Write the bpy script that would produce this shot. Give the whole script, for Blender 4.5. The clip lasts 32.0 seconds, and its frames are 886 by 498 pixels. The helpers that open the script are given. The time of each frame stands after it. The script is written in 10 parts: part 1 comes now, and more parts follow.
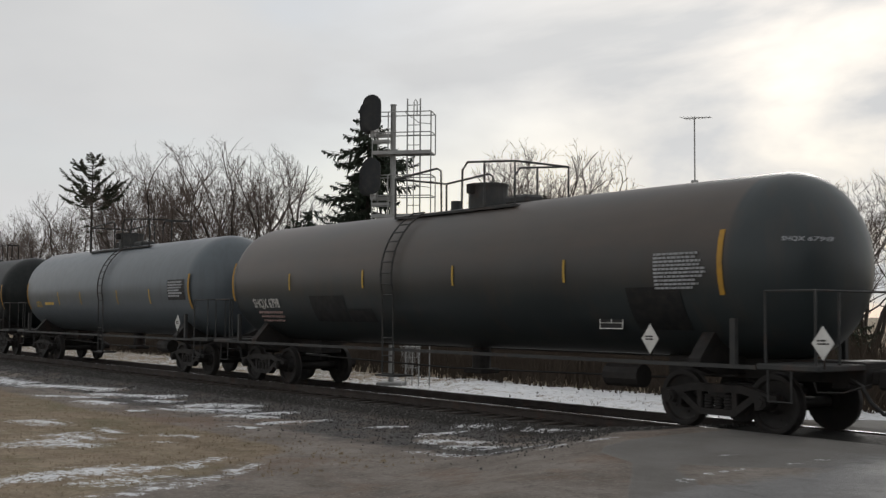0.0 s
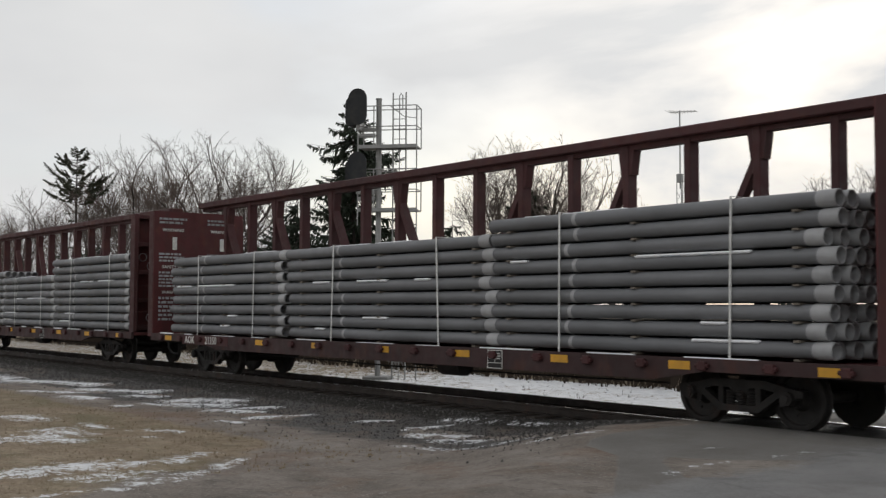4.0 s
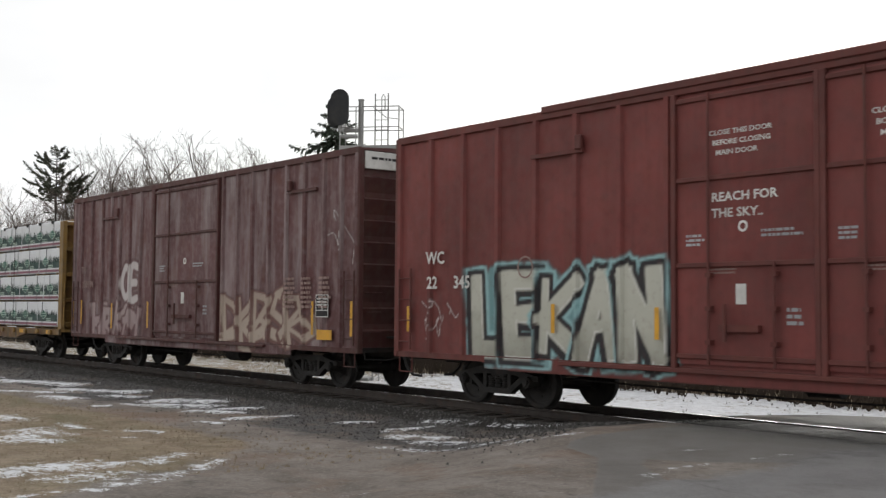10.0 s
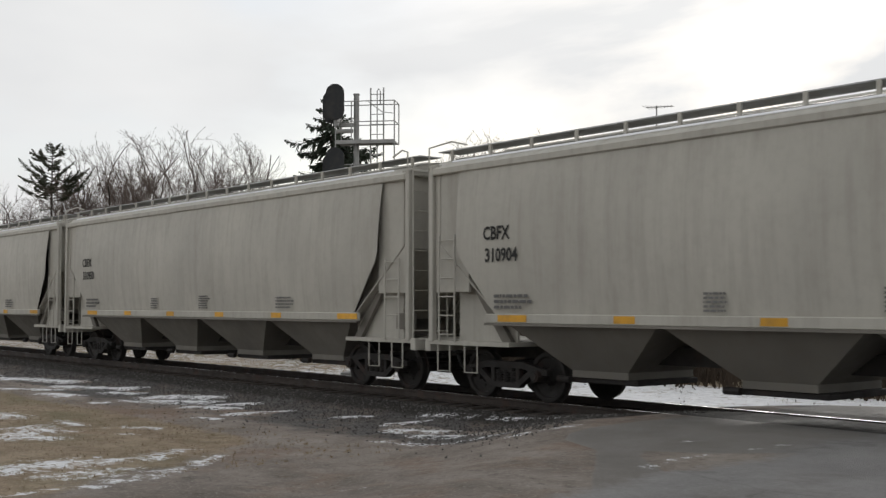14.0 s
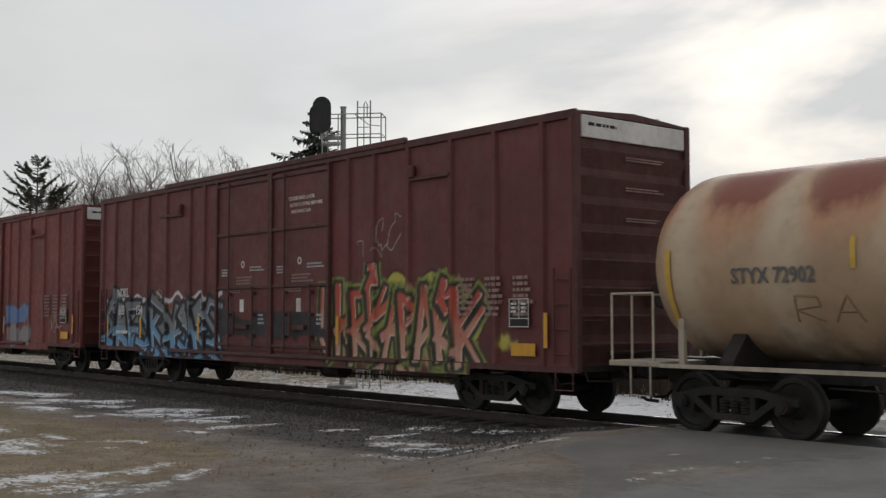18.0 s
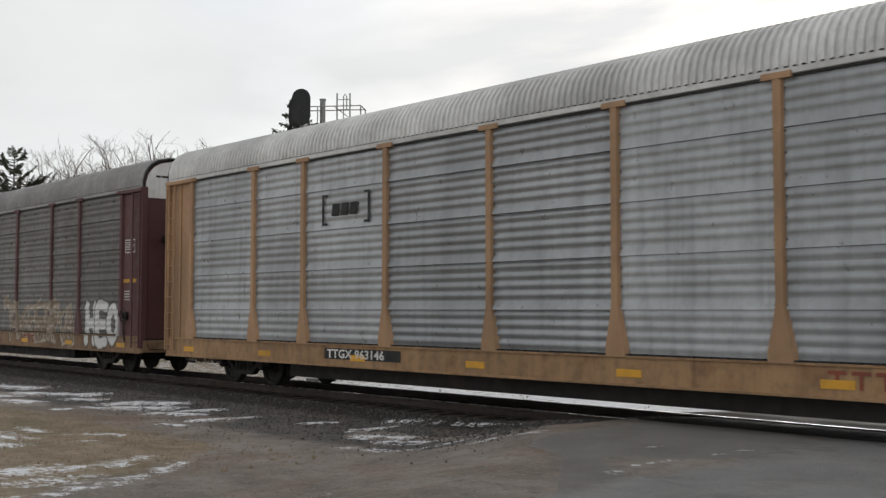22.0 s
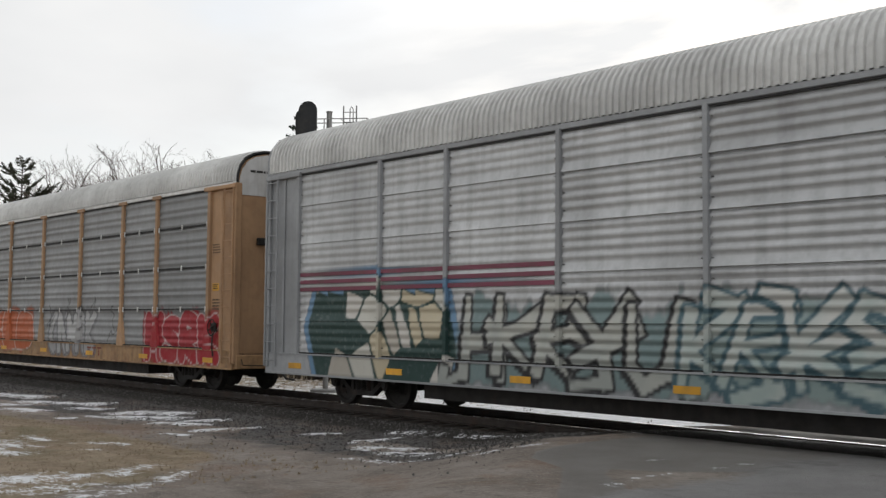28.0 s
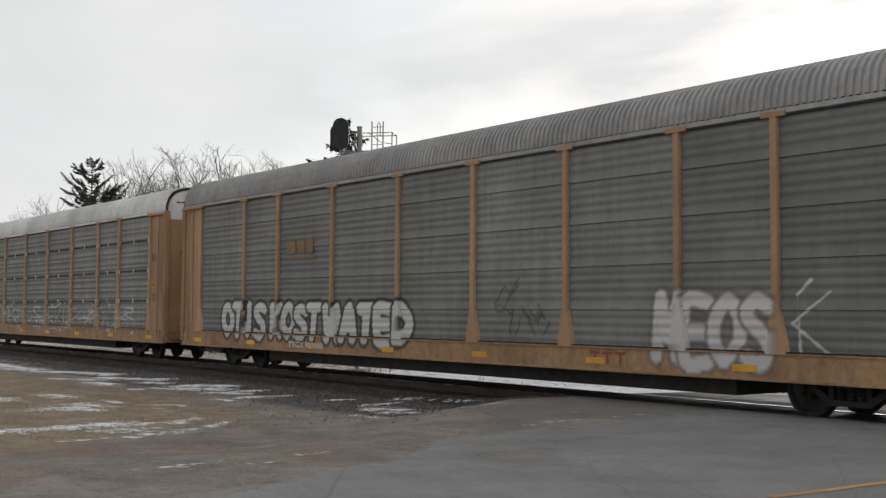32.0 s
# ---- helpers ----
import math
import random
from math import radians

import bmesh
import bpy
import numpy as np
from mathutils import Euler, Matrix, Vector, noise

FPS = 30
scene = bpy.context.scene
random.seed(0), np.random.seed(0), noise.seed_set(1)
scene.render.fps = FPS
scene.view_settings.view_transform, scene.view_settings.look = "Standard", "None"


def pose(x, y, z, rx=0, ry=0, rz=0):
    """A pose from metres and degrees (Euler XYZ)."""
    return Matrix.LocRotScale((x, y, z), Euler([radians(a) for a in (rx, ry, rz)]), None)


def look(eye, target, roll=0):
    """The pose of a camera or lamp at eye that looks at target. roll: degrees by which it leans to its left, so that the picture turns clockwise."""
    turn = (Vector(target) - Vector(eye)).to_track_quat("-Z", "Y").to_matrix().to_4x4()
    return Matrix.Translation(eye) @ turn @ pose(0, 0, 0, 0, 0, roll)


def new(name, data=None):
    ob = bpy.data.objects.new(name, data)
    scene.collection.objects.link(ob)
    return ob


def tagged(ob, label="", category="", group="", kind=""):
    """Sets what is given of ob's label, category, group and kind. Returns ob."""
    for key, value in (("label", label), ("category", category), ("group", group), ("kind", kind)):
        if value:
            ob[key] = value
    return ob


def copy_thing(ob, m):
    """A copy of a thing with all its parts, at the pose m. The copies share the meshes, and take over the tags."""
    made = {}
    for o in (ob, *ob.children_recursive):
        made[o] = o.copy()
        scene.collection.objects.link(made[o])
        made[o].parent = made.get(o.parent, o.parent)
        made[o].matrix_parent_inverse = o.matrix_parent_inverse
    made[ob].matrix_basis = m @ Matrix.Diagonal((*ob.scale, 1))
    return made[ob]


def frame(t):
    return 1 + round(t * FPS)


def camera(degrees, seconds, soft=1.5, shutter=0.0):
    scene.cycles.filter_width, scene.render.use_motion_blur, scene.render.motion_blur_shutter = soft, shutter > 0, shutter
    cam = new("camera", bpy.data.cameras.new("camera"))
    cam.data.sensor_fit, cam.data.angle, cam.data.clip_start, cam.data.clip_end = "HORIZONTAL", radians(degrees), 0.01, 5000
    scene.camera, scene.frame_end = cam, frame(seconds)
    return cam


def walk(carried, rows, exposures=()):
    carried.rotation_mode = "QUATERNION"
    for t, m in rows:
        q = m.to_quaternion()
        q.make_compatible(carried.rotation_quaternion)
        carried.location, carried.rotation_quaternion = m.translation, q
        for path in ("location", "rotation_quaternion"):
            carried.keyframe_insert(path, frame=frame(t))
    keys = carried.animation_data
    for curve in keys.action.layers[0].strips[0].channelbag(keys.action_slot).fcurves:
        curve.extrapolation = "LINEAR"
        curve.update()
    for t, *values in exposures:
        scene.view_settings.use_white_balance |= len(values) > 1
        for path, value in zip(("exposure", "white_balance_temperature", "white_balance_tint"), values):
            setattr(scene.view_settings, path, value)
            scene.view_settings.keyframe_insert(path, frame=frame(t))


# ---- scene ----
cam = camera(42.77, 32.0, soft=1.35, shutter=0.05)
PATH = [
    (0, (0.000, -15.200, 1.780), (-7.952, -9.164, 2.358), 0.34),
    (0.5, (0.000, -15.200, 1.780), (-7.942, -9.151, 2.363), 0.28),
    (1, (0.000, -15.200, 1.780), (-7.943, -9.153, 2.365), 0.21),
    (1.5, (0.000, -15.200, 1.780), (-7.929, -9.136, 2.378), 0.27),
    (2, (0.000, -15.200, 1.780), (-7.932, -9.137, 2.348), 0.18),
    (2.5, (0.000, -15.200, 1.780), (-7.919, -9.117, 2.314), 0.04),
    (4.5, (0.000, -15.200, 1.780), (-7.871, -9.054, 2.304), 0.19),
    (5, (0.000, -15.200, 1.780), (-7.872, -9.055, 2.296), 0.03),
    (5.5, (0.000, -15.200, 1.780), (-7.861, -9.040, 2.293), -0.01),
    (6, (0.000, -15.200, 1.780), (-7.842, -9.016, 2.288), 0.02),
    (6.5, (0.000, -15.200, 1.780), (-7.833, -9.004, 2.297), 0.10),
    (7, (0.000, -15.200, 1.780), (-7.818, -8.986, 2.297), 0.18),
    (7.5, (0.000, -15.200, 1.780), (-7.813, -8.979, 2.279), 0.15),
    (8, (0.000, -15.200, 1.780), (-7.803, -8.964, 2.263), 0.17),
    (8.5, (0.000, -15.200, 1.780), (-7.805, -8.967, 2.269), 0.16),
    (9, (0.000, -15.200, 1.780), (-7.812, -8.977, 2.270), 0.18),
    (9.5, (0.000, -15.200, 1.780), (-7.793, -8.954, 2.291), 0.15),
    (10, (0.000, -15.200, 1.780), (-7.776, -8.935, 2.319), 0.49),
    (10.5, (0.000, -15.200, 1.780), (-7.775, -8.934, 2.314), 0.50),
    (11, (0.000, -15.200, 1.780), (-7.783, -8.942, 2.307), 0.47),
    (11.5, (0.000, -15.200, 1.780), (-7.783, -8.941, 2.284), 0.18),
    (12, (0.000, -15.200, 1.780), (-7.774, -8.931, 2.299), 0.22),
    (12.5, (0.000, -15.200, 1.780), (-7.768, -8.925, 2.316), 0.28),
    (13, (0.000, -15.200, 1.780), (-7.762, -8.916, 2.296), 0.28),
    (13.5, (0.000, -15.200, 1.780), (-7.763, -8.915, 2.273), 0.11),
    (14, (0.000, -15.200, 1.780), (-7.759, -8.911, 2.265), -0.04),
    (14.5, (0.000, -15.200, 1.780), (-7.757, -8.908, 2.272), -0.20),
    (16.5, (0.000, -15.200, 1.780), (-7.734, -8.889, 2.380), 0.01),
    (17, (0.000, -15.200, 1.780), (-7.710, -8.861, 2.386), 0.00),
    (17.5, (0.000, -15.200, 1.780), (-7.706, -8.855, 2.386), -0.02),
    (18, (0.000, -15.200, 1.780), (-7.680, -8.823, 2.379), -0.03),
    (18.5, (0.000, -15.200, 1.780), (-7.634, -8.768, 2.373), -0.12),
    (19, (0.000, -15.200, 1.780), (-7.620, -8.753, 2.393), -0.09),
    (19.5, (0.000, -15.200, 1.780), (-7.614, -8.743, 2.360), -0.05),
    (19.7, (0.000, -15.200, 1.780), (-7.614, -8.744, 2.360), -0.06),
    (20, (0.000, -15.200, 1.780), (-7.607, -8.734, 2.350), 0.17),
    (20.5, (0.000, -15.200, 1.780), (-7.587, -8.711, 2.358), 0.34),
    (21, (0.000, -15.200, 1.780), (-7.553, -8.676, 2.403), 0.19),
    (21.5, (0.000, -15.200, 1.780), (-7.572, -8.695, 2.367), -0.03),
    (22, (0.000, -15.200, 1.780), (-7.565, -8.682, 2.316), 0.03),
    (22.5, (0.000, -15.200, 1.780), (-7.569, -8.684, 2.286), 0.22),
    (23, (0.000, -15.200, 1.780), (-7.575, -8.693, 2.300), 0.49),
    (23.5, (0.000, -15.200, 1.780), (-7.603, -8.728, 2.337), 0.50),
    (24, (0.000, -15.200, 1.780), (-7.633, -8.766, 2.361), 0.31),
    (24.5, (0.000, -15.200, 1.780), (-7.650, -8.788, 2.391), 0.25),
    (25, (0.000, -15.200, 1.780), (-7.646, -8.784, 2.393), 0.26),
    (25.5, (0.000, -15.200, 1.780), (-7.627, -8.765, 2.428), 0.30),
    (26, (0.000, -15.200, 1.780), (-7.625, -8.764, 2.445), 0.39),
    (26.5, (0.000, -15.200, 1.780), (-7.631, -8.770, 2.441), 0.20),
    (27.5, (0.000, -15.200, 1.780), (-7.589, -8.720, 2.430), 0.45),
    (28.5, (0.914, -15.602, 1.760), (-6.727, -9.182, 2.380), 0.67),
    (29, (3.384, -16.595, 1.732), (-4.480, -10.443, 2.291), 0.51),
    (29.5, (4.814, -17.206, 1.701), (-3.142, -11.171, 2.223), 0.32),
    (30, (4.828, -17.216, 1.699), (-3.113, -11.160, 2.223), 0.37),
    (30.5, (4.812, -17.207, 1.700), (-3.130, -11.156, 2.244), 0.17),
    (31, (4.809, -17.201, 1.701), (-3.148, -11.170, 2.263), 0.24),
    (31.5, (4.829, -17.210, 1.701), (-3.126, -11.178, 2.278), 0.40),
    (32, (4.811, -17.207, 1.699), (-3.125, -11.149, 2.261), 0.39),
]
EXPOSURES = [(0.0, -0.3), (2.5, -0.15), (5.0, -0.15), (6.0, -0.15), (7.0, 0.28), (10.0, 0.3), (11.0, 0.15), (12.0, 0.0), (13.0, -0.1), (14.0, 0.0), (16.0, -0.15), (17.0, -0.32), (18.0, -0.28), (19.0, 0.05), (20.0, 0.25), (21.0, -0.2), (22.0, 0.0), (23.0, 0.25), (24.0, 0.33), (25.0, 0.15), (26.0, 0.05), (27.0, 0.05), (29.0, 0.1), (30.0, 0.05), (32.0, -0.05)]
walk(cam, [(t, look(e, g, r)) for t, e, g, r in PATH], EXPOSURES)

# ---- daylight: bright broken overcast, low winter sun behind the cloud ----
SUN_TURN, SUN_UP = radians(-33), radians(22)
world = bpy.data.worlds.new("overcast")
scene.world = world
world.use_nodes = True
wn, wl = world.node_tree.nodes, world.node_tree.links
wn.clear()


def wnode(kind, **inputs):
    n = wn.new(kind)
    for k, v in inputs.items():
        n.inputs[k.replace("_", " ")].default_value = v
    return n


sky = wn.new("ShaderNodeTexSky")
sky.sky_type, sky.sun_disc, sky.sun_elevation, sky.sun_rotation = "NISHITA", False, SUN_UP, SUN_TURN
coord = wn.new("ShaderNodeTexCoord")
stretch = wn.new("ShaderNodeMapping")
stretch.inputs["Scale"].default_value = (1.0, 1.0, 2.6)
wl.new(coord.outputs["Generated"], stretch.inputs["Vector"])
puffs = wnode("ShaderNodeTexNoise", Scale=2.3, Detail=7.0, Roughness=0.52, Distortion=0.3)
wl.new(stretch.outputs["Vector"], puffs.inputs["Vector"])
cover = wn.new("ShaderNodeValToRGB")
cover.color_ramp.elements[0].position, cover.color_ramp.elements[1].position = 0.33, 0.52
wl.new(puffs.outputs["Fac"], cover.inputs["Fac"])
tone = wnode("ShaderNodeTexNoise", Scale=1.7, Detail=5.0, Roughness=0.5)
wl.new(stretch.outputs["Vector"], tone.inputs["Vector"])
grey = wn.new("ShaderNodeValToRGB")
grey.color_ramp.elements[0].position, grey.color_ramp.elements[1].position = 0.3, 0.68
grey.color_ramp.elements[0].color, grey.color_ramp.elements[1].color = (0.69, 0.7, 0.715, 1), (0.92, 0.92, 0.915, 1)
wl.new(tone.outputs["Fac"], grey.inputs["Fac"])
dim = wn.new("ShaderNodeVectorMath")
dim.operation = "SCALE"
dim.inputs["Scale"].default_value = 0.12
wl.new(sky.outputs["Color"], dim.inputs[0])
veil = wn.new("ShaderNodeMix")
veil.data_type = "RGBA"
veil.inputs["Factor"].default_value = 0.62
wl.new(dim.outputs["Vector"], veil.inputs["A"])
wl.new(grey.outputs["Color"], veil.inputs["B"])
blend = wn.new("ShaderNodeMix")
blend.data_type = "RGBA"
wl.new(cover.outputs["Color"], blend.inputs["Factor"])
wl.new(veil.outputs["Result"], blend.inputs["A"])
wl.new(grey.outputs["Color"], blend.inputs["B"])
back = wn.new("ShaderNodeBackground")
wl.new(blend.outputs["Result"], back.inputs["Color"])
wl.new(back.outputs["Background"], wn.new("ShaderNodeOutputWorld").inputs["Surface"])
sun = new("sun", bpy.data.lights.new("sun", "SUN"))
sun.data.energy, sun.data.angle, sun.data.color = 0.7, radians(14), (1.0, 0.97, 0.92)
sun.matrix_basis = look((-54, 84, 40), (0, 0, 0))


# ---- mesh helpers ----
class Geo:
    """Vertices and faces of one part, in its thing's own space."""

    def __init__(self):
        self.v, self.f = [], []

    def add(self, vs, fs):
        o = len(self.v)
        self.v.extend(tuple(p) for p in vs)
        self.f.extend(tuple(o + i for i in q) for q in fs)
        return self

    def box(self, x0, x1, y0, y1, z0, z1, b=0.0):
        if b <= 0:
            vs = [(x, y, z) for x in (x0, x1) for y in (y0, y1) for z in (z0, z1)]
            return self.add(vs, [(0, 1, 3, 2), (4, 6, 7, 5), (0, 4, 5, 1), (2, 3, 7, 6), (0, 2, 6, 4), (1, 5, 7, 3)])
        vs, idx = [], {}
        for i, (x, sx) in enumerate(((x0, 1), (x1, -1))):
            for j, (y, sy) in enumerate(((y0, 1), (y1, -1))):
                for k, (z, sz) in enumerate(((z0, 1), (z1, -1))):
                    for a in range(3):
                        idx[i, j, k, a] = len(vs)
                        vs.append((x + (b * sx if a != 0 else 0), y + (b * sy if a != 1 else 0), z + (b * sz if a != 2 else 0)))
        fs = []
        for a in range(3):
            for s in (0, 1):
                ring = [(0, 0), (1, 0), (1, 1), (0, 1)]
                q = []
                for u, w in ring:
                    c = [u, w]
                    c.insert(a, s)
                    q.append(idx[(*c, a)])
                fs.append(q)
            o = [d for d in range(3) if d != a]
            for u in (0, 1):
                for w in (0, 1):
                    q = []
                    for e, d in ((0, o[0]), (0, o[1]), (1, o[1]), (1, o[0])):
                        c = [0, 0, 0]
                        c[a], c[o[0]], c[o[1]] = e, u, w
                        q.append(idx[(*c, d)])
                    fs.append(q)
        for i in (0, 1):
            for j in (0, 1):
                for k in (0, 1):
                    fs.append([idx[i, j, k, 0], idx[i, j, k, 1], idx[i, j, k, 2]])
        return self.add(vs, fs)

    def cyl(self, a, b, r, n=8, r2=None, caps=True):
        a, b = Vector(a), Vector(b)
        d = (b - a).normalized()
        s = d.orthogonal().normalized()
        t = d.cross(s)
        r2 = r if r2 is None else r2
        vs = [p + (s * math.cos(2 * math.pi * i / n) + t * math.sin(2 * math.pi * i / n)) * q for p, q in ((a, r), (b, r2)) for i in range(n)]
        fs = [(i, (i + 1) % n, n + (i + 1) % n, n + i) for i in range(n)]
        if caps:
            fs += [tuple(range(n))[::-1], tuple(range(n, 2 * n))]
        return self.add(vs, fs)

    def tube(self, pts, r, n=6):
        pts = [Vector(p) for p in pts]
        rings, up = [], None
        for i, p in enumerate(pts):
            d = (pts[min(i + 1, len(pts) - 1)] - pts[max(i - 1, 0)]).normalized()
            s = d.orthogonal().normalized() if up is None else (up - d * up.dot(d)).normalized()
            up = s
            t = d.cross(s)
            rings.append([p + (s * math.cos(2 * math.pi * k / n) + t * math.sin(2 * math.pi * k / n)) * r for k in range(n)])
        vs = [q for ring in rings for q in ring]
        fs = [(i * n + k, i * n + (k + 1) % n, (i + 1) * n + (k + 1) % n, (i + 1) * n + k) for i in range(len(pts) - 1) for k in range(n)]
        fs += [tuple(range(n))[::-1], tuple(range((len(pts) - 1) * n, len(pts) * n))]
        return self.add(vs, fs)

    def prism(self, poly, axis, a, b):
        """A polygon (in the other two axes, in order) drawn out along axis from a to b."""
        def put(p, c):
            q = list(p)
            q.insert("xyz".index(axis), c)
            return q
        n = len(poly)
        vs = [put(p, a) for p in poly] + [put(p, b) for p in poly]
        fs = [(i, (i + 1) % n, n + (i + 1) % n, n + i) for i in range(n)]
        return self.add(vs, fs + [tuple(range(n))[::-1], tuple(range(n, 2 * n))])

    def lathe(self, prof, axis, c=(0, 0), n=24, caps=True):
        """Rings (place along the axis, radius) round an axis through c."""
        vs, k = [], "xyz".index(axis)
        for a, r in prof:
            for i in range(n):
                g = 2 * math.pi * i / n
                q = [c[0] + r * math.cos(g), c[1] + r * math.sin(g)]
                q.insert(k, a)
                vs.append(q)
        m = len(prof)
        fs = [(j * n + i, j * n + (i + 1) % n, (j + 1) * n + (i + 1) % n, (j + 1) * n + i) for j in range(m - 1) for i in range(n)]
        return self.add(vs, fs + ([tuple(range(n))[::-1], tuple(range((m - 1) * n, m * n))] if caps else []))

    def sheet(self, us, ws, fn):
        """A grid of fn(u, w)."""
        nw = len(ws)
        vs = [fn(u, w) for u in us for w in ws]
        fs = [(i * nw + j, (i + 1) * nw + j, (i + 1) * nw + j + 1, i * nw + j + 1) for i in range(len(us) - 1) for j in range(nw - 1)]
        return self.add(vs, fs)

    def mesh(self, name, material=None, smooth=0.0):
        me = bpy.data.meshes.new(name)
        me.from_pydata(self.v, [], self.f)
        bm = bmesh.new()
        bm.from_mesh(me)
        if len(bm.faces) < 4000:
            bmesh.ops.recalc_face_normals(bm, faces=bm.faces)
        bm.to_mesh(me)
        bm.free()
        if smooth:
            me.polygons.foreach_set("use_smooth", [True] * len(me.polygons))
            me.set_sharp_from_angle(angle=radians(smooth))
        if material:
            me.materials.append(material)
        return me


def part(name, geo, material, parent, label="", smooth=0.0):
    me = geo if isinstance(geo, bpy.types.Mesh) else geo.mesh(name, material, smooth)
    ob = new(name, me)
    ob.parent = parent
    return tagged(ob, label=label) if label else ob


def thing(name, label, category, group="", kind=""):
    ob = new(name)
    ob.empty_display_size = 0.3
    return tagged(ob, label, category, group, kind)


def solid(name, geo, material, label, category, group="", kind="", smooth=0.0):
    return tagged(new(name, geo.mesh(name, material, smooth)), label, category, group, kind)


# ---- smooth value noise for shaping ----
TABLE = np.random.RandomState(7).rand(256, 256)


def vnoise(x, y, scale=1.0, octaves=4):
    x, y = np.asarray(x, float) * scale, np.asarray(y, float) * scale
    total, amp, norm = np.zeros(np.broadcast(x, y).shape), 1.0, 0.0
    for o in range(octaves):
        i, j = np.floor(x).astype(int), np.floor(y).astype(int)
        u, w = x - i, y - j
        u, w = u * u * (3 - 2 * u), w * w * (3 - 2 * w)
        a, b = TABLE[i % 256, j % 256], TABLE[(i + 1) % 256, j % 256]
        c, d = TABLE[i % 256, (j + 1) % 256], TABLE[(i + 1) % 256, (j + 1) % 256]
        total = total + amp * ((a * (1 - u) + b * u) * (1 - w) + (c * (1 - u) + d * u) * w)
        norm += amp
        x, y, amp = x * 2.03 + 17.1, y * 2.03 + 5.7, amp * 0.5
    return total / norm


def ramp(x, a, b):
    t = np.clip((x - a) / (b - a), 0, 1)
    return t * t * (3 - 2 * t)


# ---- materials ----
def material(name):
    m = bpy.data.materials.new(name)
    m.use_nodes = True
    nt = m.node_tree
    return m, nt, nt.nodes["Principled BSDF"]


def link_noise(nt, scale, detail=4.0, stretch=(1, 1, 1), vec=None, rough=0.55):
    tc = nt.nodes.new("ShaderNodeTexCoord")
    info = nt.nodes.new("ShaderNodeObjectInfo")
    mp = nt.nodes.new("ShaderNodeMapping")
    mp.inputs["Scale"].default_value = stretch
    nt.links.new(tc.outputs["Object"], mp.inputs["Vector"])
    add = nt.nodes.new("ShaderNodeVectorMath")
    add.operation = "ADD"
    mul = nt.nodes.new("ShaderNodeMath")
    mul.operation = "MULTIPLY"
    mul.inputs[1].default_value = 7.0
    nt.links.new(info.outputs["Random"], mul.inputs[0])
    nt.links.new(mp.outputs["Vector"], add.inputs[0])
    nt.links.new(mul.outputs["Value"], add.inputs[1])
    n = nt.nodes.new("ShaderNodeTexNoise")
    n.inputs["Scale"].default_value, n.inputs["Detail"].default_value, n.inputs["Roughness"].default_value = scale, detail, rough
    nt.links.new(add.outputs["Vector"], n.inputs["Vector"])
    return n.outputs["Fac"]


def link_ramp(nt, fac, stops):
    r = nt.nodes.new("ShaderNodeValToRGB")
    els = r.color_ramp.elements
    while len(els) < len(stops):
        els.new(0.5)
    for e, (p, c) in zip(els, stops):
        e.position, e.color = p, (*c, 1) if len(c) == 3 else c
    nt.links.new(fac, r.inputs["Fac"])
    return r.outputs["Color"]


def link_mix(nt, fac, a, b, mode="MIX"):
    m = nt.nodes.new("ShaderNodeMix")
    m.data_type, m.blend_type = "RGBA", mode
    for key, val in (("Factor", fac), ("A", a), ("B", b)):
        if isinstance(val, bpy.types.NodeSocket):
            nt.links.new(val, m.inputs[key])
        elif key == "Factor":
            m.inputs[key].default_value = val
        else:
            m.inputs[key].default_value = (*val, 1)
    return m.outputs["Result"]


def link_bump(nt, bsdf, fac, strength, dist=0.01):
    b = nt.nodes.new("ShaderNodeBump")
    b.inputs["Strength"].default_value, b.inputs["Distance"].default_value = strength, dist
    nt.links.new(fac, b.inputs["Height"])
    nt.links.new(b.outputs["Normal"], bsdf.inputs["Normal"])


def grey3(v):
    return (v, v, v)


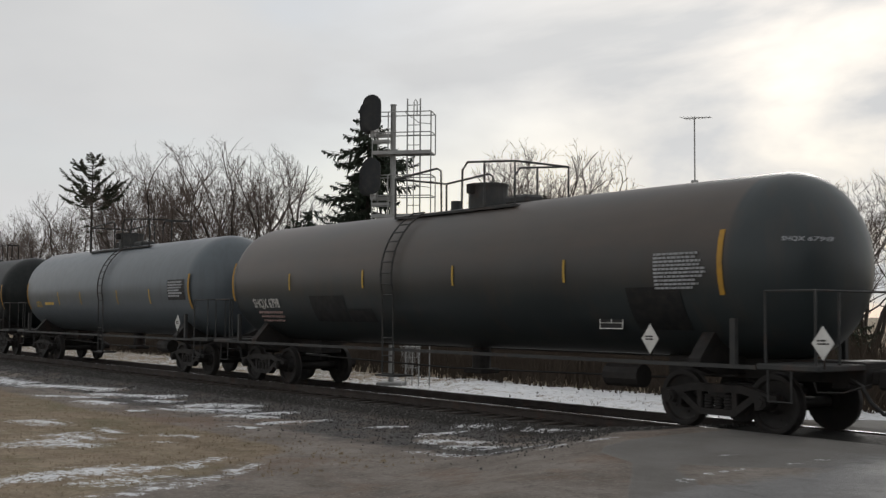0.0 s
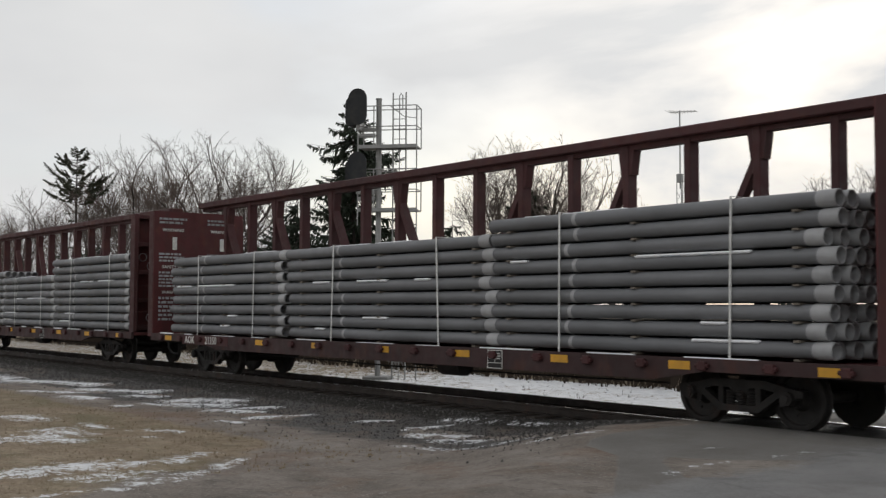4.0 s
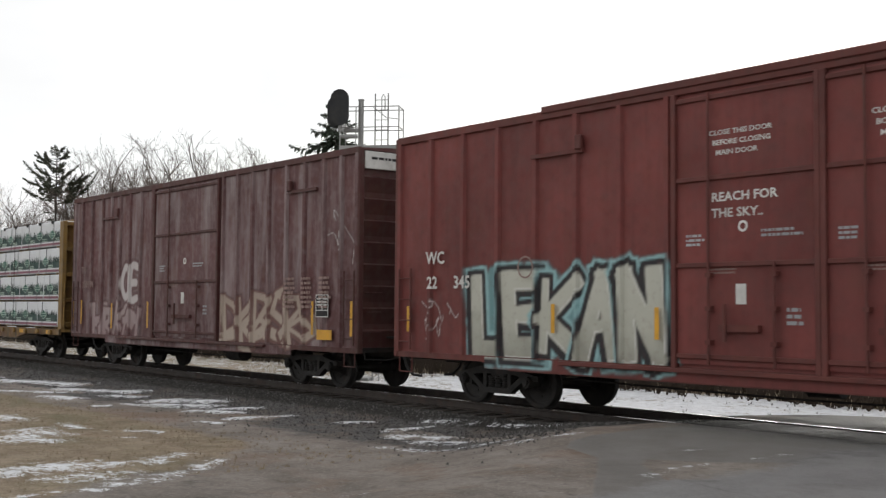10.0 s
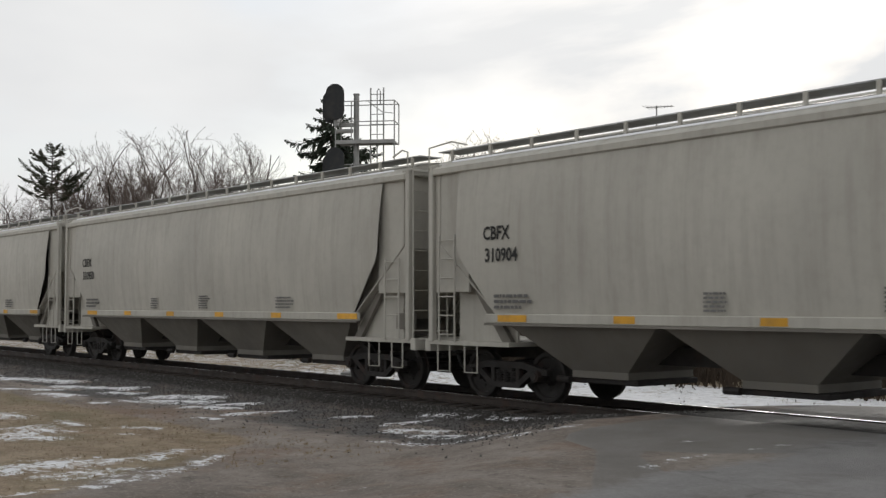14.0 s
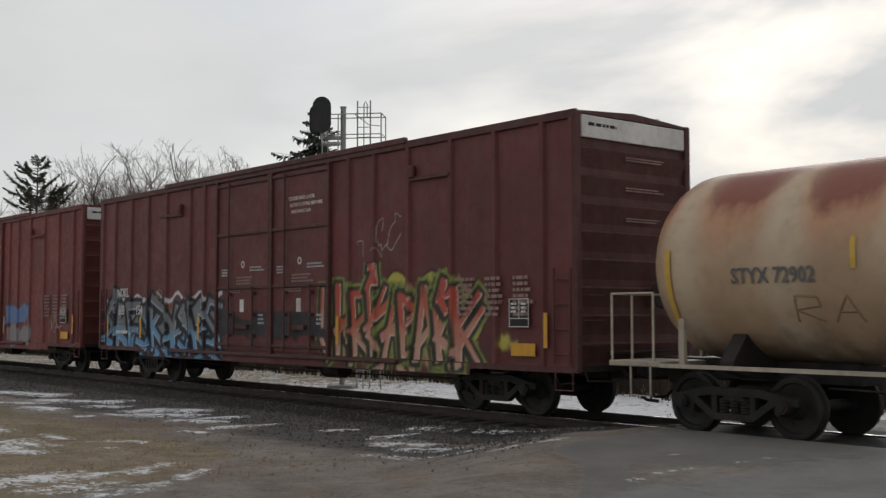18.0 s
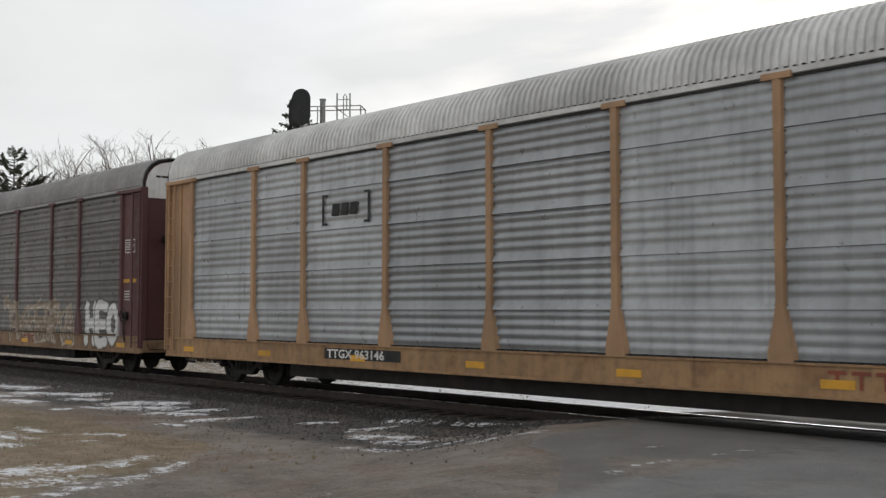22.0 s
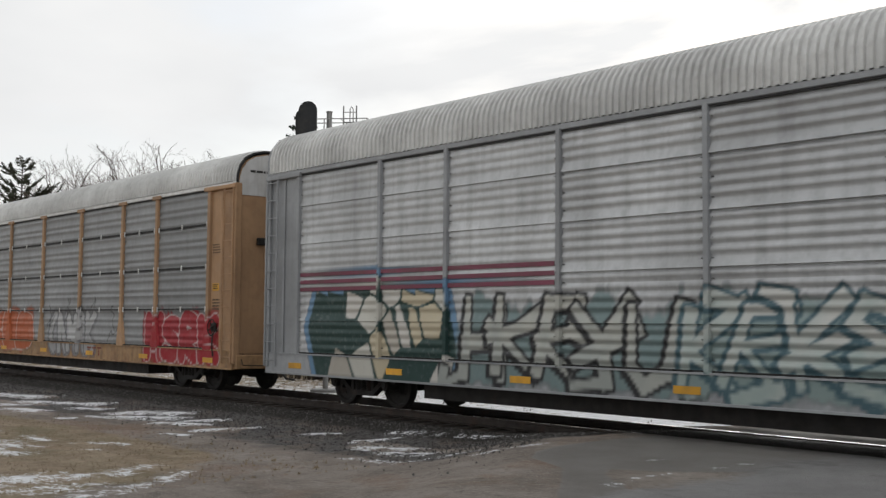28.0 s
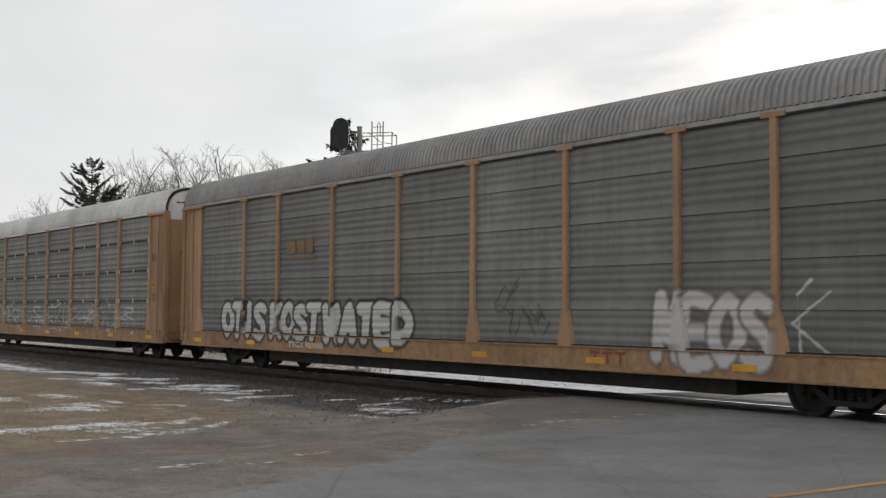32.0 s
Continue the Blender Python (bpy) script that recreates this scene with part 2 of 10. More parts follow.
def painted_steel(name, rgb, rough=0.55, metal=0.0, grime=0.45, streak=0.4, rust=0.0, dirt=(0.09, 0.075, 0.06), spray=False, spec=0.35, patch=0.25, vary=0.0, bump=0.25, run=4.5):
    """Weathered paint: broad fading, vertical rain streaks, speckled grime, rust spots; spray adds the sprayed letters."""
    m, nt, bsdf = material(name)
    col = link_mix(nt, link_ramp(nt, link_noise(nt, 0.5, 5), [(0.3, grey3(0)), (0.7, grey3(1))]), tuple(c * (1 - patch) for c in rgb), tuple(min(1, c * (1 + patch)) for c in rgb))
    if vary:
        # sheets from different batches
        batch = nt.nodes.new("ShaderNodeObjectInfo")
        col = link_mix(nt, batch.outputs["Random"], link_mix(nt, vary, col, grey3(0.02)), link_mix(nt, vary * 0.5, col, grey3(0.6)))
    if streak:
        s = link_ramp(nt, link_noise(nt, 1.0, 6, (run, run, 0.3), rough=0.62), [(0.46, grey3(0)), (0.74, grey3(streak))])
        col = link_mix(nt, s, col, dirt)
    if grime:
        g = link_ramp(nt, link_noise(nt, 6.0, 8), [(0.45, grey3(0)), (0.85, grey3(grime))])
        col = link_mix(nt, g, col, dirt)
    if rust:
        r = link_ramp(nt, link_noise(nt, 2.2, 9, (1, 1, 0.7)), [(0.58 - 0.12 * rust, grey3(0)), (0.66, grey3(min(1, rust)))])
        col = link_mix(nt, r, col, (0.13, 0.045, 0.02))
    if spray:
        at, al = nt.nodes.new("ShaderNodeAttribute"), nt.nodes.new("ShaderNodeAttribute")
        at.attribute_name, al.attribute_name = "spray", "spray_cover"
        worn = nt.nodes.new("ShaderNodeMath")
        worn.operation = "MULTIPLY"
        nt.links.new(al.outputs["Fac"], worn.inputs[0])
        nt.links.new(link_ramp(nt, link_noise(nt, 9.0, 6), [(0.25, grey3(0.78)), (0.45, grey3(0.98))]), worn.inputs[1])
        col = link_mix(nt, worn.outputs["Value"], col, at.outputs["Color"])
    nt.links.new(col, bsdf.inputs["Base Color"])
    rr = link_ramp(nt, link_noise(nt, 4.0, 6), [(0.3, grey3(max(0.05, rough - 0.5 * min(0.25, bump)))), (0.75, grey3(min(1, rough + 0.8 * min(0.25, bump))))])
    nt.links.new(rr, bsdf.inputs["Roughness"])
    bsdf.inputs["Metallic"].default_value = metal
    bsdf.inputs["Specular IOR Level"].default_value = spec
    link_bump(nt, bsdf, link_noise(nt, 3.0, 5), bump, 0.012)
    return m


def weather_ground():
    """Turf, mud, gravel, asphalt and snow on one sheet; the masks lie in the mesh, their ragged edges in the noise."""
    m, nt, bsdf = material("ground_mix")

    def calc(op, a, b=0.0, c=0.0):
        n = nt.nodes.new("ShaderNodeMath")
        n.operation = op
        for s, v in zip(n.inputs, (a, b, c)):
            if isinstance(v, bpy.types.NodeSocket):
                nt.links.new(v, s)
            else:
                s.default_value = v
        return n.outputs["Value"]

    def mask(name, wobbles, lo, hi):
        """The mask with its edge broken up by noise: (amount, scale) each."""
        at = nt.nodes.new("ShaderNodeAttribute")
        at.attribute_name = name
        v = at.outputs["Fac"]
        for amount, scale in wobbles:
            v = calc("MULTIPLY_ADD", calc("SUBTRACT", link_noise(nt, scale, 7, rough=0.7), 0.5), amount, v)
        return link_ramp(nt, v, [(lo, grey3(0)), (hi, grey3(1))])

    def speck(col, scale, lo, hi, much, rgb, detail=5, rough=0.75):
        return link_mix(nt, link_ramp(nt, link_noise(nt, scale, detail, rough=rough), [(lo, grey3(0)), (hi, grey3(much))]), col, rgb)

    # packed dirt: pale and dark blotches, ruts, rusty stains, grit
    mud = link_ramp(nt, link_noise(nt, 0.8, 9, rough=0.68), [(0.3, (0.145, 0.124, 0.105)), (0.5, (0.235, 0.203, 0.176)), (0.7, (0.335, 0.295, 0.26))])
    mud = speck(mud, 0.33, 0.5, 0.64, 0.75, (0.215, 0.142, 0.1))
    mud = speck(mud, 1.7, 0.54, 0.68, 0.7, (0.115, 0.1, 0.088), 8)
    mud = speck(mud, 9.0, 0.54, 0.66, 0.75, (0.09, 0.078, 0.068), 8)
    mud = speck(mud, 24.0, 0.56, 0.66, 0.8, (0.42, 0.38, 0.335), 4)
    turf = link_ramp(nt, link_noise(nt, 1.6, 9, rough=0.72), [(0.3, (0.165, 0.124, 0.083)), (0.5, (0.275, 0.212, 0.145)), (0.7, (0.41, 0.335, 0.245))])
    turf = speck(turf, 0.5, 0.47, 0.62, 0.75, (0.175, 0.155, 0.09))
    turf = speck(turf, 0.8, 0.55, 0.68, 0.7, (0.24, 0.15, 0.1))
    turf = speck(turf, 14.0, 0.52, 0.66, 0.7, (0.11, 0.083, 0.055), 7)
    turf = speck(turf, 30.0, 0.56, 0.66, 0.7, (0.5, 0.42, 0.31), 4)
    col = link_mix(nt, mask("turf", ((0.9, 0.9), (0.5, 5.0)), 0.4, 0.62), mud, turf)
    # dark crushed stone spread beside the track
    stones = link_ramp(nt, link_noise(nt, 16.0, 8, rough=0.8), [(0.34, (0.04, 0.037, 0.035)), (0.5, (0.105, 0.1, 0.097)), (0.64, (0.22, 0.21, 0.2))])
    stones = speck(stones, 0.6, 0.5, 0.66, 0.6, (0.17, 0.125, 0.095))
    stones = speck(stones, 1.1, 0.52, 0.66, 0.6, (0.06, 0.056, 0.056))
    col = link_mix(nt, mask("gravel", ((0.9, 0.7), (0.6, 3.0), (0.35, 14.0)), 0.38, 0.66), col, stones)
    # old asphalt of the crossing, worn and mottled
    tar = link_ramp(nt, link_noise(nt, 1.1, 8, rough=0.62), [(0.3, (0.19, 0.176, 0.162)), (0.7, (0.25, 0.235, 0.22))])
    tar = speck(tar, 0.45, 0.52, 0.7, 0.5, (0.165, 0.147, 0.13))
    tar = speck(tar, 34.0, 0.5, 0.68, 0.45, (0.31, 0.3, 0.285), 4)
    is_tar = mask("asphalt", ((0.5, 1.2), (0.25, 7.0)), 0.42, 0.58)
    col = link_mix(nt, is_tar, col, tar)
    # the road itself, paler, with damp patches and fine cracks
    road = link_ramp(nt, link_noise(nt, 0.9, 8, rough=0.62), [(0.3, (0.235, 0.229, 0.225)), (0.7, (0.325, 0.317, 0.312))])
    road = speck(road, 0.4, 0.52, 0.68, 0.8, (0.185, 0.17, 0.157), 7)
    road = speck(road, 30.0, 0.5, 0.68, 0.4, (0.44, 0.43, 0.42), 4)
    road = speck(road, 17.0, 0.54, 0.66, 0.5, (0.16, 0.15, 0.14), 6)
    crack = nt.nodes.new("ShaderNodeTexVoronoi")
    crack.feature = "DISTANCE_TO_EDGE"
    crack.inputs["Scale"].default_value = 0.34
    tc = nt.nodes.new("ShaderNodeTexCoord")
    nt.links.new(link_mix(nt, 0.2, tc.outputs["Object"], link_noise(nt, 2.0, 6), "ADD"), crack.inputs["Vector"])
    road = link_mix(nt, link_ramp(nt, crack.outputs["Distance"], [(0.0, grey3(0.35)), (0.005, grey3(0))]), road, (0.07, 0.065, 0.06))
    is_road = mask("tarmac", ((1.3, 0.7), (0.8, 4.0), (0.4, 14.0)), 0.36, 0.68)
    col = link_mix(nt, is_road, col, road)
    bed = link_ramp(nt, link_noise(nt, 22.0, 5), [(0.35, (0.016, 0.014, 0.012)), (0.55, (0.034, 0.03, 0.026)), (0.75, (0.075, 0.066, 0.058))])
    col = link_mix(nt, mask("ballast", ((0.7, 2.0), (0.5, 9.0)), 0.36, 0.66), col, bed)
    lying = nt.nodes.new("ShaderNodeAttribute")
    lying.attribute_name = "snow"
    rag = calc("MULTIPLY_ADD", calc("SUBTRACT", link_noise(nt, 2.4, 6, rough=0.7), 0.5), 1.5, calc("MULTIPLY", calc("SUBTRACT", link_noise(nt, 9.0, 8, rough=0.8), 0.5), 3.0))
    rag = calc("MULTIPLY", rag, calc("MINIMUM", calc("MULTIPLY", lying.outputs["Fac"], 2.5), 1.0))
    is_snow = link_ramp(nt, calc("ADD", lying.outputs["Fac"], rag), [(0.54, grey3(0)), (0.62, grey3(0.75)), (0.8, grey3(1))])
    col = link_mix(nt, is_snow, col, link_ramp(nt, link_noise(nt, 5.0, 6), [(0.3, (0.68, 0.69, 0.71)), (0.6, (0.86, 0.865, 0.88))]))
    nt.links.new(col, bsdf.inputs["Base Color"])
    hard = link_mix(nt, is_road, is_tar, grey3(1))
    wet = link_mix(nt, hard, grey3(0.88), link_ramp(nt, link_noise(nt, 0.5, 5), [(0.35, grey3(0.5)), (0.6, grey3(0.8))]))
    nt.links.new(wet, bsdf.inputs["Roughness"])
    bsdf.inputs["Specular IOR Level"].default_value = 0.3
    soft = link_mix(nt, hard, link_noise(nt, 10.0, 9, rough=0.8), link_noise(nt, 60.0, 3))
    link_bump(nt, bsdf, soft, 0.9, 0.05)
    return m


def road_west(y):
    return np.interp(y, [-40, -12, -9.8, -8.3, -5.6, -3.9, -2.4, 2.0, 6.0, 60], [-14, -8.6, -7.9, -8.4, -10.3, -11.7, -12.2, -11.6, -9.0, -3.0])


def lie(x, y):
    """Height of the land; the rail tops are at zero."""
    a = np.abs(y)
    bed = np.interp(a, [0, 1.55, 1.9, 2.4, 3.6, 5.0, 9.0, 14.0, 60], [-0.2, -0.2, -0.26, -0.35, -0.41, -0.4, -0.34, -0.3, -0.2])
    w = road_west(y)
    onroad = ramp(x, w - 3.0, w + 0.6) * (1 - ramp(x, 3.0, 7.0))
    flat = np.interp(a, [0, 0.62, 0.66, 0.84, 0.86, 1.0, 2.4, 4.0, 16, 60], [-0.015, -0.015, -0.05, -0.05, 0.0, 0.035, 0.03, -0.03, -0.12, -0.2])
    h = bed * (1 - onroad) + flat * onroad
    rough = (vnoise(x, y, 0.35, 4) - 0.5) * 0.14 + (vnoise(x + 40, y, 2.2, 3) - 0.5) * 0.05
    return h + rough * np.clip((a - 1.7) / 2.0, 0.1, 1) * (1 - 0.85 * onroad)


def near_line(x, y, pts, width):
    """How near to a bent line: 1 on it, 0 at its half width."""
    best = np.full(np.broadcast(x, y).shape, 9e9)
    for (ax, ay), (bx, by) in zip(pts, pts[1:]):
        t = np.clip(((x - ax) * (bx - ax) + (y - ay) * (by - ay)) / ((bx - ax) ** 2 + (by - ay) ** 2), 0, 1)
        best = np.minimum(best, np.hypot(x - ax - t * (bx - ax), y - ay - t * (by - ay)))
    return np.clip(1 - best / width, 0, 1)


VERGE_SNOW = [  # snow left lying along the ditch: from, to, half width
    (-60, -4.6, -36, -4.4, 0.9), (-34.7, -4.4, -33.3, -3.8, 1.0), (-33.3, -3.8, -31.3, -3.2, 0.75), (-29.75, -5.5, -28.95, -4.75, 0.5), (-27.5, -5.25, -27.0, -4.9, 0.5), (-29.75, -4.1, -28.6, -3.55, 0.62), (-28.4, -3.6, -27.7, -3.0, 0.52), (-27.05, -3.8, -26.65, -3.5, 0.45),
    (-24.7, -4.6, -24.0, -4.15, 0.26), (-25.15, -3.55, -23.85, -2.9, 0.62), (-23.85, -3.95, -23.1, -3.4, 0.58), (-22.2, -4.1, -21.2, -3.7, 0.42), (-22.2, -3.4, -21.7, -3.0, 0.38), (-20.1, -4.25, -19.85, -3.75, 0.3), (-19.85, -3.75, -19.7, -3.15, 0.18)]
DITCH_SNOW = [  # smaller remnants nearer the crossing
    (-18.15, -3.15, -17.7, -2.7, 0.2), (-16.55, -3.05, -16.3, -2.4, 0.22), (-15.8, -3.45, -15.0, -3.0, 0.33), (-14.9, -3.55, -14.15, -3.35, 0.38), (-24.55, -5.35, -24.6, -4.95, 0.2), (-19.8, -5.15, -19.45, -4.9, 0.18),
    (-14.4, -12.2, -14.6, -10.6, 0.42), (-14.65, -10.6, -14.8, -9.8, 0.46), (-14.9, -9.8, -14.9, -9.25, 0.42), (-15.0, -9.2, -14.85, -8.7, 0.28)]
FROST = [  # a broken dusting, thinner than snow
    (-14.5, -4.65, -13.55, -4.4, 0.32), (-13.45, -4.5, -12.85, -3.45, 0.3), (-12.1, -4.15, -11.85, -3.1, 0.26), (-16.7, -2.05, -15.65, -1.85, 0.4), (-15.15, -1.75, -13.7, -1.65, 0.3), (-13.8, -10.2, -13.55, -9.15, 0.3), (-13.05, -9.8, -13.7, -8.5, 0.24), (-13.25, -9.1, -14.6, -7.5, 0.26), (-15.1, -8.1, -15.35, -7.6, 0.35),
    (-13.95, -10.0, -14.0, -9.1, 0.4), (-13.05, -10.45, -12.9, -9.85, 0.14), (-13.0, -11.1, -12.95, -10.6, 0.14), (-19.1, -7.2, -18.5, -6.7, 0.3), (-17.95, -7.65, -17.7, -7.5, 0.25), (-20.5, -7.5, -19.9, -7.5, 0.3), (-14.75, -8.55, -15.1, -8.1, 0.28)]
YARD_FROST = [
    (-18.4, -9.45, -18.65, -9.0, 0.62), (-19.75, -8.4, -18.9, -8.35, 0.5), (-18.15, -9.1, -17.8, -8.8, 0.45), (-22.35, -8.2, -21.85, -8.1, 0.5), (-22.5, -9.9, -21.2, -9.6, 0.5)]
ROAD_FROST = [
    (-7.5, -12.2, -7.4, -11.6, 0.12), (-7.5, -11.8, -7.55, -11.1, 0.14), (-7.15, -10.95, -7.15, -10.4, 0.12), (-7.55, -10.0, -7.55, -9.5, 0.14), (-6.85, -9.2, -6.7, -8.95, 0.12), (-8.45, -5.5, -8.65, -4.75, 0.2), (-8.65, -4.75, -8.65, -4.15, 0.14), (-9.55, -3.45, -9.45, -3.25, 0.14), (-8.5, -3.45, -8.4, -2.9, 0.18), (-10.5, -1.35, -10.15, -1.35, 0.1), (-10.6, -8.1, -10.45, -7.75, 0.12), (-11.6, -9.1, -11.5, -8.9, 0.1)]


def build_ground():
    def lines(stops):
        out = []
        for a, b, s in stops:
            out += list(np.arange(a, b, s))
        return np.array(out + [stops[-1][1]])

    xs = lines([(-3000, -600, 600), (-600, -150, 50), (-150, -60, 6), (-60, -34, 0.2), (-34, -5, 0.08), (-5, 4, 0.25), (4, 20, 2), (20, 120, 20), (120, 3000, 480)])
    ys = lines([(-3000, -300, 540), (-300, -40, 26), (-40, -13, 1.5), (-13, -1.6, 0.075), (-1.6, 1.6, 0.2), (1.6, 12, 0.16), (12, 60, 3), (60, 300, 40), (300, 3000, 540)])
    X, Y = np.meshgrid(xs, ys, indexing="ij")
    Z = lie(X, Y)
    west = road_west(Y)
    soft = np.where(Y > -4.6, 0.15, 0.15 + 1.3 * ramp(-Y, 4.6, 6.0))
    onroad = ramp(X, west - soft, west + soft) * (1 - ramp(X, 1.0, 2.0)) * ramp(-np.abs(Y), -70, -60)
    # the crossing's own slab, bounded by the dirt that has washed over its lower edge
    over = np.interp(Y, [-40, -4.8, -4.4, -4.0, -3.3, -2.0, 2, 60], [40, -9.2, -9.5, -8.8, -8.0, -7.6, 8, 8])
    slab_west = np.interp(Y, [-60, -4.8, -4.4, -3.9, -3.2, -2.3, 2.0, 60], [40, -9.9, -10.85, -11.3, -11.5, -11.45, -11.2, -3.0])
    asphalt = ramp(X - slab_west, -0.1, 0.3) * np.where(Y < -2.0, 1 - ramp(X - over, -0.3, 0.5), 1.0) * onroad
    road_edge = np.interp(Y, [-60, -12, -9.6, -7.5, -5.4, -2.7, 0, 60], [-2.0, -5.5, -6.3, -7.7, -8.1, -8.15, -8.0, -1.0])
    tarmac = ramp(X - road_edge, -0.9, 0.9) * (1 - ramp(X, 1.0, 2.0)) * ramp(-np.abs(Y), -70, -60) * (Y < 1.0)
    hard = np.maximum(asphalt, tarmac)
    ballast = ramp(-np.abs(Y), -2.7, -1.6) * (1 - ramp(X, -12.6, -11.4) * (np.abs(Y) > 0.7))
    gravel = ramp(-Y, 1.2, 1.9) * (1 - 0.8 * ramp(vnoise(X * 0.5, Y * 1.4, 0.9, 3), 0.5, 0.75) * ramp(-Y, 2.2, 3.0)) * (1 - ramp(-Y, 3.3 + 0.05 * np.clip(-20 - X, 0, 20), 5.8 + 0.05 * np.clip(-20 - X, 0, 20))) * (1 - ramp(X, -13.5, -11.0)) * (1 - hard)
    gravel = np.maximum(gravel, ramp(Y, 1.2, 1.9) * (1 - ramp(Y, 3.4, 4.6)))
    turf = np.where(Y < 0, ramp(-Y, 5.0, 7.0) * ramp(-X - 0.62 * (Y + 8), 12.6, 16.2), ramp(Y, 3.0, 5.0))
    turf = np.maximum(turf, ramp(np.hypot(X + 20, Y + 6), 40, 70) * (np.abs(Y) > 4)) * (1 - hard)
    snow = np.zeros_like(X)
    for pieces, peak in ((VERGE_SNOW, 0.84), (DITCH_SNOW, 0.8), (YARD_FROST, 0.72), (FROST, 0.58), (ROAD_FROST, 0.46)):
        for ax, ay, bx, by, wide in pieces:
            snow = np.maximum(snow, near_line(X, Y, [(ax, ay), (bx, by)], wide * (1.8 if ay < -7 else 1.4)) ** 0.8 * peak)
    edge = 3.1 + 0.05 * np.clip(-15 - X, 0, 20) + 3.0 * ramp(X, -15.5, -13.0)
    far = ramp(Y - edge, -0.2, 0.5) * (1 - ramp(Y, 7.8, 9.2)) * (0.95 + 0.55 * (vnoise(X * 0.6, Y * 1.6, 0.8, 4) - 0.5)) * (1 - 0.5 * ramp(-X, 24.0, 34.0))
    snow = np.clip(np.maximum(snow, far * (1 - asphalt * 0.7)), 0, 1)
    Z = Z + 0.018 * ramp(snow, 0.4, 0.8)
    n = len(ys)
    me = bpy.data.meshes.new("ground")
    verts = np.stack([X.ravel(), Y.ravel(), Z.ravel()], -1)
    i, j = np.meshgrid(np.arange(len(xs) - 1), np.arange(n - 1), indexing="ij")
    base = (i * n + j).ravel()
    quads = np.stack([base, base + n, base + n + 1, base + 1], -1)
    me.from_pydata(verts.tolist(), [], quads.tolist())
    for name, val in (("asphalt", asphalt), ("tarmac", tarmac), ("gravel", gravel), ("ballast", ballast), ("turf", turf), ("snow", snow)):
        me.attributes.new(name, "FLOAT", "POINT").data.foreach_set("value", val.ravel().astype(np.float32))
    me.polygons.foreach_set("use_smooth", [True] * len(me.polygons))
    me.materials.append(weather_ground())
    tagged(new("ground", me), "muddy verge, worn asphalt crossing and thin snow by the track", "ground", kind="structure")

    line = Geo().sheet(list(np.linspace(0, 1, 30)), [-0.06, 0.0, 0.06], lambda u, w: (-2.02 + 0.28 * u + w, -8.0 + 3.0 * u, float(lie(np.array(-2.02 + 0.28 * u + w), np.array(-8.0 + 3.0 * u))) + 0.006))
    solid("road_line", line, painted_steel("worn_orange_line", (0.46, 0.25, 0.09), 0.8, 0, 0.8, 0, dirt=(0.2, 0.19, 0.18)), "worn orange centre line on the asphalt road", "road marking", kind="structure")


build_ground()

RAIL_STEEL = painted_steel("rail_steel", (0.04, 0.032, 0.028), 0.7, 0.2, 0.4, 0, 0.15)
BRIGHT_RAIL = painted_steel("bright_rail_top", (0.62, 0.62, 0.63), 0.22, 0.95, 0.1, 0)
TIE_WOOD = painted_steel("creosote_wood", (0.045, 0.036, 0.03), 0.8, 0, 0.5, 0, dirt=(0.1, 0.09, 0.08))


def build_track():
    track = thing("railway_track", "single track of worn steel rails on dark timber ties", "track", kind="structure")
    for side in (-1, 1):
        y = side * 0.7525
        prof = [(-0.07, -0.17), (0.07, -0.17), (0.07, -0.16), (0.012, -0.14), (0.012, -0.045), (0.036, -0.035), (0.036, -0.006), (0.03, -0.002), (-0.03, -0.002), (-0.036, -0.006), (-0.036, -0.035), (-0.012, -0.045), (-0.012, -0.14), (-0.07, -0.16)]
        rail = part("rail", Geo().prism([(y + a, b) for a, b in prof], "x", -220, 220), RAIL_STEEL, track)
        part("running_face", Geo().box(-220, 220, y - 0.029, y + 0.029, -0.0018, 0.0), BRIGHT_RAIL, rail, "wheel-polished bright rail top")
    tie = Geo().box(-0.11, 0.11, -1.29, 1.29, -0.34, -0.172, 0.012).mesh("tie", TIE_WOOD)
    plate = Geo().box(-0.09, 0.09, -0.9, -0.6, -0.172, -0.158).box(-0.09, 0.09, 0.6, 0.9, -0.172, -0.158)
    for s in (-0.87, -0.64, 0.64, 0.87):
        plate.box(-0.02, 0.02, s - 0.02, s + 0.02, -0.16, -0.14)
    plate = plate.mesh("tie_plate", RAIL_STEEL)
    rnd = random.Random(3)
    for k in range(120):
        t = part("tie", tie, None, track)
        t.location = (-62 + 0.55 * k + rnd.uniform(-0.03, 0.03), rnd.uniform(-0.05, 0.05), rnd.uniform(-0.012, 0.004))
        t.rotation_euler = (0, 0, rnd.uniform(-0.02, 0.02))
        p = part("tie_plate", plate, None, t)


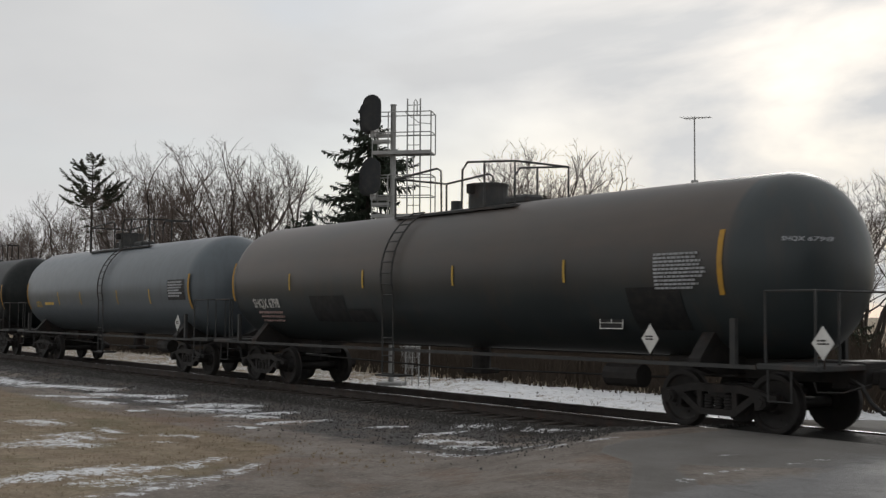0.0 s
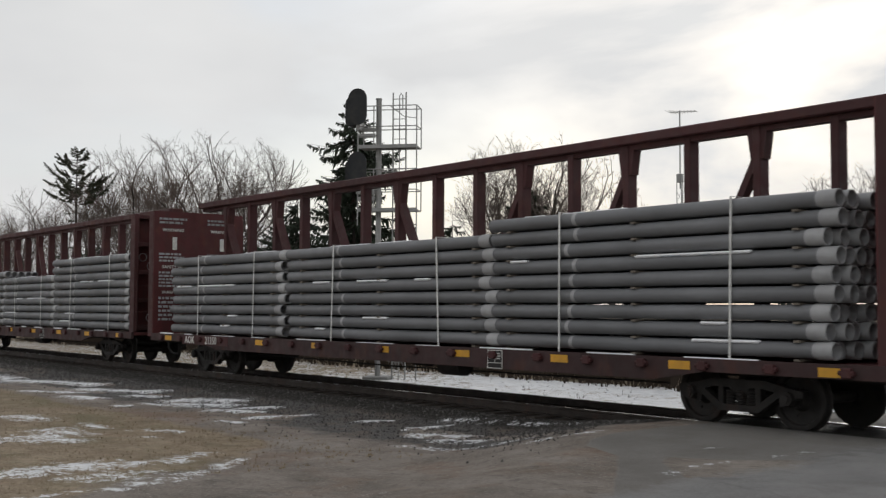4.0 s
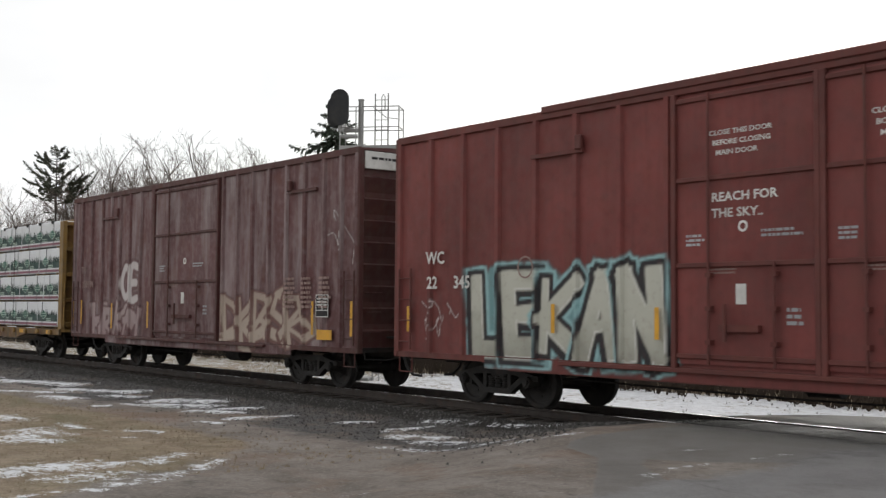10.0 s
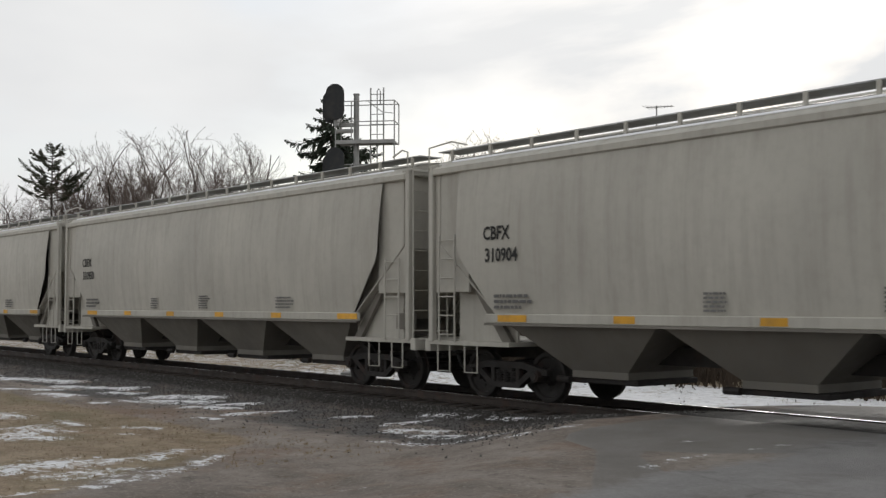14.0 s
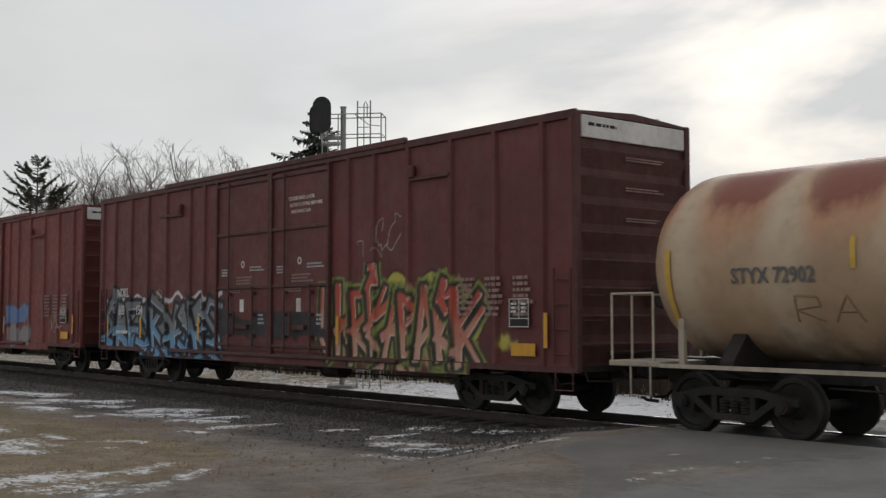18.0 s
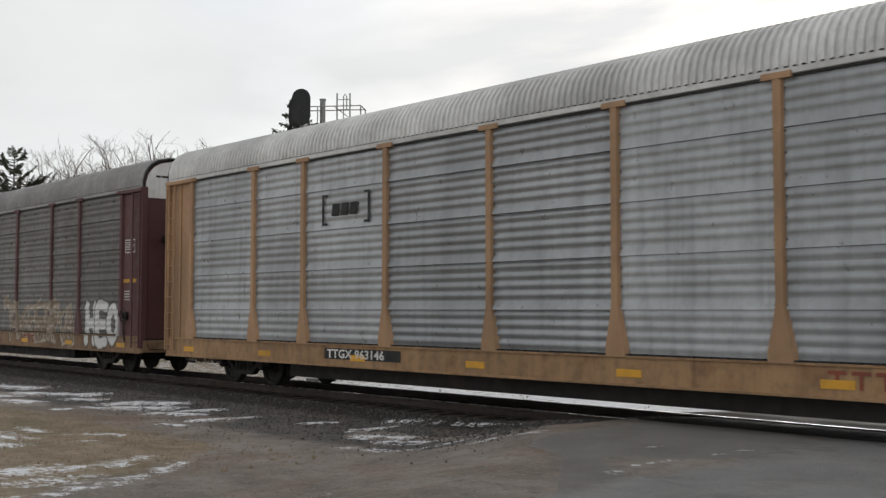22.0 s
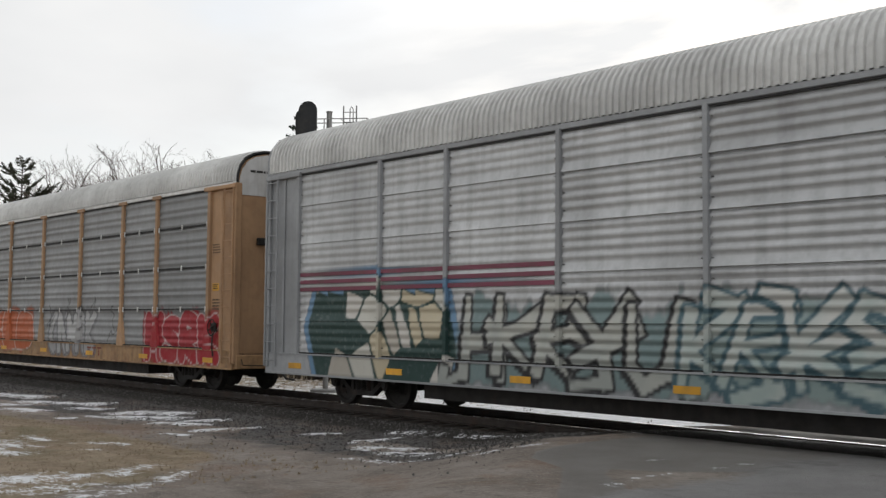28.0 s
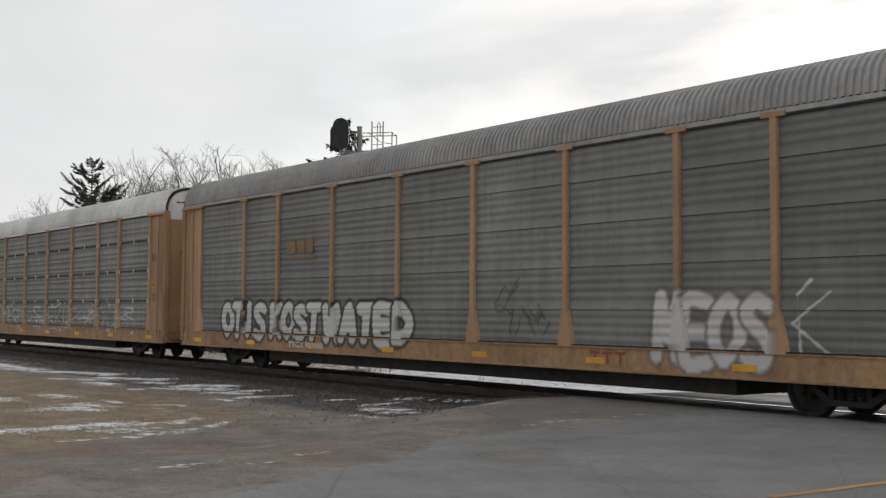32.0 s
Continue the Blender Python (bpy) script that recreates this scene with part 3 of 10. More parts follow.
def build_ballast():
    m, nt, bsdf = material("ballast_stone")
    geo = nt.nodes.new("ShaderNodeNewGeometry")
    nt.links.new(link_ramp(nt, geo.outputs["Random Per Island"], [(0.0, (0.022, 0.02, 0.018)), (0.6, (0.06, 0.055, 0.05)), (0.88, (0.1, 0.093, 0.087)), (1.0, (0.17, 0.162, 0.154))]), bsdf.inputs["Base Color"])
    bsdf.inputs["Roughness"].default_value = 0.85
    rs = np.random.RandomState(5)
    n = 22000
    x = -8 - 46 * rs.rand(n) ** 1.6
    y = np.where(rs.rand(n) < 0.8, -1.3 - np.abs(rs.normal(0, 1.3, n)), rs.uniform(-0.65, 0.65, n))
    x, y = x[x < road_west(y) - 0.1], y[x < road_west(y) - 0.1]
    r = rs.uniform(0.01, 0.024, len(x))
    z = lie(x, y) + r * 0.3
    tri = np.array([(1, 0, 0), (0, 1, 0), (-1, 0, 0), (0, -1, 0), (0, 0, 1), (0, 0, -0.6)], float)
    jit = tri[None] * (0.7 + 0.6 * rs.rand(len(x), 6, 1)) + rs.normal(0, 0.15, (len(x), 6, 3))
    v = (jit * r[:, None, None] + np.stack([x, y, z], -1)[:, None]).reshape(-1, 3)
    f0 = np.array([(0, 1, 4), (1, 2, 4), (2, 3, 4), (3, 0, 4), (1, 0, 5), (2, 1, 5), (3, 2, 5), (0, 3, 5)])
    f = (f0[None] + 6 * np.arange(len(x))[:, None, None]).reshape(-1, 3)
    me = bpy.data.meshes.new("ballast")
    me.from_pydata(v.tolist(), [], f.tolist())
    me.materials.append(m)
    tagged(new("ballast", me), "dark crushed stone ballast strewn along the track", "ballast", kind="stuff")


build_track()
build_ballast()


# ---- trackside signal, trees, brush ----
SIGNAL_BLACK = painted_steel("signal_black", (0.016, 0.018, 0.02), 0.6, 0, 0.3, 0.1)
ALUMINIUM = painted_steel("dull_aluminium", (0.34, 0.34, 0.33), 0.55, 0.4, 0.35, 0.2, dirt=(0.15, 0.14, 0.13))
BARK = painted_steel("grey_bark", (0.062, 0.052, 0.045), 0.85, 0, 0.4, 0.4, dirt=(0.03, 0.025, 0.02))
TWIG = painted_steel("twig_brown", (0.125, 0.1, 0.087), 0.85, 0, 0.3, 0)
PINE_NEEDLES = painted_steel("pine_needles", (0.062, 0.07, 0.045), 0.8, 0, 0.5, 0, dirt=(0.075, 0.055, 0.038))
NEEDLES = painted_steel("spruce_needles", (0.03, 0.042, 0.026), 0.8, 0, 0.4, 0, dirt=(0.03, 0.03, 0.018))
DRY_GRASS = painted_steel("bleached_grass", (0.26, 0.2, 0.125), 0.9, 0, 0.4, 0, dirt=(0.14, 0.105, 0.065))
STRAW = painted_steel("dead_weeds", (0.055, 0.04, 0.028), 0.9, 0, 0.4, 0, dirt=(0.035, 0.027, 0.02))


def build_signal():
    sig = thing("railway_signal", "aluminium signal mast with two black oval heads and railed platforms", "signal")
    base = -0.45
    sig.matrix_basis = pose(-28.95, 4.1, 0, 0, 0, 42.2)
    part("footing", Geo().box(0.2, 1.0, -0.4, 0.4, base - 0.3, base + 0.18, 0.03), ALUMINIUM, sig)
    part("mast", Geo().cyl((0.585, 0, base), (0.585, 0, 8.2), 0.085, 14).cyl((0.585, 0, 8.2), (0.585, 0, 8.24), 0.1, 14), ALUMINIUM, sig, smooth=40)

    def oval(cx, cz, w, h, n=12):
        pts = [(cx + w * math.cos(t), cz + h - w + w * math.sin(t)) for t in np.linspace(0, math.pi, n)]
        return pts + [(cx + w * math.cos(t), cz - h + w + w * math.sin(t)) for t in np.linspace(math.pi, 2 * math.pi, n)]
    for cz in (7.94, 5.99):
        head = part("signal_head", Geo().prism(oval(0.0, cz, 0.29, 0.56), "y", -0.4, -0.37), SIGNAL_BLACK, sig, "black oval signal backboard")
        part("lamp_housing", Geo().box(-0.2, 0.16, -0.37, 0.1, cz - 0.42, cz + 0.4, 0.05), SIGNAL_BLACK, head)
        part("back_box", Geo().prism(oval(-0.26, cz - 0.1, 0.2, 0.46), "y", -0.1, 0.24), SIGNAL_BLACK, head)
        for k in range(3):
            c = cz + 0.29 - k * 0.29
            part("visor", Geo().lathe([(0.1, 0.09), (0.34, 0.09), (0.34, 0.1), (0.1, 0.1)], "y", (-0.02, c), 12), SIGNAL_BLACK, head)
        part("bracket", Geo().box(-0.1, 0.62, -0.06, 0.06, cz - 0.72, cz - 0.6, 0.02).cyl((-0.05, -0.1, cz - 0.86), (0.5, -0.1, cz - 0.86), 0.07, 10).box(-0.06, 0.06, -0.3, 0.06, cz - 0.72, cz - 0.4, 0.01), ALUMINIUM, sig)
    a, b, y0, y1 = 0.0, 1.83, -0.3, 0.42
    for z in (6.71, 4.77):
        part("platform", Geo().box(a, b, y0, y1, z - 0.02, z + 0.02).box(a, b, y0 - 0.02, y0 + 0.02, z - 0.05, z + 0.06), ALUMINIUM, sig)
        for x in (a, 0.495, b):
            for y in (y0, y1):
                part("railing_post", Geo().cyl((x, y, z), (x, y, z + 1.25), 0.02, 6), ALUMINIUM, sig)
        for zz in (z + 0.62, z + 1.25):
            for y in (y0, y1):
                part("railing_bar", Geo().cyl((a, y, zz), (b, y, zz), 0.016, 6), ALUMINIUM, sig)
            for x in (a, b):
                part("railing_bar", Geo().cyl((x, y0, zz), (x, y1, zz), 0.016, 6), ALUMINIUM, sig)
        part("railing_bar", Geo().tube([(1.0, y0, z + 1.25), (1.45, y0, z + 0.9), (b, y0, z + 0.85)], 0.013, 5), ALUMINIUM, sig)
    part("outer_post", Geo().cyl((b, y0, base), (b, y0, 7.96), 0.022, 6), ALUMINIUM, sig)
    part("outer_post", Geo().cyl((a, y0, 4.3), (a, y0, 7.96), 0.022, 6), ALUMINIUM, sig)
    g = Geo()
    for x in (1.02, 1.425):
        g.cyl((x, 0.05, base), (x, 0.05, 8.42), 0.026, 6)
    z = base + 0.3
    while z < 8.3:
        g.cyl((1.02, 0.05, z), (1.425, 0.05, z), 0.013, 5)
        z += 0.31
    g.tube([(1.24, -0.03, base), (1.24, -0.03, 8.3), (1.29, -0.03, 8.38), (1.34, -0.03, 8.3), (1.34, -0.03, 7.9)], 0.018, 6)
    part("ladder", g, ALUMINIUM, sig)
    case = thing("relay_case", "small grey aluminium relay cabinet before the brush", "cabinet")
    part("cabinet_body", Geo().box(-33.5, -32.9, 8.3, 8.8, -0.5, 0.6, 0.03), ALUMINIUM, case)
    part("cabinet_lid", Geo().box(-33.53, -32.87, 8.27, 8.83, 0.6, 0.64, 0.02), ALUMINIUM, case)


def bare_tree(seed, height, spread=1.0, stems=4):
    """A leafless upright tree: a few leaders rising from low down, forking into a rounded crown of fine sprays."""
    rnd = random.Random(seed)
    wood, fine = Geo(), Geo()
    squash = rnd.uniform(0.9, 1.1)

    def outside(p):
        # the crown's rounded, slightly uneven outline
        a = math.atan2(p.y, p.x)
        swell = 1 + 0.07 * math.sin(3 * a + seed) + 0.05 * math.sin(5 * p.z / height * 6 + seed)
        return math.hypot(p.x / (0.4 * squash), p.y / (0.4 * squash), (p.z - 0.54 * height) / 0.47) > height * swell

    def grow(p, d, length, r, level):
        n = 4 if level < 3 else 3
        pts, dd = [p], d
        for _ in range(n):
            dd = (dd + Vector((rnd.uniform(-1, 1), rnd.uniform(-1, 1), rnd.uniform(-0.6, 0.6))) * (0.18 + 0.05 * level) + Vector((0, 0, 0.07))).normalized()
            pts.append(pts[-1] + dd * (length / n))
        g = wood if level < 3 else fine
        for i in range(n):
            if level and outside(pts[i + 1]):
                return
            t0, t1 = 1 - 0.4 * i / n, 1 - 0.4 * (i + 1) / n
            g.cyl(pts[i], pts[i + 1], r * t0, 7 if level == 0 else 5 if level < 3 else 3, r * t1, caps=False)
            if level >= 5:
                # short crooked spurs
                q = pts[i + 1] + (dd * 0.6 + Vector((rnd.uniform(-1, 1), rnd.uniform(-1, 1), rnd.uniform(-0.5, 1)))) * rnd.uniform(0.12, 0.28)
                g.cyl(pts[i + 1], q, 0.009, 3, 0.005, caps=False)
        if level >= 6:
            return
        for k in range(2 if level == 0 else rnd.choice((2, 3, 3)) if level < 4 else rnd.choice((3, 4, 4))):
            i = n if k == 0 else rnd.randint(1, n)
            ang = (rnd.uniform(0.12, 0.3) if k == 0 else rnd.uniform(0.45, 1.0)) * spread
            axis = dd.orthogonal().normalized()
            axis.rotate(Matrix.Rotation(rnd.uniform(0, 6.28), 3, dd))
            nd = (dd * math.cos(ang) + axis * math.sin(ang) + Vector((0, 0, 0.1))).normalized()
            grow(pts[i], nd, length * (rnd.uniform(0.68, 0.84) if k == 0 else rnd.uniform(0.58, 0.85)), max(0.0075, r * (0.66 if k == 0 else rnd.uniform(0.42, 0.58))), level + 1)

    for k in range(stems):
        a = 6.283 * (k + rnd.uniform(-0.3, 0.3)) / stems
        out = rnd.uniform(0.1, 0.38) * spread
        grow(Vector((0.12 * math.cos(a), 0.12 * math.sin(a), -0.3)), Vector((out * math.cos(a), out * math.sin(a), 1)).normalized(), height * rnd.uniform(0.3, 0.36), height * rnd.uniform(0.012, 0.016), 0)
    tree = thing("bare_tree", "leafless upright tree with a haze of fine grey-brown twigs", "tree", "winter trees")
    part("trunk", wood, BARK, tree)
    tagged(part("crown", fine, TWIG, tree), kind="stuff")
    return tree


def sprays(needles, rnd, at, out, side, ln, w0, hang):
    """Needle sprays along one bough."""
    m = max(5, int(ln / 0.085))
    for i in range(1, m + 1):
        t = i / m
        c = at(t)
        w = w0 * (0.14 + 0.42 * (1 - t) * min(1.0, ln / 2.5) + 0.09 * ln * t * (1 - t)) * rnd.uniform(0.6, 1.3)
        for s in (-1, 1, 0, 0):
            tip = c + side * (s * w * rnd.uniform(0.5, 1.0)) + out * (w * rnd.uniform(0.2, 0.9)) - Vector((0, 0, w * (rnd.uniform(-0.2, 0.8) if s else rnd.uniform(0.2, 1.5)) * hang))
            across = Vector((rnd.uniform(-1, 1), rnd.uniform(-1, 1), rnd.uniform(-1, 1))).normalized() * rnd.uniform(0.04, 0.095)
            mid = c.lerp(tip, 0.45)
            needles.add([c, mid + across, tip, mid - across], [(0, 1, 2), (0, 2, 3)])


def spruce(seed, height, reach):
    """A tall spruce: drooping boughs hung with needle sprays, upturned tips, sky between the tiers."""
    rnd = random.Random(seed)
    tree = thing("spruce_tree", "dark spruce with drooping ragged boughs", "tree", "spruces")
    part("trunk", Geo().cyl((0, 0, -0.3), (0, 0, height * 0.99), height * 0.016, 8, 0.02), BARK, tree)
    boughs, needles = Geo(), Geo()
    z = height * 0.06
    while z < height - 0.15:
        L = reach * (1 - math.exp(-(height - z) / 2.4)) * rnd.uniform(0.75, 1.12) + 0.12
        for _ in range(int(3 + 1.0 * L)):
            a = rnd.uniform(0, 6.283)
            ln = L * rnd.uniform(0.55, 1.1)
            out, side = Vector((math.cos(a), math.sin(a), 0)), Vector((-math.sin(a), math.cos(a), 0))
            drop = rnd.uniform(0.3, 0.62)
            p0 = Vector((0, 0, z + rnd.uniform(-0.12, 0.12)))

            def at(t):
                return p0 + out * (ln * t) + Vector((0, 0, ln * (-drop * t + drop * 0.72 * t ** 3))) + side * (0.06 * ln * math.sin(5 * t))
            boughs.cyl(p0, at(0.5), 0.02 + 0.01 * ln, 4, 0.014, caps=False).cyl(at(0.5), at(1.0), 0.014, 3, 0.005, caps=False)
            sprays(needles, rnd, at, out, side, ln, 1.1, 1.15)
        z += rnd.uniform(0.3, 0.55)
    tagged(part("branchwork", boughs, BARK, tree), kind="stuff")
    tagged(part("foliage", needles, NEEDLES, tree), kind="stuff")
    return tree


def pine(seed, height, bare, reach):
    """A pine drawn up among other trees: a dense ragged head of tufts on a tall, nearly bare trunk."""
    rnd = random.Random(seed)
    tree = thing("pine_tree", "tall pine with a dense dark head on a bare trunk", "tree", "spruces")
    part("trunk", Geo().cyl((0, 0, -0.3), (0, 0, height * 0.99), height * 0.014, 8, 0.03), BARK, tree)
    boughs, needles = Geo(), Geo()
    z = bare
    while z < height:
        k = (z - bare) / (height - bare)
        head = k > 0.42
        L = reach * (0.35 + 0.65 * min(1.0, (1 - k) * 2.6)) * rnd.uniform(0.3, 1.3) if head else reach * rnd.uniform(0.3, 1.0)
        for _ in range(4 if head else 2):
            a = rnd.uniform(0, 6.283)
            ln = L * rnd.uniform(0.6, 1.15)
            out, side = Vector((math.cos(a), math.sin(a), 0)), Vector((-math.sin(a), math.cos(a), 0))
            rise = rnd.uniform(0.25, 0.75) if head else rnd.uniform(-0.25, 0.3)
            p0 = Vector((0, 0, z))

            def at(t):
                return p0 + out * (ln * t) + Vector((0, 0, ln * rise * t * t)) + side * (0.1 * ln * math.sin(4 * t))
            boughs.cyl(p0, at(0.5), 0.04, 4, 0.02, caps=False).cyl(at(0.5), at(1.0), 0.02, 3, 0.008, caps=False)
            if head or rnd.random() < 0.45:
                sprays(needles, rnd, lambda t: at(0.45 + 0.55 * t), out, side, ln, 1.15, 0.25)
        z += rnd.uniform(0.2, 0.32) if head else rnd.uniform(0.35, 0.7)
    tagged(part("branchwork", boughs, BARK, tree), kind="stuff")
    tagged(part("foliage", needles, PINE_NEEDLES, tree), kind="stuff")
    return tree


def scrub(name, label, n, area, tall, mat, seed, kind="stuff"):
    """A tangle of upright stems as one mass."""
    rs = np.random.RandomState(seed)
    g = Geo()
    for _ in range(n):
        x, y = rs.uniform(area[0], area[1]), rs.uniform(area[2], area[3])
        h = tall * rs.uniform(0.4, 1.1)
        z = float(lie(np.array(x), np.array(y))) - 0.05
        p = Vector((x, y, z))
        for _k in range(3):
            q = p + Vector((rs.normal(0, 0.18) * h, rs.normal(0, 0.18) * h, h * rs.uniform(0.5, 1.0)))
            w = 0.012 + 0.01 * rs.rand()
            g.add([p + Vector((-w, 0, 0)), p + Vector((w, 0, 0)), q], [(0, 1, 2)])
            r = q + Vector((rs.normal(0, 0.15), rs.normal(0, 0.15), rs.uniform(0, 0.25))) * h
            m = p.lerp(q, 0.6)
            g.add([m + Vector((-w * 0.7, 0, 0)), m + Vector((w * 0.7, 0, 0)), r], [(0, 1, 2)])
    return solid(name, g, mat, label, "brush", kind=kind)


def build_scenery():
    build_signal()

    def stand(tree, x, y, turn=0, size=1.0):
        tree.matrix_basis = pose(x, y, float(lie(np.array(x), np.array(y))), 0, 0, turn) @ Matrix.Scale(size, 4)

    kinds = [bare_tree(11, 15.0, 1.0, 5), bare_tree(12, 15.0, 0.9, 4), bare_tree(13, 15.0, 1.05, 6)]
    spots = [(-79.5, 24, 0, 1.03), (-92.5, 24, 40, 1.14), (-74.0, 24.5, 80, 0.97), (-86.5, 23, 120, 1.04), (-101.5, 24, 10, 1.12), (-108, 27, 30, 1.0), (-116, 24, 300, 0.97), (-126, 24, 30, 0.95), (-138, 26, 75, 0.9), (-150, 27, 190, 0.9), (-166, 30, 15, 0.9),
             (-43.9, 24, 20, 0.75), (-41.1, 24.5, 130, 0.71), (-46.6, 25, 210, 0.67), (-24.9, 24, 60, 0.52), (-96, 30, 250, 0.9)]
    for i, (x, y, turn, size) in enumerate(spots):
        t = kinds[i] if i < 3 else copy_thing(kinds[i % 3], Matrix())
        stand(t, x, y, turn, size)
    stand(spruce(21, 14.2, 3.7), -54.2, 20.5)
    low = spruce(22, 8.8, 4.4)
    stand(low, -59.6, 20.0, 30)
    stand(pine(27, 15.6, 6.5, 2.7), -97.3, 20)
    for x, y, turn, size in ((-95.5, 21, 10, 0.86), (-49.5, 24, 10, 0.8), (-43.0, 24, 80, 0.98), (-25.3, 22, 40, 0.5)):
        stand(copy_thing(low, Matrix()), x, y, turn, size)
    # guyless lattice aerial tower
    tower = thing("aerial_tower", "thin lattice tower carrying a rooftop-style television aerial", "aerial")
    x0, y0 = -29.75, 20.0
    base = float(lie(np.array(x0), np.array(y0)))
    g = Geo()
    legs = [(0.0, 0.14), (-0.12, -0.07), (0.12, -0.07)]
    for a, b in legs:
        g.cyl((x0 + a, y0 + b, base - 0.2), (x0 + a, y0 + b, 6.9), 0.018, 5)
    for k in range(17):
        z = base + 0.4 * k
        for (a, b), (c, d) in zip(legs, legs[1:] + legs[:1]):
            g.cyl((x0 + a, y0 + b, z), (x0 + c, y0 + d, z + 0.4), 0.009, 4)
    part("lattice", g, ALUMINIUM, tower)
    part("mast", Geo().cyl((x0, y0, 6.6), (x0, y0, 9.75), 0.028, 6).box(x0 - 0.13, x0 + 0.1, y0 - 0.1, y0 + 0.1, 6.85, 7.2, 0.02), ALUMINIUM, tower)
    g = Geo().cyl((x0 - 0.4, y0 - 0.16, 9.72), (x0 + 0.62, y0 + 0.25, 9.68), 0.018, 5)
    for k in range(9):
        t = k / 8
        c = Vector((x0 - 0.4, y0 - 0.16, 9.72)).lerp(Vector((x0 + 0.62, y0 + 0.25, 9.68)), t)
        w = 0.5 - 0.3 * t
        g.cyl(c + Vector((-0.36 * w, 0.93 * w, 0)), c - Vector((-0.36 * w, 0.93 * w, 0)), 0.009, 4)
    part("aerial", g, ALUMINIUM, tower)
    # brush and weeds beyond the track
    scrub("brush", "dead brown brush and saplings beyond the snowy verge", 9000, (-75, -8, 7.6, 15), 1.9, STRAW, 31)
    scrub("brush", "bare grey saplings along the tree line", 2600, (-130, -30, 15, 24), 3.6, TWIG, 32)
    scrub("weeds", "sparse dry grass stalks poking through the snow", 900, (-60, -13, 3.4, 9.0), 0.13, STRAW, 33)
    scrub("grass", "dry winter grass on the verge", 9000, (-34, -13.2, -12.6, -5.2), 0.09, DRY_GRASS, 34)
    # fence posts and a board leaning in the brush
    post = Geo().cyl((0, 0, -0.3), (0, 0, 1.25), 0.06, 7).mesh("fence_post", BARK)
    for k in range(9):
        x = -56 + 4.6 * k
        ob = tagged(new("fence_post", post), "weathered wooden fence post in the brush", "post", "fence posts")
        ob.location = (x, 10.2 + 0.2 * math.sin(k * 2.1), float(lie(np.array(x), np.array(10.2))))
        ob.rotation_euler = (0.05 * math.sin(k), 0.06 * math.cos(k * 1.7), 0)


build_scenery()


# ---- lettering and sprayed paint ----
def lettering(parent, text, x, z, cap, ink, y=-1.535, wide=1.0, turn=0):
    """Flat painted letters on a side (or, turned, on an end), lower left corner at x, z."""
    cu = bpy.data.curves.new("lettering", "FONT")
    cu.body, cu.size, cu.resolution_u, cu.offset = text, cap / 0.7, 2, 0.008 * cap / 0.24
    tmp = bpy.data.objects.new("lettering", cu)
    me = bpy.data.meshes.new_from_object(tmp)
    me.name = "lettering"
    bpy.data.objects.remove(tmp)
    bpy.data.curves.remove(cu)
    co = np.empty(len(me.vertices) * 3, np.float32)
    me.vertices.foreach_get("co", co)
    co = co.reshape(-1, 3)
    flat = np.stack([co[:, 0] * wide, np.zeros(len(co)), co[:, 1]], -1)
    if turn:
        flat = np.stack([np.zeros(len(co)), co[:, 0] * wide, co[:, 1]], -1)
    me.vertices.foreach_set("co", flat.astype(np.float32).ravel())
    me.materials.clear()
    me.materials.append(ink)
    ob = part("lettering", me, ink, parent)
    ob.location = (x, y, z) if not turn else (y, x, z)
    return ob


def bars(parent, x, z, w, h, rows, ink, y=-1.535, seed=1, turn=False, fill=0.55):
    """Small writing too fine to read: broken bars row under row, top left at x, z."""
    rnd, g = random.Random(seed * 77 + int(x * 10)), Geo()
    step = h / rows
    for i in range(rows):
        a, top = 0.0, z - i * step
        end = w * rnd.uniform(0.7, 1.0)
        while a < end:
            b = min(end, a + rnd.uniform(0.05, 0.22) * max(0.4, step * 8))
            if turn:
                g.box(y - 0.001, y + 0.003, x + a, x + b, top - step * fill, top)
            else:
                g.box(x + a, x + b, y - 0.003, y + 0.001, top - step * fill, top)
            a = b + step * 0.3
    return tagged(part("small_print", g, ink, parent), kind="stuff")


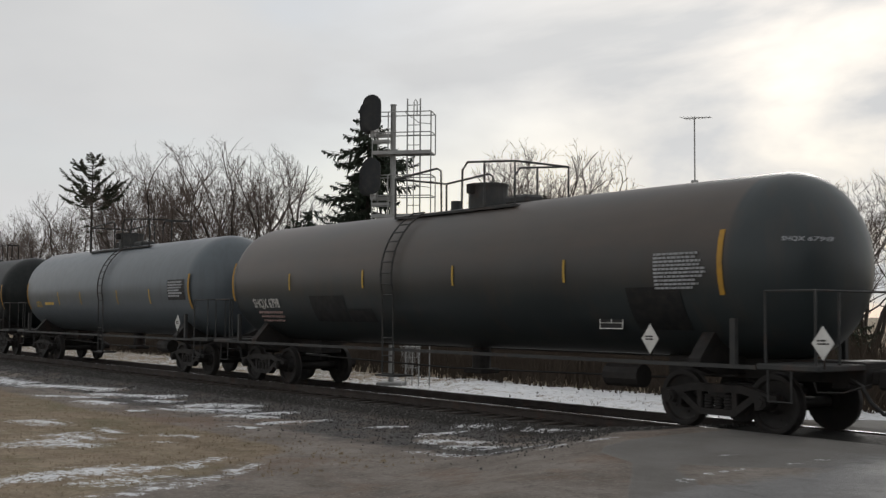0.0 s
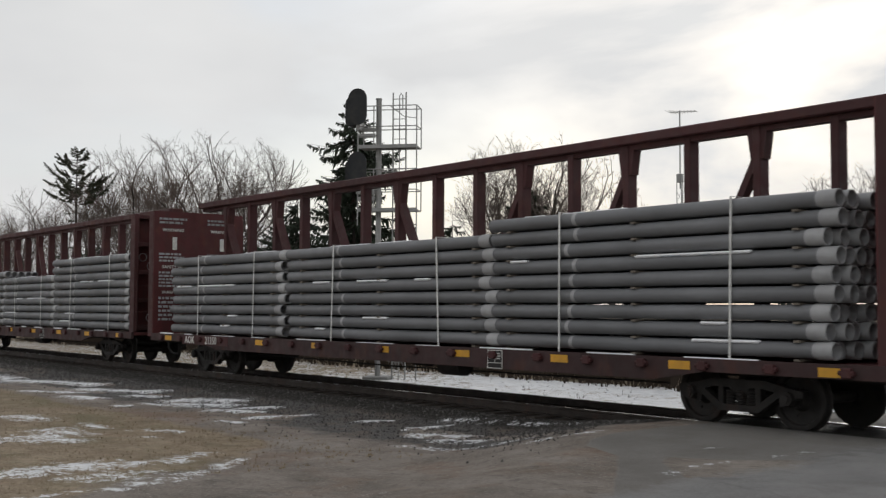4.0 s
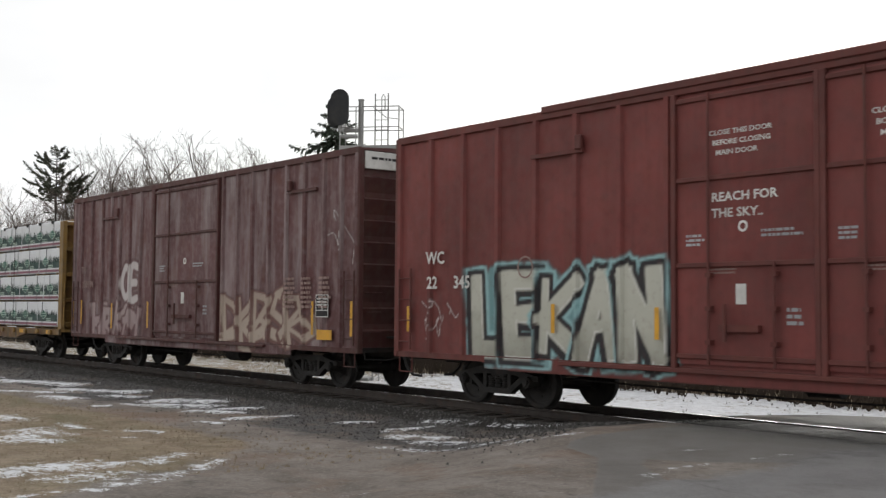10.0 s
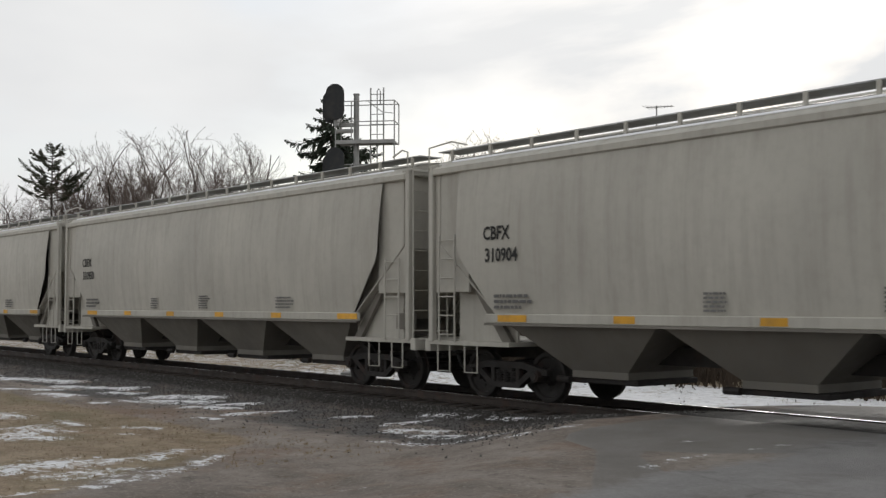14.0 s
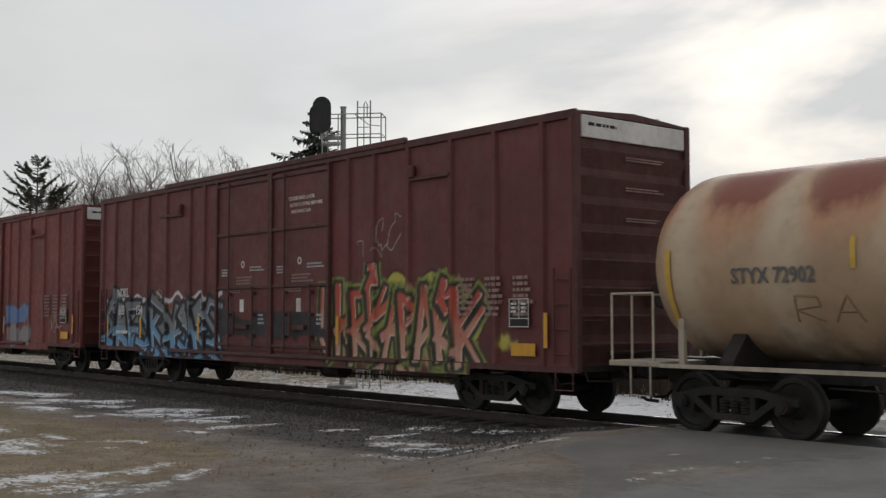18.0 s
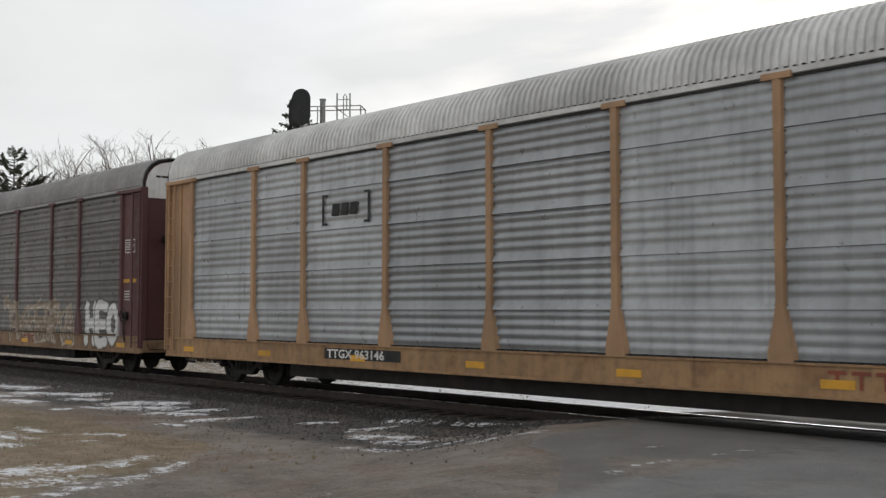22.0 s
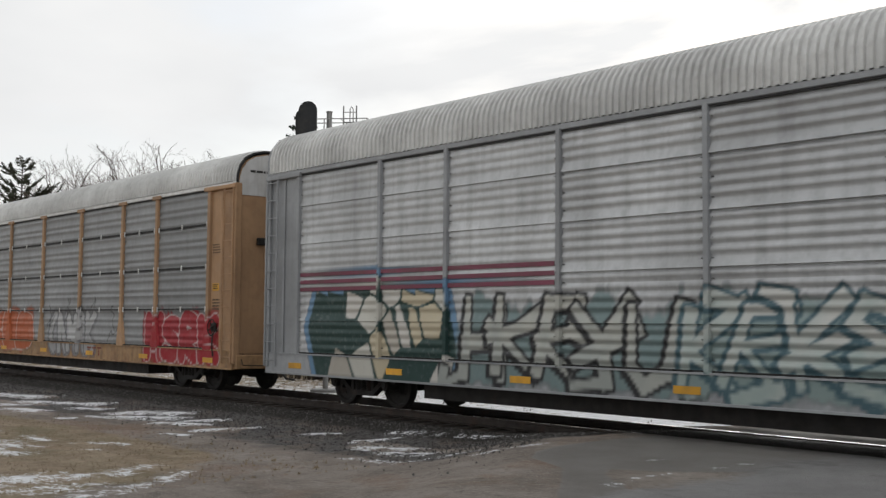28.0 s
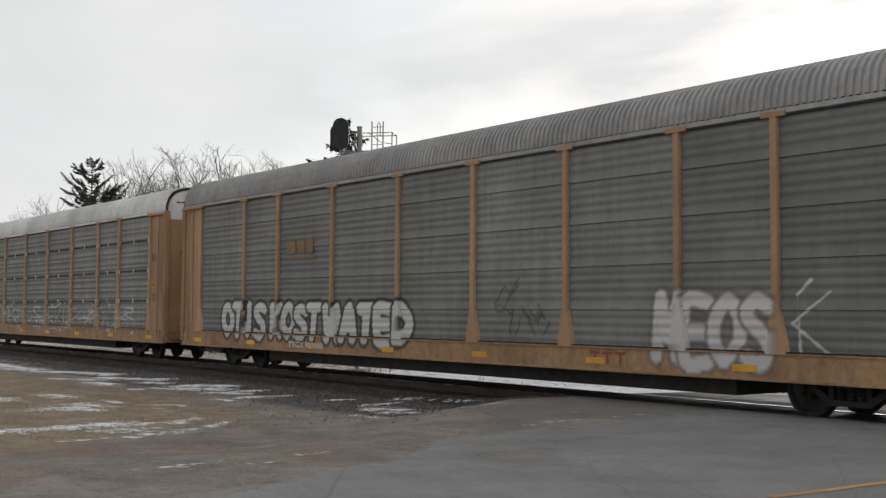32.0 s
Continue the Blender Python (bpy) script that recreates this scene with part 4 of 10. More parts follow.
GLYPHS = {
    "A": [[(0, 0), (0.5, 1), (1, 0)], [(0.2, 0.38), (0.8, 0.38)]], "D": [[(0, 0), (0, 1), (0.6, 0.92), (1, 0.5), (0.6, 0.08), (0, 0)]],
    "E": [[(1, 1), (0, 1), (0, 0), (1, 0)], [(0, 0.5), (0.8, 0.5)]], "F": [[(1, 1), (0, 1), (0, 0)], [(0, 0.5), (0.8, 0.5)]],
    "H": [[(0, 0), (0, 1)], [(1, 0), (1, 1)], [(0, 0.5), (1, 0.5)]], "K": [[(0, 0), (0, 1)], [(1, 1), (0, 0.45), (1, 0)]],
    "M": [[(0, 0), (0.05, 1), (0.5, 0.3), (0.95, 1), (1, 0)]], "O": [[(0.5, 0), (0, 0.3), (0, 0.7), (0.5, 1), (1, 0.7), (1, 0.3), (0.5, 0)]],
    "R": [[(0, 0), (0, 1), (0.8, 0.95), (0.9, 0.6), (0, 0.45), (1, 0)]], "S": [[(1, 0.9), (0.4, 1), (0, 0.75), (0.9, 0.35), (0.7, 0), (0, 0.1)]],
    "T": [[(0, 1), (1, 1)], [(0.5, 1), (0.5, 0)]], "V": [[(0, 1), (0.5, 0), (1, 1)]], "Y": [[(0, 1), (0.5, 0.5), (1, 1)], [(0.5, 0.5), (0.5, 0)]],
    "P": [[(0, 0), (0, 1), (0.85, 0.9), (0.85, 0.6), (0, 0.5)]], "C": [[(1, 0.85), (0.5, 1), (0, 0.65), (0, 0.3), (0.5, 0), (1, 0.15)]], "B": [[(0, 0), (0, 1), (0.8, 0.9), (0.7, 0.6), (0, 0.52), (0.9, 0.4), (0.85, 0.1), (0, 0)]], "L": [[(0, 1), (0, 0), (0.9, 0)]], "G": [[(1, 0.85), (0.5, 1), (0, 0.6), (0.1, 0.15), (0.6, 0), (1, 0.2), (0.95, 0.5), (0.6, 0.5)]],
    "N": [[(0, 0), (0, 1), (1, 0), (1, 1)]], "I": [[(0.5, 0), (0.5, 1)]], "U": [[(0, 1), (0.05, 0.2), (0.5, 0), (0.95, 0.2), (1, 1)]],
}


def wild(rnd):
    """One sprawling letter-like form: leaning, crossing bars, some shot out into a barbed arrow."""
    base = rnd.choice(("S", "R", "E", "K", "A", "N", "U", "K", "D", "H", "Y", "R", "S"))
    lean = rnd.uniform(-0.3, 0.3)
    form = [[(a + rnd.uniform(-0.14, 0.14) + lean * (b - 0.5), b + rnd.uniform(-0.1, 0.1)) for a, b in ln] for ln in GLYPHS[base]]
    for _ in range(rnd.choice((1, 1, 2))):
        a, b = rnd.choice(rnd.choice(form))
        d, e = rnd.choice((-1, 1)) * rnd.uniform(0.3, 0.75), rnd.uniform(-0.3, 0.3)
        form.append([(a, b), (a + d, b + e)])
        if rnd.random() < 0.6:
            form.append([(a + d * 0.75 - e * 0.6, b + e * 0.75 + d * 0.28), (a + d * 1.1, b + e * 1.1), (a + d * 0.75 + e * 0.6, b + e * 0.75 - d * 0.28)])
    if rnd.random() < 0.5:
        form.append([(rnd.uniform(-0.35, 0.2), rnd.uniform(0.1, 0.5)), (rnd.uniform(0.8, 1.35), rnd.uniform(0.4, 0.9))])
    return form


def rounded(line):
    """A bent line drawn with the wrist: its corners swung into curves."""
    if len(line) < 3:
        return line
    pts = [line[0]] + list(line) + [line[-1]]
    out = []
    for p0, p1, p2, p3 in zip(pts, pts[1:], pts[2:], pts[3:]):
        for k in range(4):
            t = k / 4
            out.append(tuple(0.5 * (2 * b + (c - a) * t + (2 * a - 5 * b + 4 * c - d) * t * t + (3 * b - a - 3 * c + d) * t ** 3) for a, b, c, d in zip(p0, p1, p2, p3)))
    return out + [line[-1]]


def seg_dist(P, Q, line, square=0.0, grow=(0.0, 0.0)):
    """Distance to a bent line; square sharpens its ends and corners into blocks, grow widens it from its start to its end."""
    best = np.full(P.shape, 9e9)
    m = len(line) - 1
    for i, ((ax, az), (bx, bz)) in enumerate(zip(line, line[1:])):
        ln = math.hypot(bx - ax, bz - az) + 1e-9
        ux, uz = (bx - ax) / ln, (bz - az) / ln
        along = (P - ax) * ux + (Q - az) * uz
        off = np.abs((Q - az) * ux - (P - ax) * uz)
        over = np.maximum(0, np.abs(along - ln / 2) - ln / 2)
        d = np.hypot(off, over) * (1 - square) + np.maximum(off, over) * square
        if grow != (0.0, 0.0):
            d = d - (grow[0] + (grow[1] - grow[0]) * (i + np.clip(along / ln, 0, 1)) / m)
        best = np.minimum(best, d)
    return best


def sprayed(x, z, pieces):
    """Colour and cover of the sprayed pieces at points of a side. A piece: extent, fills, outline, cloud colour, word or letter count."""
    n = len(x)
    col, cov = np.zeros((n, 3)), np.zeros(n)

    def lay(idx, rgb, a):
        a = np.clip(a, 0, 1)[:, None]
        col[idx] = col[idx] * (1 - a) + np.asarray(rgb) * a
        cov[idx] = np.maximum(cov[idx], a[:, 0])

    for p in pieces:
        x0, x1, z0, z1 = p["at"]
        seed = p.get("seed", 1)
        rnd = random.Random(seed)
        m = np.nonzero((x > x0 - 0.7) & (x < x1 + 0.7) & (z > z0 - 0.5) & (z < z1 + 0.5))[0]
        if not len(m):
            continue
        X, Z = x[m], z[m]
        nz = vnoise(X + 13 * seed, Z, 2.4, 3) - 0.5
        nf = vnoise(X, Z + 31, 7.0, 2) - 0.5
        drip = vnoise(X * 9.0 + 5 * seed, Z * 0.6, 1.0, 2) - 0.5
        if p.get("cloud"):
            e = np.minimum.reduce([X - x0 + 0.15, x1 + 0.15 - X, Z - z0 + 0.05, z1 + 0.02 - Z + 0.12 * np.sin(X * 4.1 + rnd.random() * 6)])
            thin = 1.0
            if p.get("streaky"):
                thin = np.clip(0.25 + 3.2 * (vnoise(X * 0.45 + 7, Z * 3.2, 1.6, 3) - 0.42), 0, 0.9)
            lay(m, p["cloud"], np.clip((e + 0.5 * nz + 0.25 * drip) / 0.14 * (0.8 + 0.5 * nf), 0, 1) * thin)
            if p.get("cloud2"):
                lay(m, p["cloud2"], ((e + 0.45 * nz) / 0.07).clip(0, 1) * ((z0 + (z1 - z0) * 0.42 - Z + 0.5 * nz) / 0.12).clip(0, 1))
        if p.get("rim"):
            e = np.abs(z1 + 0.06 + 0.16 * np.sin(X * 5.2 + 1.3) * np.abs(np.sin(X * 2.3)) - Z)
            on = (X > x0 - 0.1) & (X < x1 + 0.1)
            lay(m, p["rim"], (0.09 + 0.05 * nf - e) / 0.05 * on)
            lay(m, p.get("rim2", p["rim"]), (0.1 - np.abs(e - 0.17)) / 0.05 * on * (Z < z1))
        for bx, bz, br, rgb in p.get("balls", ()):
            # round shapes thrown behind the letters
            d = np.hypot(X - bx, Z - bz) + 0.05 * nf
            if p.get("outline") is not None:
                lay(m, p["outline"], (br + 0.045 - d) / 0.04)
            lay(m, rgb, (br - d) / 0.04)
        if p.get("stones"):
            # faceted blocks with thin dark joints, some left in the ground colour
            pts = [(rnd.uniform(x0, x1), rnd.uniform(z0, z1)) for _ in range(p["stones"])]
            D = np.stack([np.hypot(X - a, (Z - b) * 1.1) for a, b in pts])
            near = np.argsort(D, 0)
            d0, d1 = np.take_along_axis(D, near[:1], 0)[0], np.take_along_axis(D, near[1:2], 0)[0]
            roof = z1 - 0.35 * np.abs(np.sin((X - x0) * 1.05 + 0.6)) - 0.12 * ((X * 1.7) % 1.0)
            inside = np.minimum.reduce([X - x0 - 0.4 * np.abs(Z - z0 - 1.0), x1 - X - 0.3 * np.abs(Z - z0 - 0.6), Z - z0, roof - Z])
            keep = np.array([rnd.random() < 0.7 for _ in pts])[near[0]]
            tint = np.array([rnd.choice(p["fills"]) for _ in pts])[near[0]]
            lay(m, p["edge_ink"], (0.16 - np.abs(inside + 0.06)) / 0.04 * (inside > -0.2))
            lay(m, p["outline"], (inside + 0.04) / 0.04)
            a = np.clip(np.minimum((d1 - d0 - 0.045) / 0.03, inside / 0.03), 0, 1) * keep
            col[m] = col[m] * (1 - a[:, None]) + tint * a[:, None]
            cov[m] = np.maximum(cov[m], a)
            continue
        word = p.get("word")
        soft = bool(word and p.get("round"))
        count = len(word) if word else p.get("letters", 6)
        cell, h = (x1 - x0) / count, z1 - z0
        fat = min(0.26, p.get("fat", 0.13)) * min(cell, h) * 0.84 if soft else p.get("fat", 0.13) * min(cell, h) * 0.72
        edge = p.get("edge", 0.045) * 1.3 + (0.035 if soft else 0.012)
        block = p.get("outline") is not None and not soft and fat > 0.04
        for i in range(count):
            if word and word[i] == " ":
                continue
            shape = GLYPHS.get(word[i], GLYPHS["O"]) if word else wild(rnd)
            lean, sx, sz = rnd.uniform(-0.12, 0.12), rnd.uniform(0.86, 1.05), rnd.uniform(0.86, 1.0)
            up = rnd.uniform(0, 0.12) * h
            over = 1.08 if word else 1.45
            strokes = [[(x0 + cell * (i + 0.5 + (a - 0.5) * 0.72 * sx * over + lean * (b - 0.5)), z0 + fat + up * 0.5 + b * sz * (h - 2 * fat)) for a, b in ln] for ln in shape]
            grows = [(0.0, 0.0) if soft else (fat * rnd.uniform(-0.35, 0.3), fat * rnd.uniform(-0.45, 0.45)) for _ in strokes]
            if soft:
                strokes = [rounded(ln) for ln in strokes]
            xs, zs = [a for ln in strokes for a, b in ln], [b for ln in strokes for a, b in ln]
            pad = fat * 1.5 + edge + 0.25
            k = np.nonzero((X > min(xs) - pad) & (X < max(xs) + pad) & (Z > min(zs) - pad) & (Z < max(zs) + pad))[0]
            if not len(k):
                continue
            U, V, mk, f1 = X[k], Z[k], m[k], nf[k]

            def shape_dist(dx, dz):
                return np.minimum.reduce([seg_dist(U + dx, V + dz, ln, 0.0 if soft else 0.85, g) for ln, g in zip(strokes, grows)]) + 0.016 * f1
            d = shape_dist(0.0, 0.0)
            if p.get("halo"):
                lay(mk, p["halo"], (fat + edge + 0.085 - d) / 0.05 * (0.75 + f1))
            if block:
                lay(mk, p["outline"], (fat + edge * 0.6 - np.minimum(shape_dist(0.075, 0.06), shape_dist(0.04, 0.03))) / 0.035)
            if p.get("outline") is not None:
                lay(mk, p["outline"], (fat + edge - d) / 0.035)
            if p.get("fills"):
                f = p["fills"]
                q = np.clip((V - z0) / h * (len(f) - 1) + nz[k] * 1.4 + 0.2 * (i % 3 - 1), 0, len(f) - 1)
                lo = np.floor(q).astype(int).clip(0, len(f) - 2) if len(f) > 1 else np.zeros(len(q), int)
                fa = np.asarray(f, float)
                rgb = fa[lo] if len(f) == 1 else fa[lo] * (1 - (q - lo))[:, None] + fa[lo + 1] * (q - lo)[:, None]
                a = np.clip((fat + 0.004 - d) / 0.032, 0, 1)
                col[mk] = col[mk] * (1 - a[:, None]) + rgb * a[:, None]
                cov[mk] = np.maximum(cov[mk], a)
            if p.get("shine"):
                lay(mk, p["shine"], (0.022 - np.abs(d - fat * 0.72)) / 0.018 * (shape_dist(0.05, -0.05) > d + 0.01))
        if p.get("tag"):
            for q in range(p["tag"]):
                a = x0 + (x1 - x0) * rnd.random()
                b = z0 + h * rnd.random()
                ln = [(a, b)]
                for _ in range(5):
                    ln.append((ln[-1][0] + rnd.uniform(-0.1, 0.25), ln[-1][1] + rnd.uniform(-0.3, 0.3)))
                lay(m, p.get("ink", (0.6, 0.6, 0.58)), (0.026 - seg_dist(X, Z, rounded(ln))) / 0.02)
    return col, np.clip(cov, 0, 1)


def spray(me, pieces, dx=0.0):
    """Lays the sprayed pieces on a part's mesh (dx: where the part stands on its car)."""
    n = len(me.vertices)
    co = np.empty(n * 3, np.float32)
    me.vertices.foreach_get("co", co)
    co = co.reshape(-1, 3)
    col, cov = sprayed(co[:, 0] + dx, co[:, 2], pieces)
    me.attributes.new("spray", "FLOAT_COLOR", "POINT").data.foreach_set("color", np.concatenate([col, np.ones((n, 1))], 1).astype(np.float32).ravel())
    me.attributes.new("spray_cover", "FLOAT", "POINT").data.foreach_set("value", cov.astype(np.float32))
    return me


def cuts(a, b, coarse, zones=(), fine=0.028):
    """Grid lines from a to b, finer inside the zones."""
    out, x = [a], a
    while x < b - 1e-6:
        step = fine if any(p - 0.4 <= x <= q + 0.4 for p, q in zones) else coarse
        if step == coarse:
            ahead = [p - 0.4 for p, q in zones if p - 0.4 > x + 1e-6]
            if ahead:
                step = min(step, max(fine, min(ahead) - x))
        x = min(b, x + step)
        out.append(x)
    return out


# ---- materials of the train ----
IRON = painted_steel("running_gear_iron", (0.02, 0.018, 0.017), 0.7, 0.1, 0.6, 0, 0.1, dirt=(0.042, 0.035, 0.03))
RUBBER = painted_steel("hose_rubber", (0.018, 0.018, 0.018), 0.6, 0, 0.3, 0)
WHITE_INK = painted_steel("white_stencil", (0.62, 0.61, 0.58), 0.7, 0, 0.35, 0.1)
PALE_INK = painted_steel("faded_stencil", (0.27, 0.185, 0.165), 0.8, 0, 0.5, 0.1)
GREY_INK = painted_steel("grey_stencil", (0.34, 0.35, 0.36), 0.7, 0, 0.35, 0.1)
SOFT_INK = painted_steel("weathered_black_stencil", (0.13, 0.13, 0.128), 0.7, 0, 0.3, 0.1)
BLACK_INK = painted_steel("black_stencil", (0.02, 0.02, 0.02), 0.7, 0, 0.2, 0)
YELLOW = painted_steel("yellow_reflector", (0.62, 0.32, 0.03), 0.5, 0, 0.35, 0.1)
OCHRE_INK = painted_steel("yellow_stencil", (0.5, 0.32, 0.06), 0.7, 0, 0.35, 0.1)
GALV = painted_steel("galvanised_steel", (0.46, 0.47, 0.48), 0.5, 0.45, 0.4, 0.35, dirt=(0.16, 0.15, 0.14))
SNOW = painted_steel("settled_snow", (0.8, 0.81, 0.83), 0.8, 0, 0.1, 0, dirt=(0.6, 0.6, 0.6), patch=0.05)

WHEEL_R = 0.457
wheelsets = []   # (wheelset, base place in the truck, the car it runs under)
moving = []      # (thing, x at the clip's start)


def wheelset_mesh():
    g = Geo()
    for s in (-1, 1):
        prof = [(0.56, 0.11), (0.6, 0.13), (0.655, 0.15), (0.675, 0.36), (0.665, 0.395), (0.682, 0.485), (0.7, 0.49), (0.715, 0.462), (0.825, WHEEL_R - 0.004), (0.832, 0.44), (0.825, 0.375), (0.785, 0.355), (0.745, 0.17), (0.8, 0.14), (0.845, 0.115)]
        g.lathe([(s * a, r) for a, r in prof], "y", (0, 0), 22)
        for k in range(5):
            a = 2 * math.pi * k / 5
            g.box(0.24 * math.cos(a) - 0.02, 0.24 * math.cos(a) + 0.02, s * 0.765 - 0.012, s * 0.765 + 0.012, 0.24 * math.sin(a) - 0.02, 0.24 * math.sin(a) + 0.02)
    g.cyl((0, -1.02, 0), (0, 1.02, 0), 0.085, 12)
    return g.mesh("wheelset", IRON, 35)


def side_frame_mesh():
    g = Geo()
    # cast side frame: arched top member, sloped lower member, bolster columns, pedestal jaws
    for s in (-1, 1):
        g.prism([(s * 0.0, 0.72), (s * 0.5, 0.72), (s * 0.95, 0.62), (s * 1.13, 0.6), (s * 1.13, 0.5), (s * 0.92, 0.5), (s * 0.48, 0.6), (0, 0.6)], "y", -1.08, -0.93)
        g.prism([(0, 0.24), (s * 0.36, 0.24), (s * 0.74, 0.5), (s * 0.94, 0.54), (s * 0.94, 0.62), (s * 0.7, 0.6), (s * 0.32, 0.34), (0, 0.34)], "y", -1.08, -0.93)
        g.box(s * 0.34 - 0.05, s * 0.34 + 0.05, -1.07, -0.94, 0.3, 0.64, 0.012)
        g.prism([(s * 0.72, 0.36), (s * 0.8, 0.36), (s * 0.84, 0.56), (s * 0.7, 0.56)], "y", -1.06, -0.95)
        g.box(s * 0.89 - 0.11, s * 0.89 + 0.11, -1.08, -0.93, 0.46, 0.62, 0.015)
    return g.mesh("side_frame", IRON)


def small_meshes():
    cap = Geo()
    cap.cyl((0, -1.16, 0), (0, -1.02, 0), 0.105, 12).cyl((0, -1.185, 0), (0, -1.16, 0), 0.065, 8)
    for k in range(3):
        a = 2 * math.pi * k / 3 + 0.5
        cap.cyl((0.06 * math.cos(a), -1.175, 0.06 * math.sin(a)), (0.06 * math.cos(a), -1.15, 0.06 * math.sin(a)), 0.018, 6)
    spring = Geo()
    spring.lathe([(0.34 + 0.045 * k + d, r) for k in range(5) for d, r in ((0.0, 0.066), (0.012, 0.082), (0.03, 0.082), (0.042, 0.066))], "z", (0.0, -1.0), 9)
    bolster = Geo().box(-0.2, 0.2, -1.05, 1.05, 0.5, 0.68, 0.03).box(-0.36, 0.36, -0.5, 0.5, 0.52, 0.72, 0.03).cyl((0, 0, 0.66), (0, 0, 0.84), 0.19, 14)
    bolster.box(-0.75, -0.6, -0.8, 0.8, 0.34, 0.44, 0.02).box(0.6, 0.75, -0.8, 0.8, 0.34, 0.44, 0.02)
    coup = Geo().box(-0.55, 0.1, -0.11, 0.11, 0.78, 0.98, 0.02).box(0.08, 0.36, -0.2, 0.16, 0.72, 1.02, 0.04).box(0.26, 0.46, -0.05, 0.2, 0.74, 1.0, 0.04)
    coup.box(-0.62, -0.3, -0.3, 0.3, 0.7, 1.06, 0.03)
    hose = Geo().tube([(-0.2, -0.42, 0.86), (0.0, -0.46, 0.78), (0.16, -0.5, 0.56), (0.34, -0.46, 0.4), (0.52, -0.36, 0.38)], 0.03, 6)
    lever = Geo().tube([(-0.14, -1.42, 0.86), (-0.1, -1.4, 0.72), (-0.02, -0.9, 0.7), (0.04, -0.3, 0.8)], 0.014, 5)
    return cap.mesh("bearing_cap", IRON, 40), spring.mesh("coil_spring", IRON, 50), bolster.mesh("truck", IRON), coup.mesh("coupler", IRON), hose.mesh("brake_hose", RUBBER, 60), lever.mesh("uncoupling_lever", IRON)


WHEELSET, SIDE_FRAME = wheelset_mesh(), side_frame_mesh()
BEARING, SPRINGS, BOLSTER, COUPLER, HOSE, LEVER = small_meshes()
FLIP = pose(0, 0, 0, 0, 0, 180)


def child(name, me, parent, m=None, label=""):
    ob = part(name, me, None, parent, label)
    if m is not None:
        ob.matrix_basis = m
    return ob


def running_gear(car, half, truck_x, mid=0.0):
    """Two trucks with turning wheelsets, and a coupler with hoses at each end."""
    for s in (-1, 1):
        truck = child("truck", BOLSTER, car, pose(s * truck_x, 0, 0))
        for turn in (Matrix(), FLIP):
            child("side_frame", SIDE_FRAME, truck, turn)
            for dx in (-0.19, 0.0, 0.19) if turn is not FLIP else ():
                child("coil_spring", SPRINGS, truck, turn @ pose(dx, 0, 0))
        for dx in (-0.89, 0.89):
            ws = child("wheelset", WHEELSET, truck, pose(dx, 0, WHEEL_R))
            wheelsets.append((ws, dx, car))
            child("bearing_cap", BEARING, truck, pose(dx, 0, WHEEL_R + 0.03))
            child("bearing_cap", BEARING, truck, pose(dx, 0, WHEEL_R + 0.03) @ FLIP)
        end = pose(half + 0.25, 0, 0) if s > 0 else FLIP @ pose(half + 0.25, 0, 0)
        child("coupler", COUPLER, car, end)
        child("brake_hose", HOSE, car, end)
        child("uncoupling_lever", LEVER, car, end)


def ladder(parent, x0, x1, z0, z1, y, mat, step=0.4, r=0.014, name="ladder", turn=False):
    g = Geo()

    def at(a, z):
        return (y, a, z) if turn else (a, y, z)
    for a in (x0, x1):
        g.cyl(at(a, z0), at(a, z1), r * 1.5, 6)
    k = 0
    while z0 + 0.15 + k * step < z1:
        g.cyl(at(x0, z0 + 0.15 + k * step), at(x1, z0 + 0.15 + k * step), r, 5)
        k += 1
    return part(name, g, mat, parent)


def reflectors(car, spots, y, mat=None, w=0.09, h=0.5):
    for x, z in spots:
        part("reflector_strip", Geo().box(x - w / 2, x + w / 2, y - 0.004, y, z, z + h), mat or YELLOW, car)


def stencil_panel(car, x, z, w, h, y, seed=1):
    """The black and white inspection stencil."""
    g = Geo().box(x, x + w, y - 0.002, y + 0.001, z, z + h)
    pan = part("inspection_stencil", g, BLACK_INK, car, "black inspection panel framed in white")
    f = Geo()
    t = w * 0.032
    f.box(x, x + w, y - 0.006, y - 0.002, z, z + t).box(x, x + w, y - 0.006, y - 0.002, z + h - t, z + h)
    f.box(x, x + t, y - 0.006, y - 0.002, z, z + h).box(x + w - t, x + w, y - 0.006, y - 0.002, z, z + h)
    f.box(x + w * 0.49, x + w * 0.52, y - 0.006, y - 0.002, z + h * 0.3, z + h).box(x, x + w, y - 0.006, y - 0.002, z + h * 0.29, z + h * 0.32)
    part("stencil_frame", f, WHITE_INK, pan)
    bars(pan, x + w * 0.1, z + h * 0.85, w * 0.32, h * 0.4, 3, WHITE_INK, y - 0.004, seed)
    bars(pan, x + w * 0.62, z + h * 0.85, w * 0.3, h * 0.4, 3, WHITE_INK, y - 0.004, seed + 3)


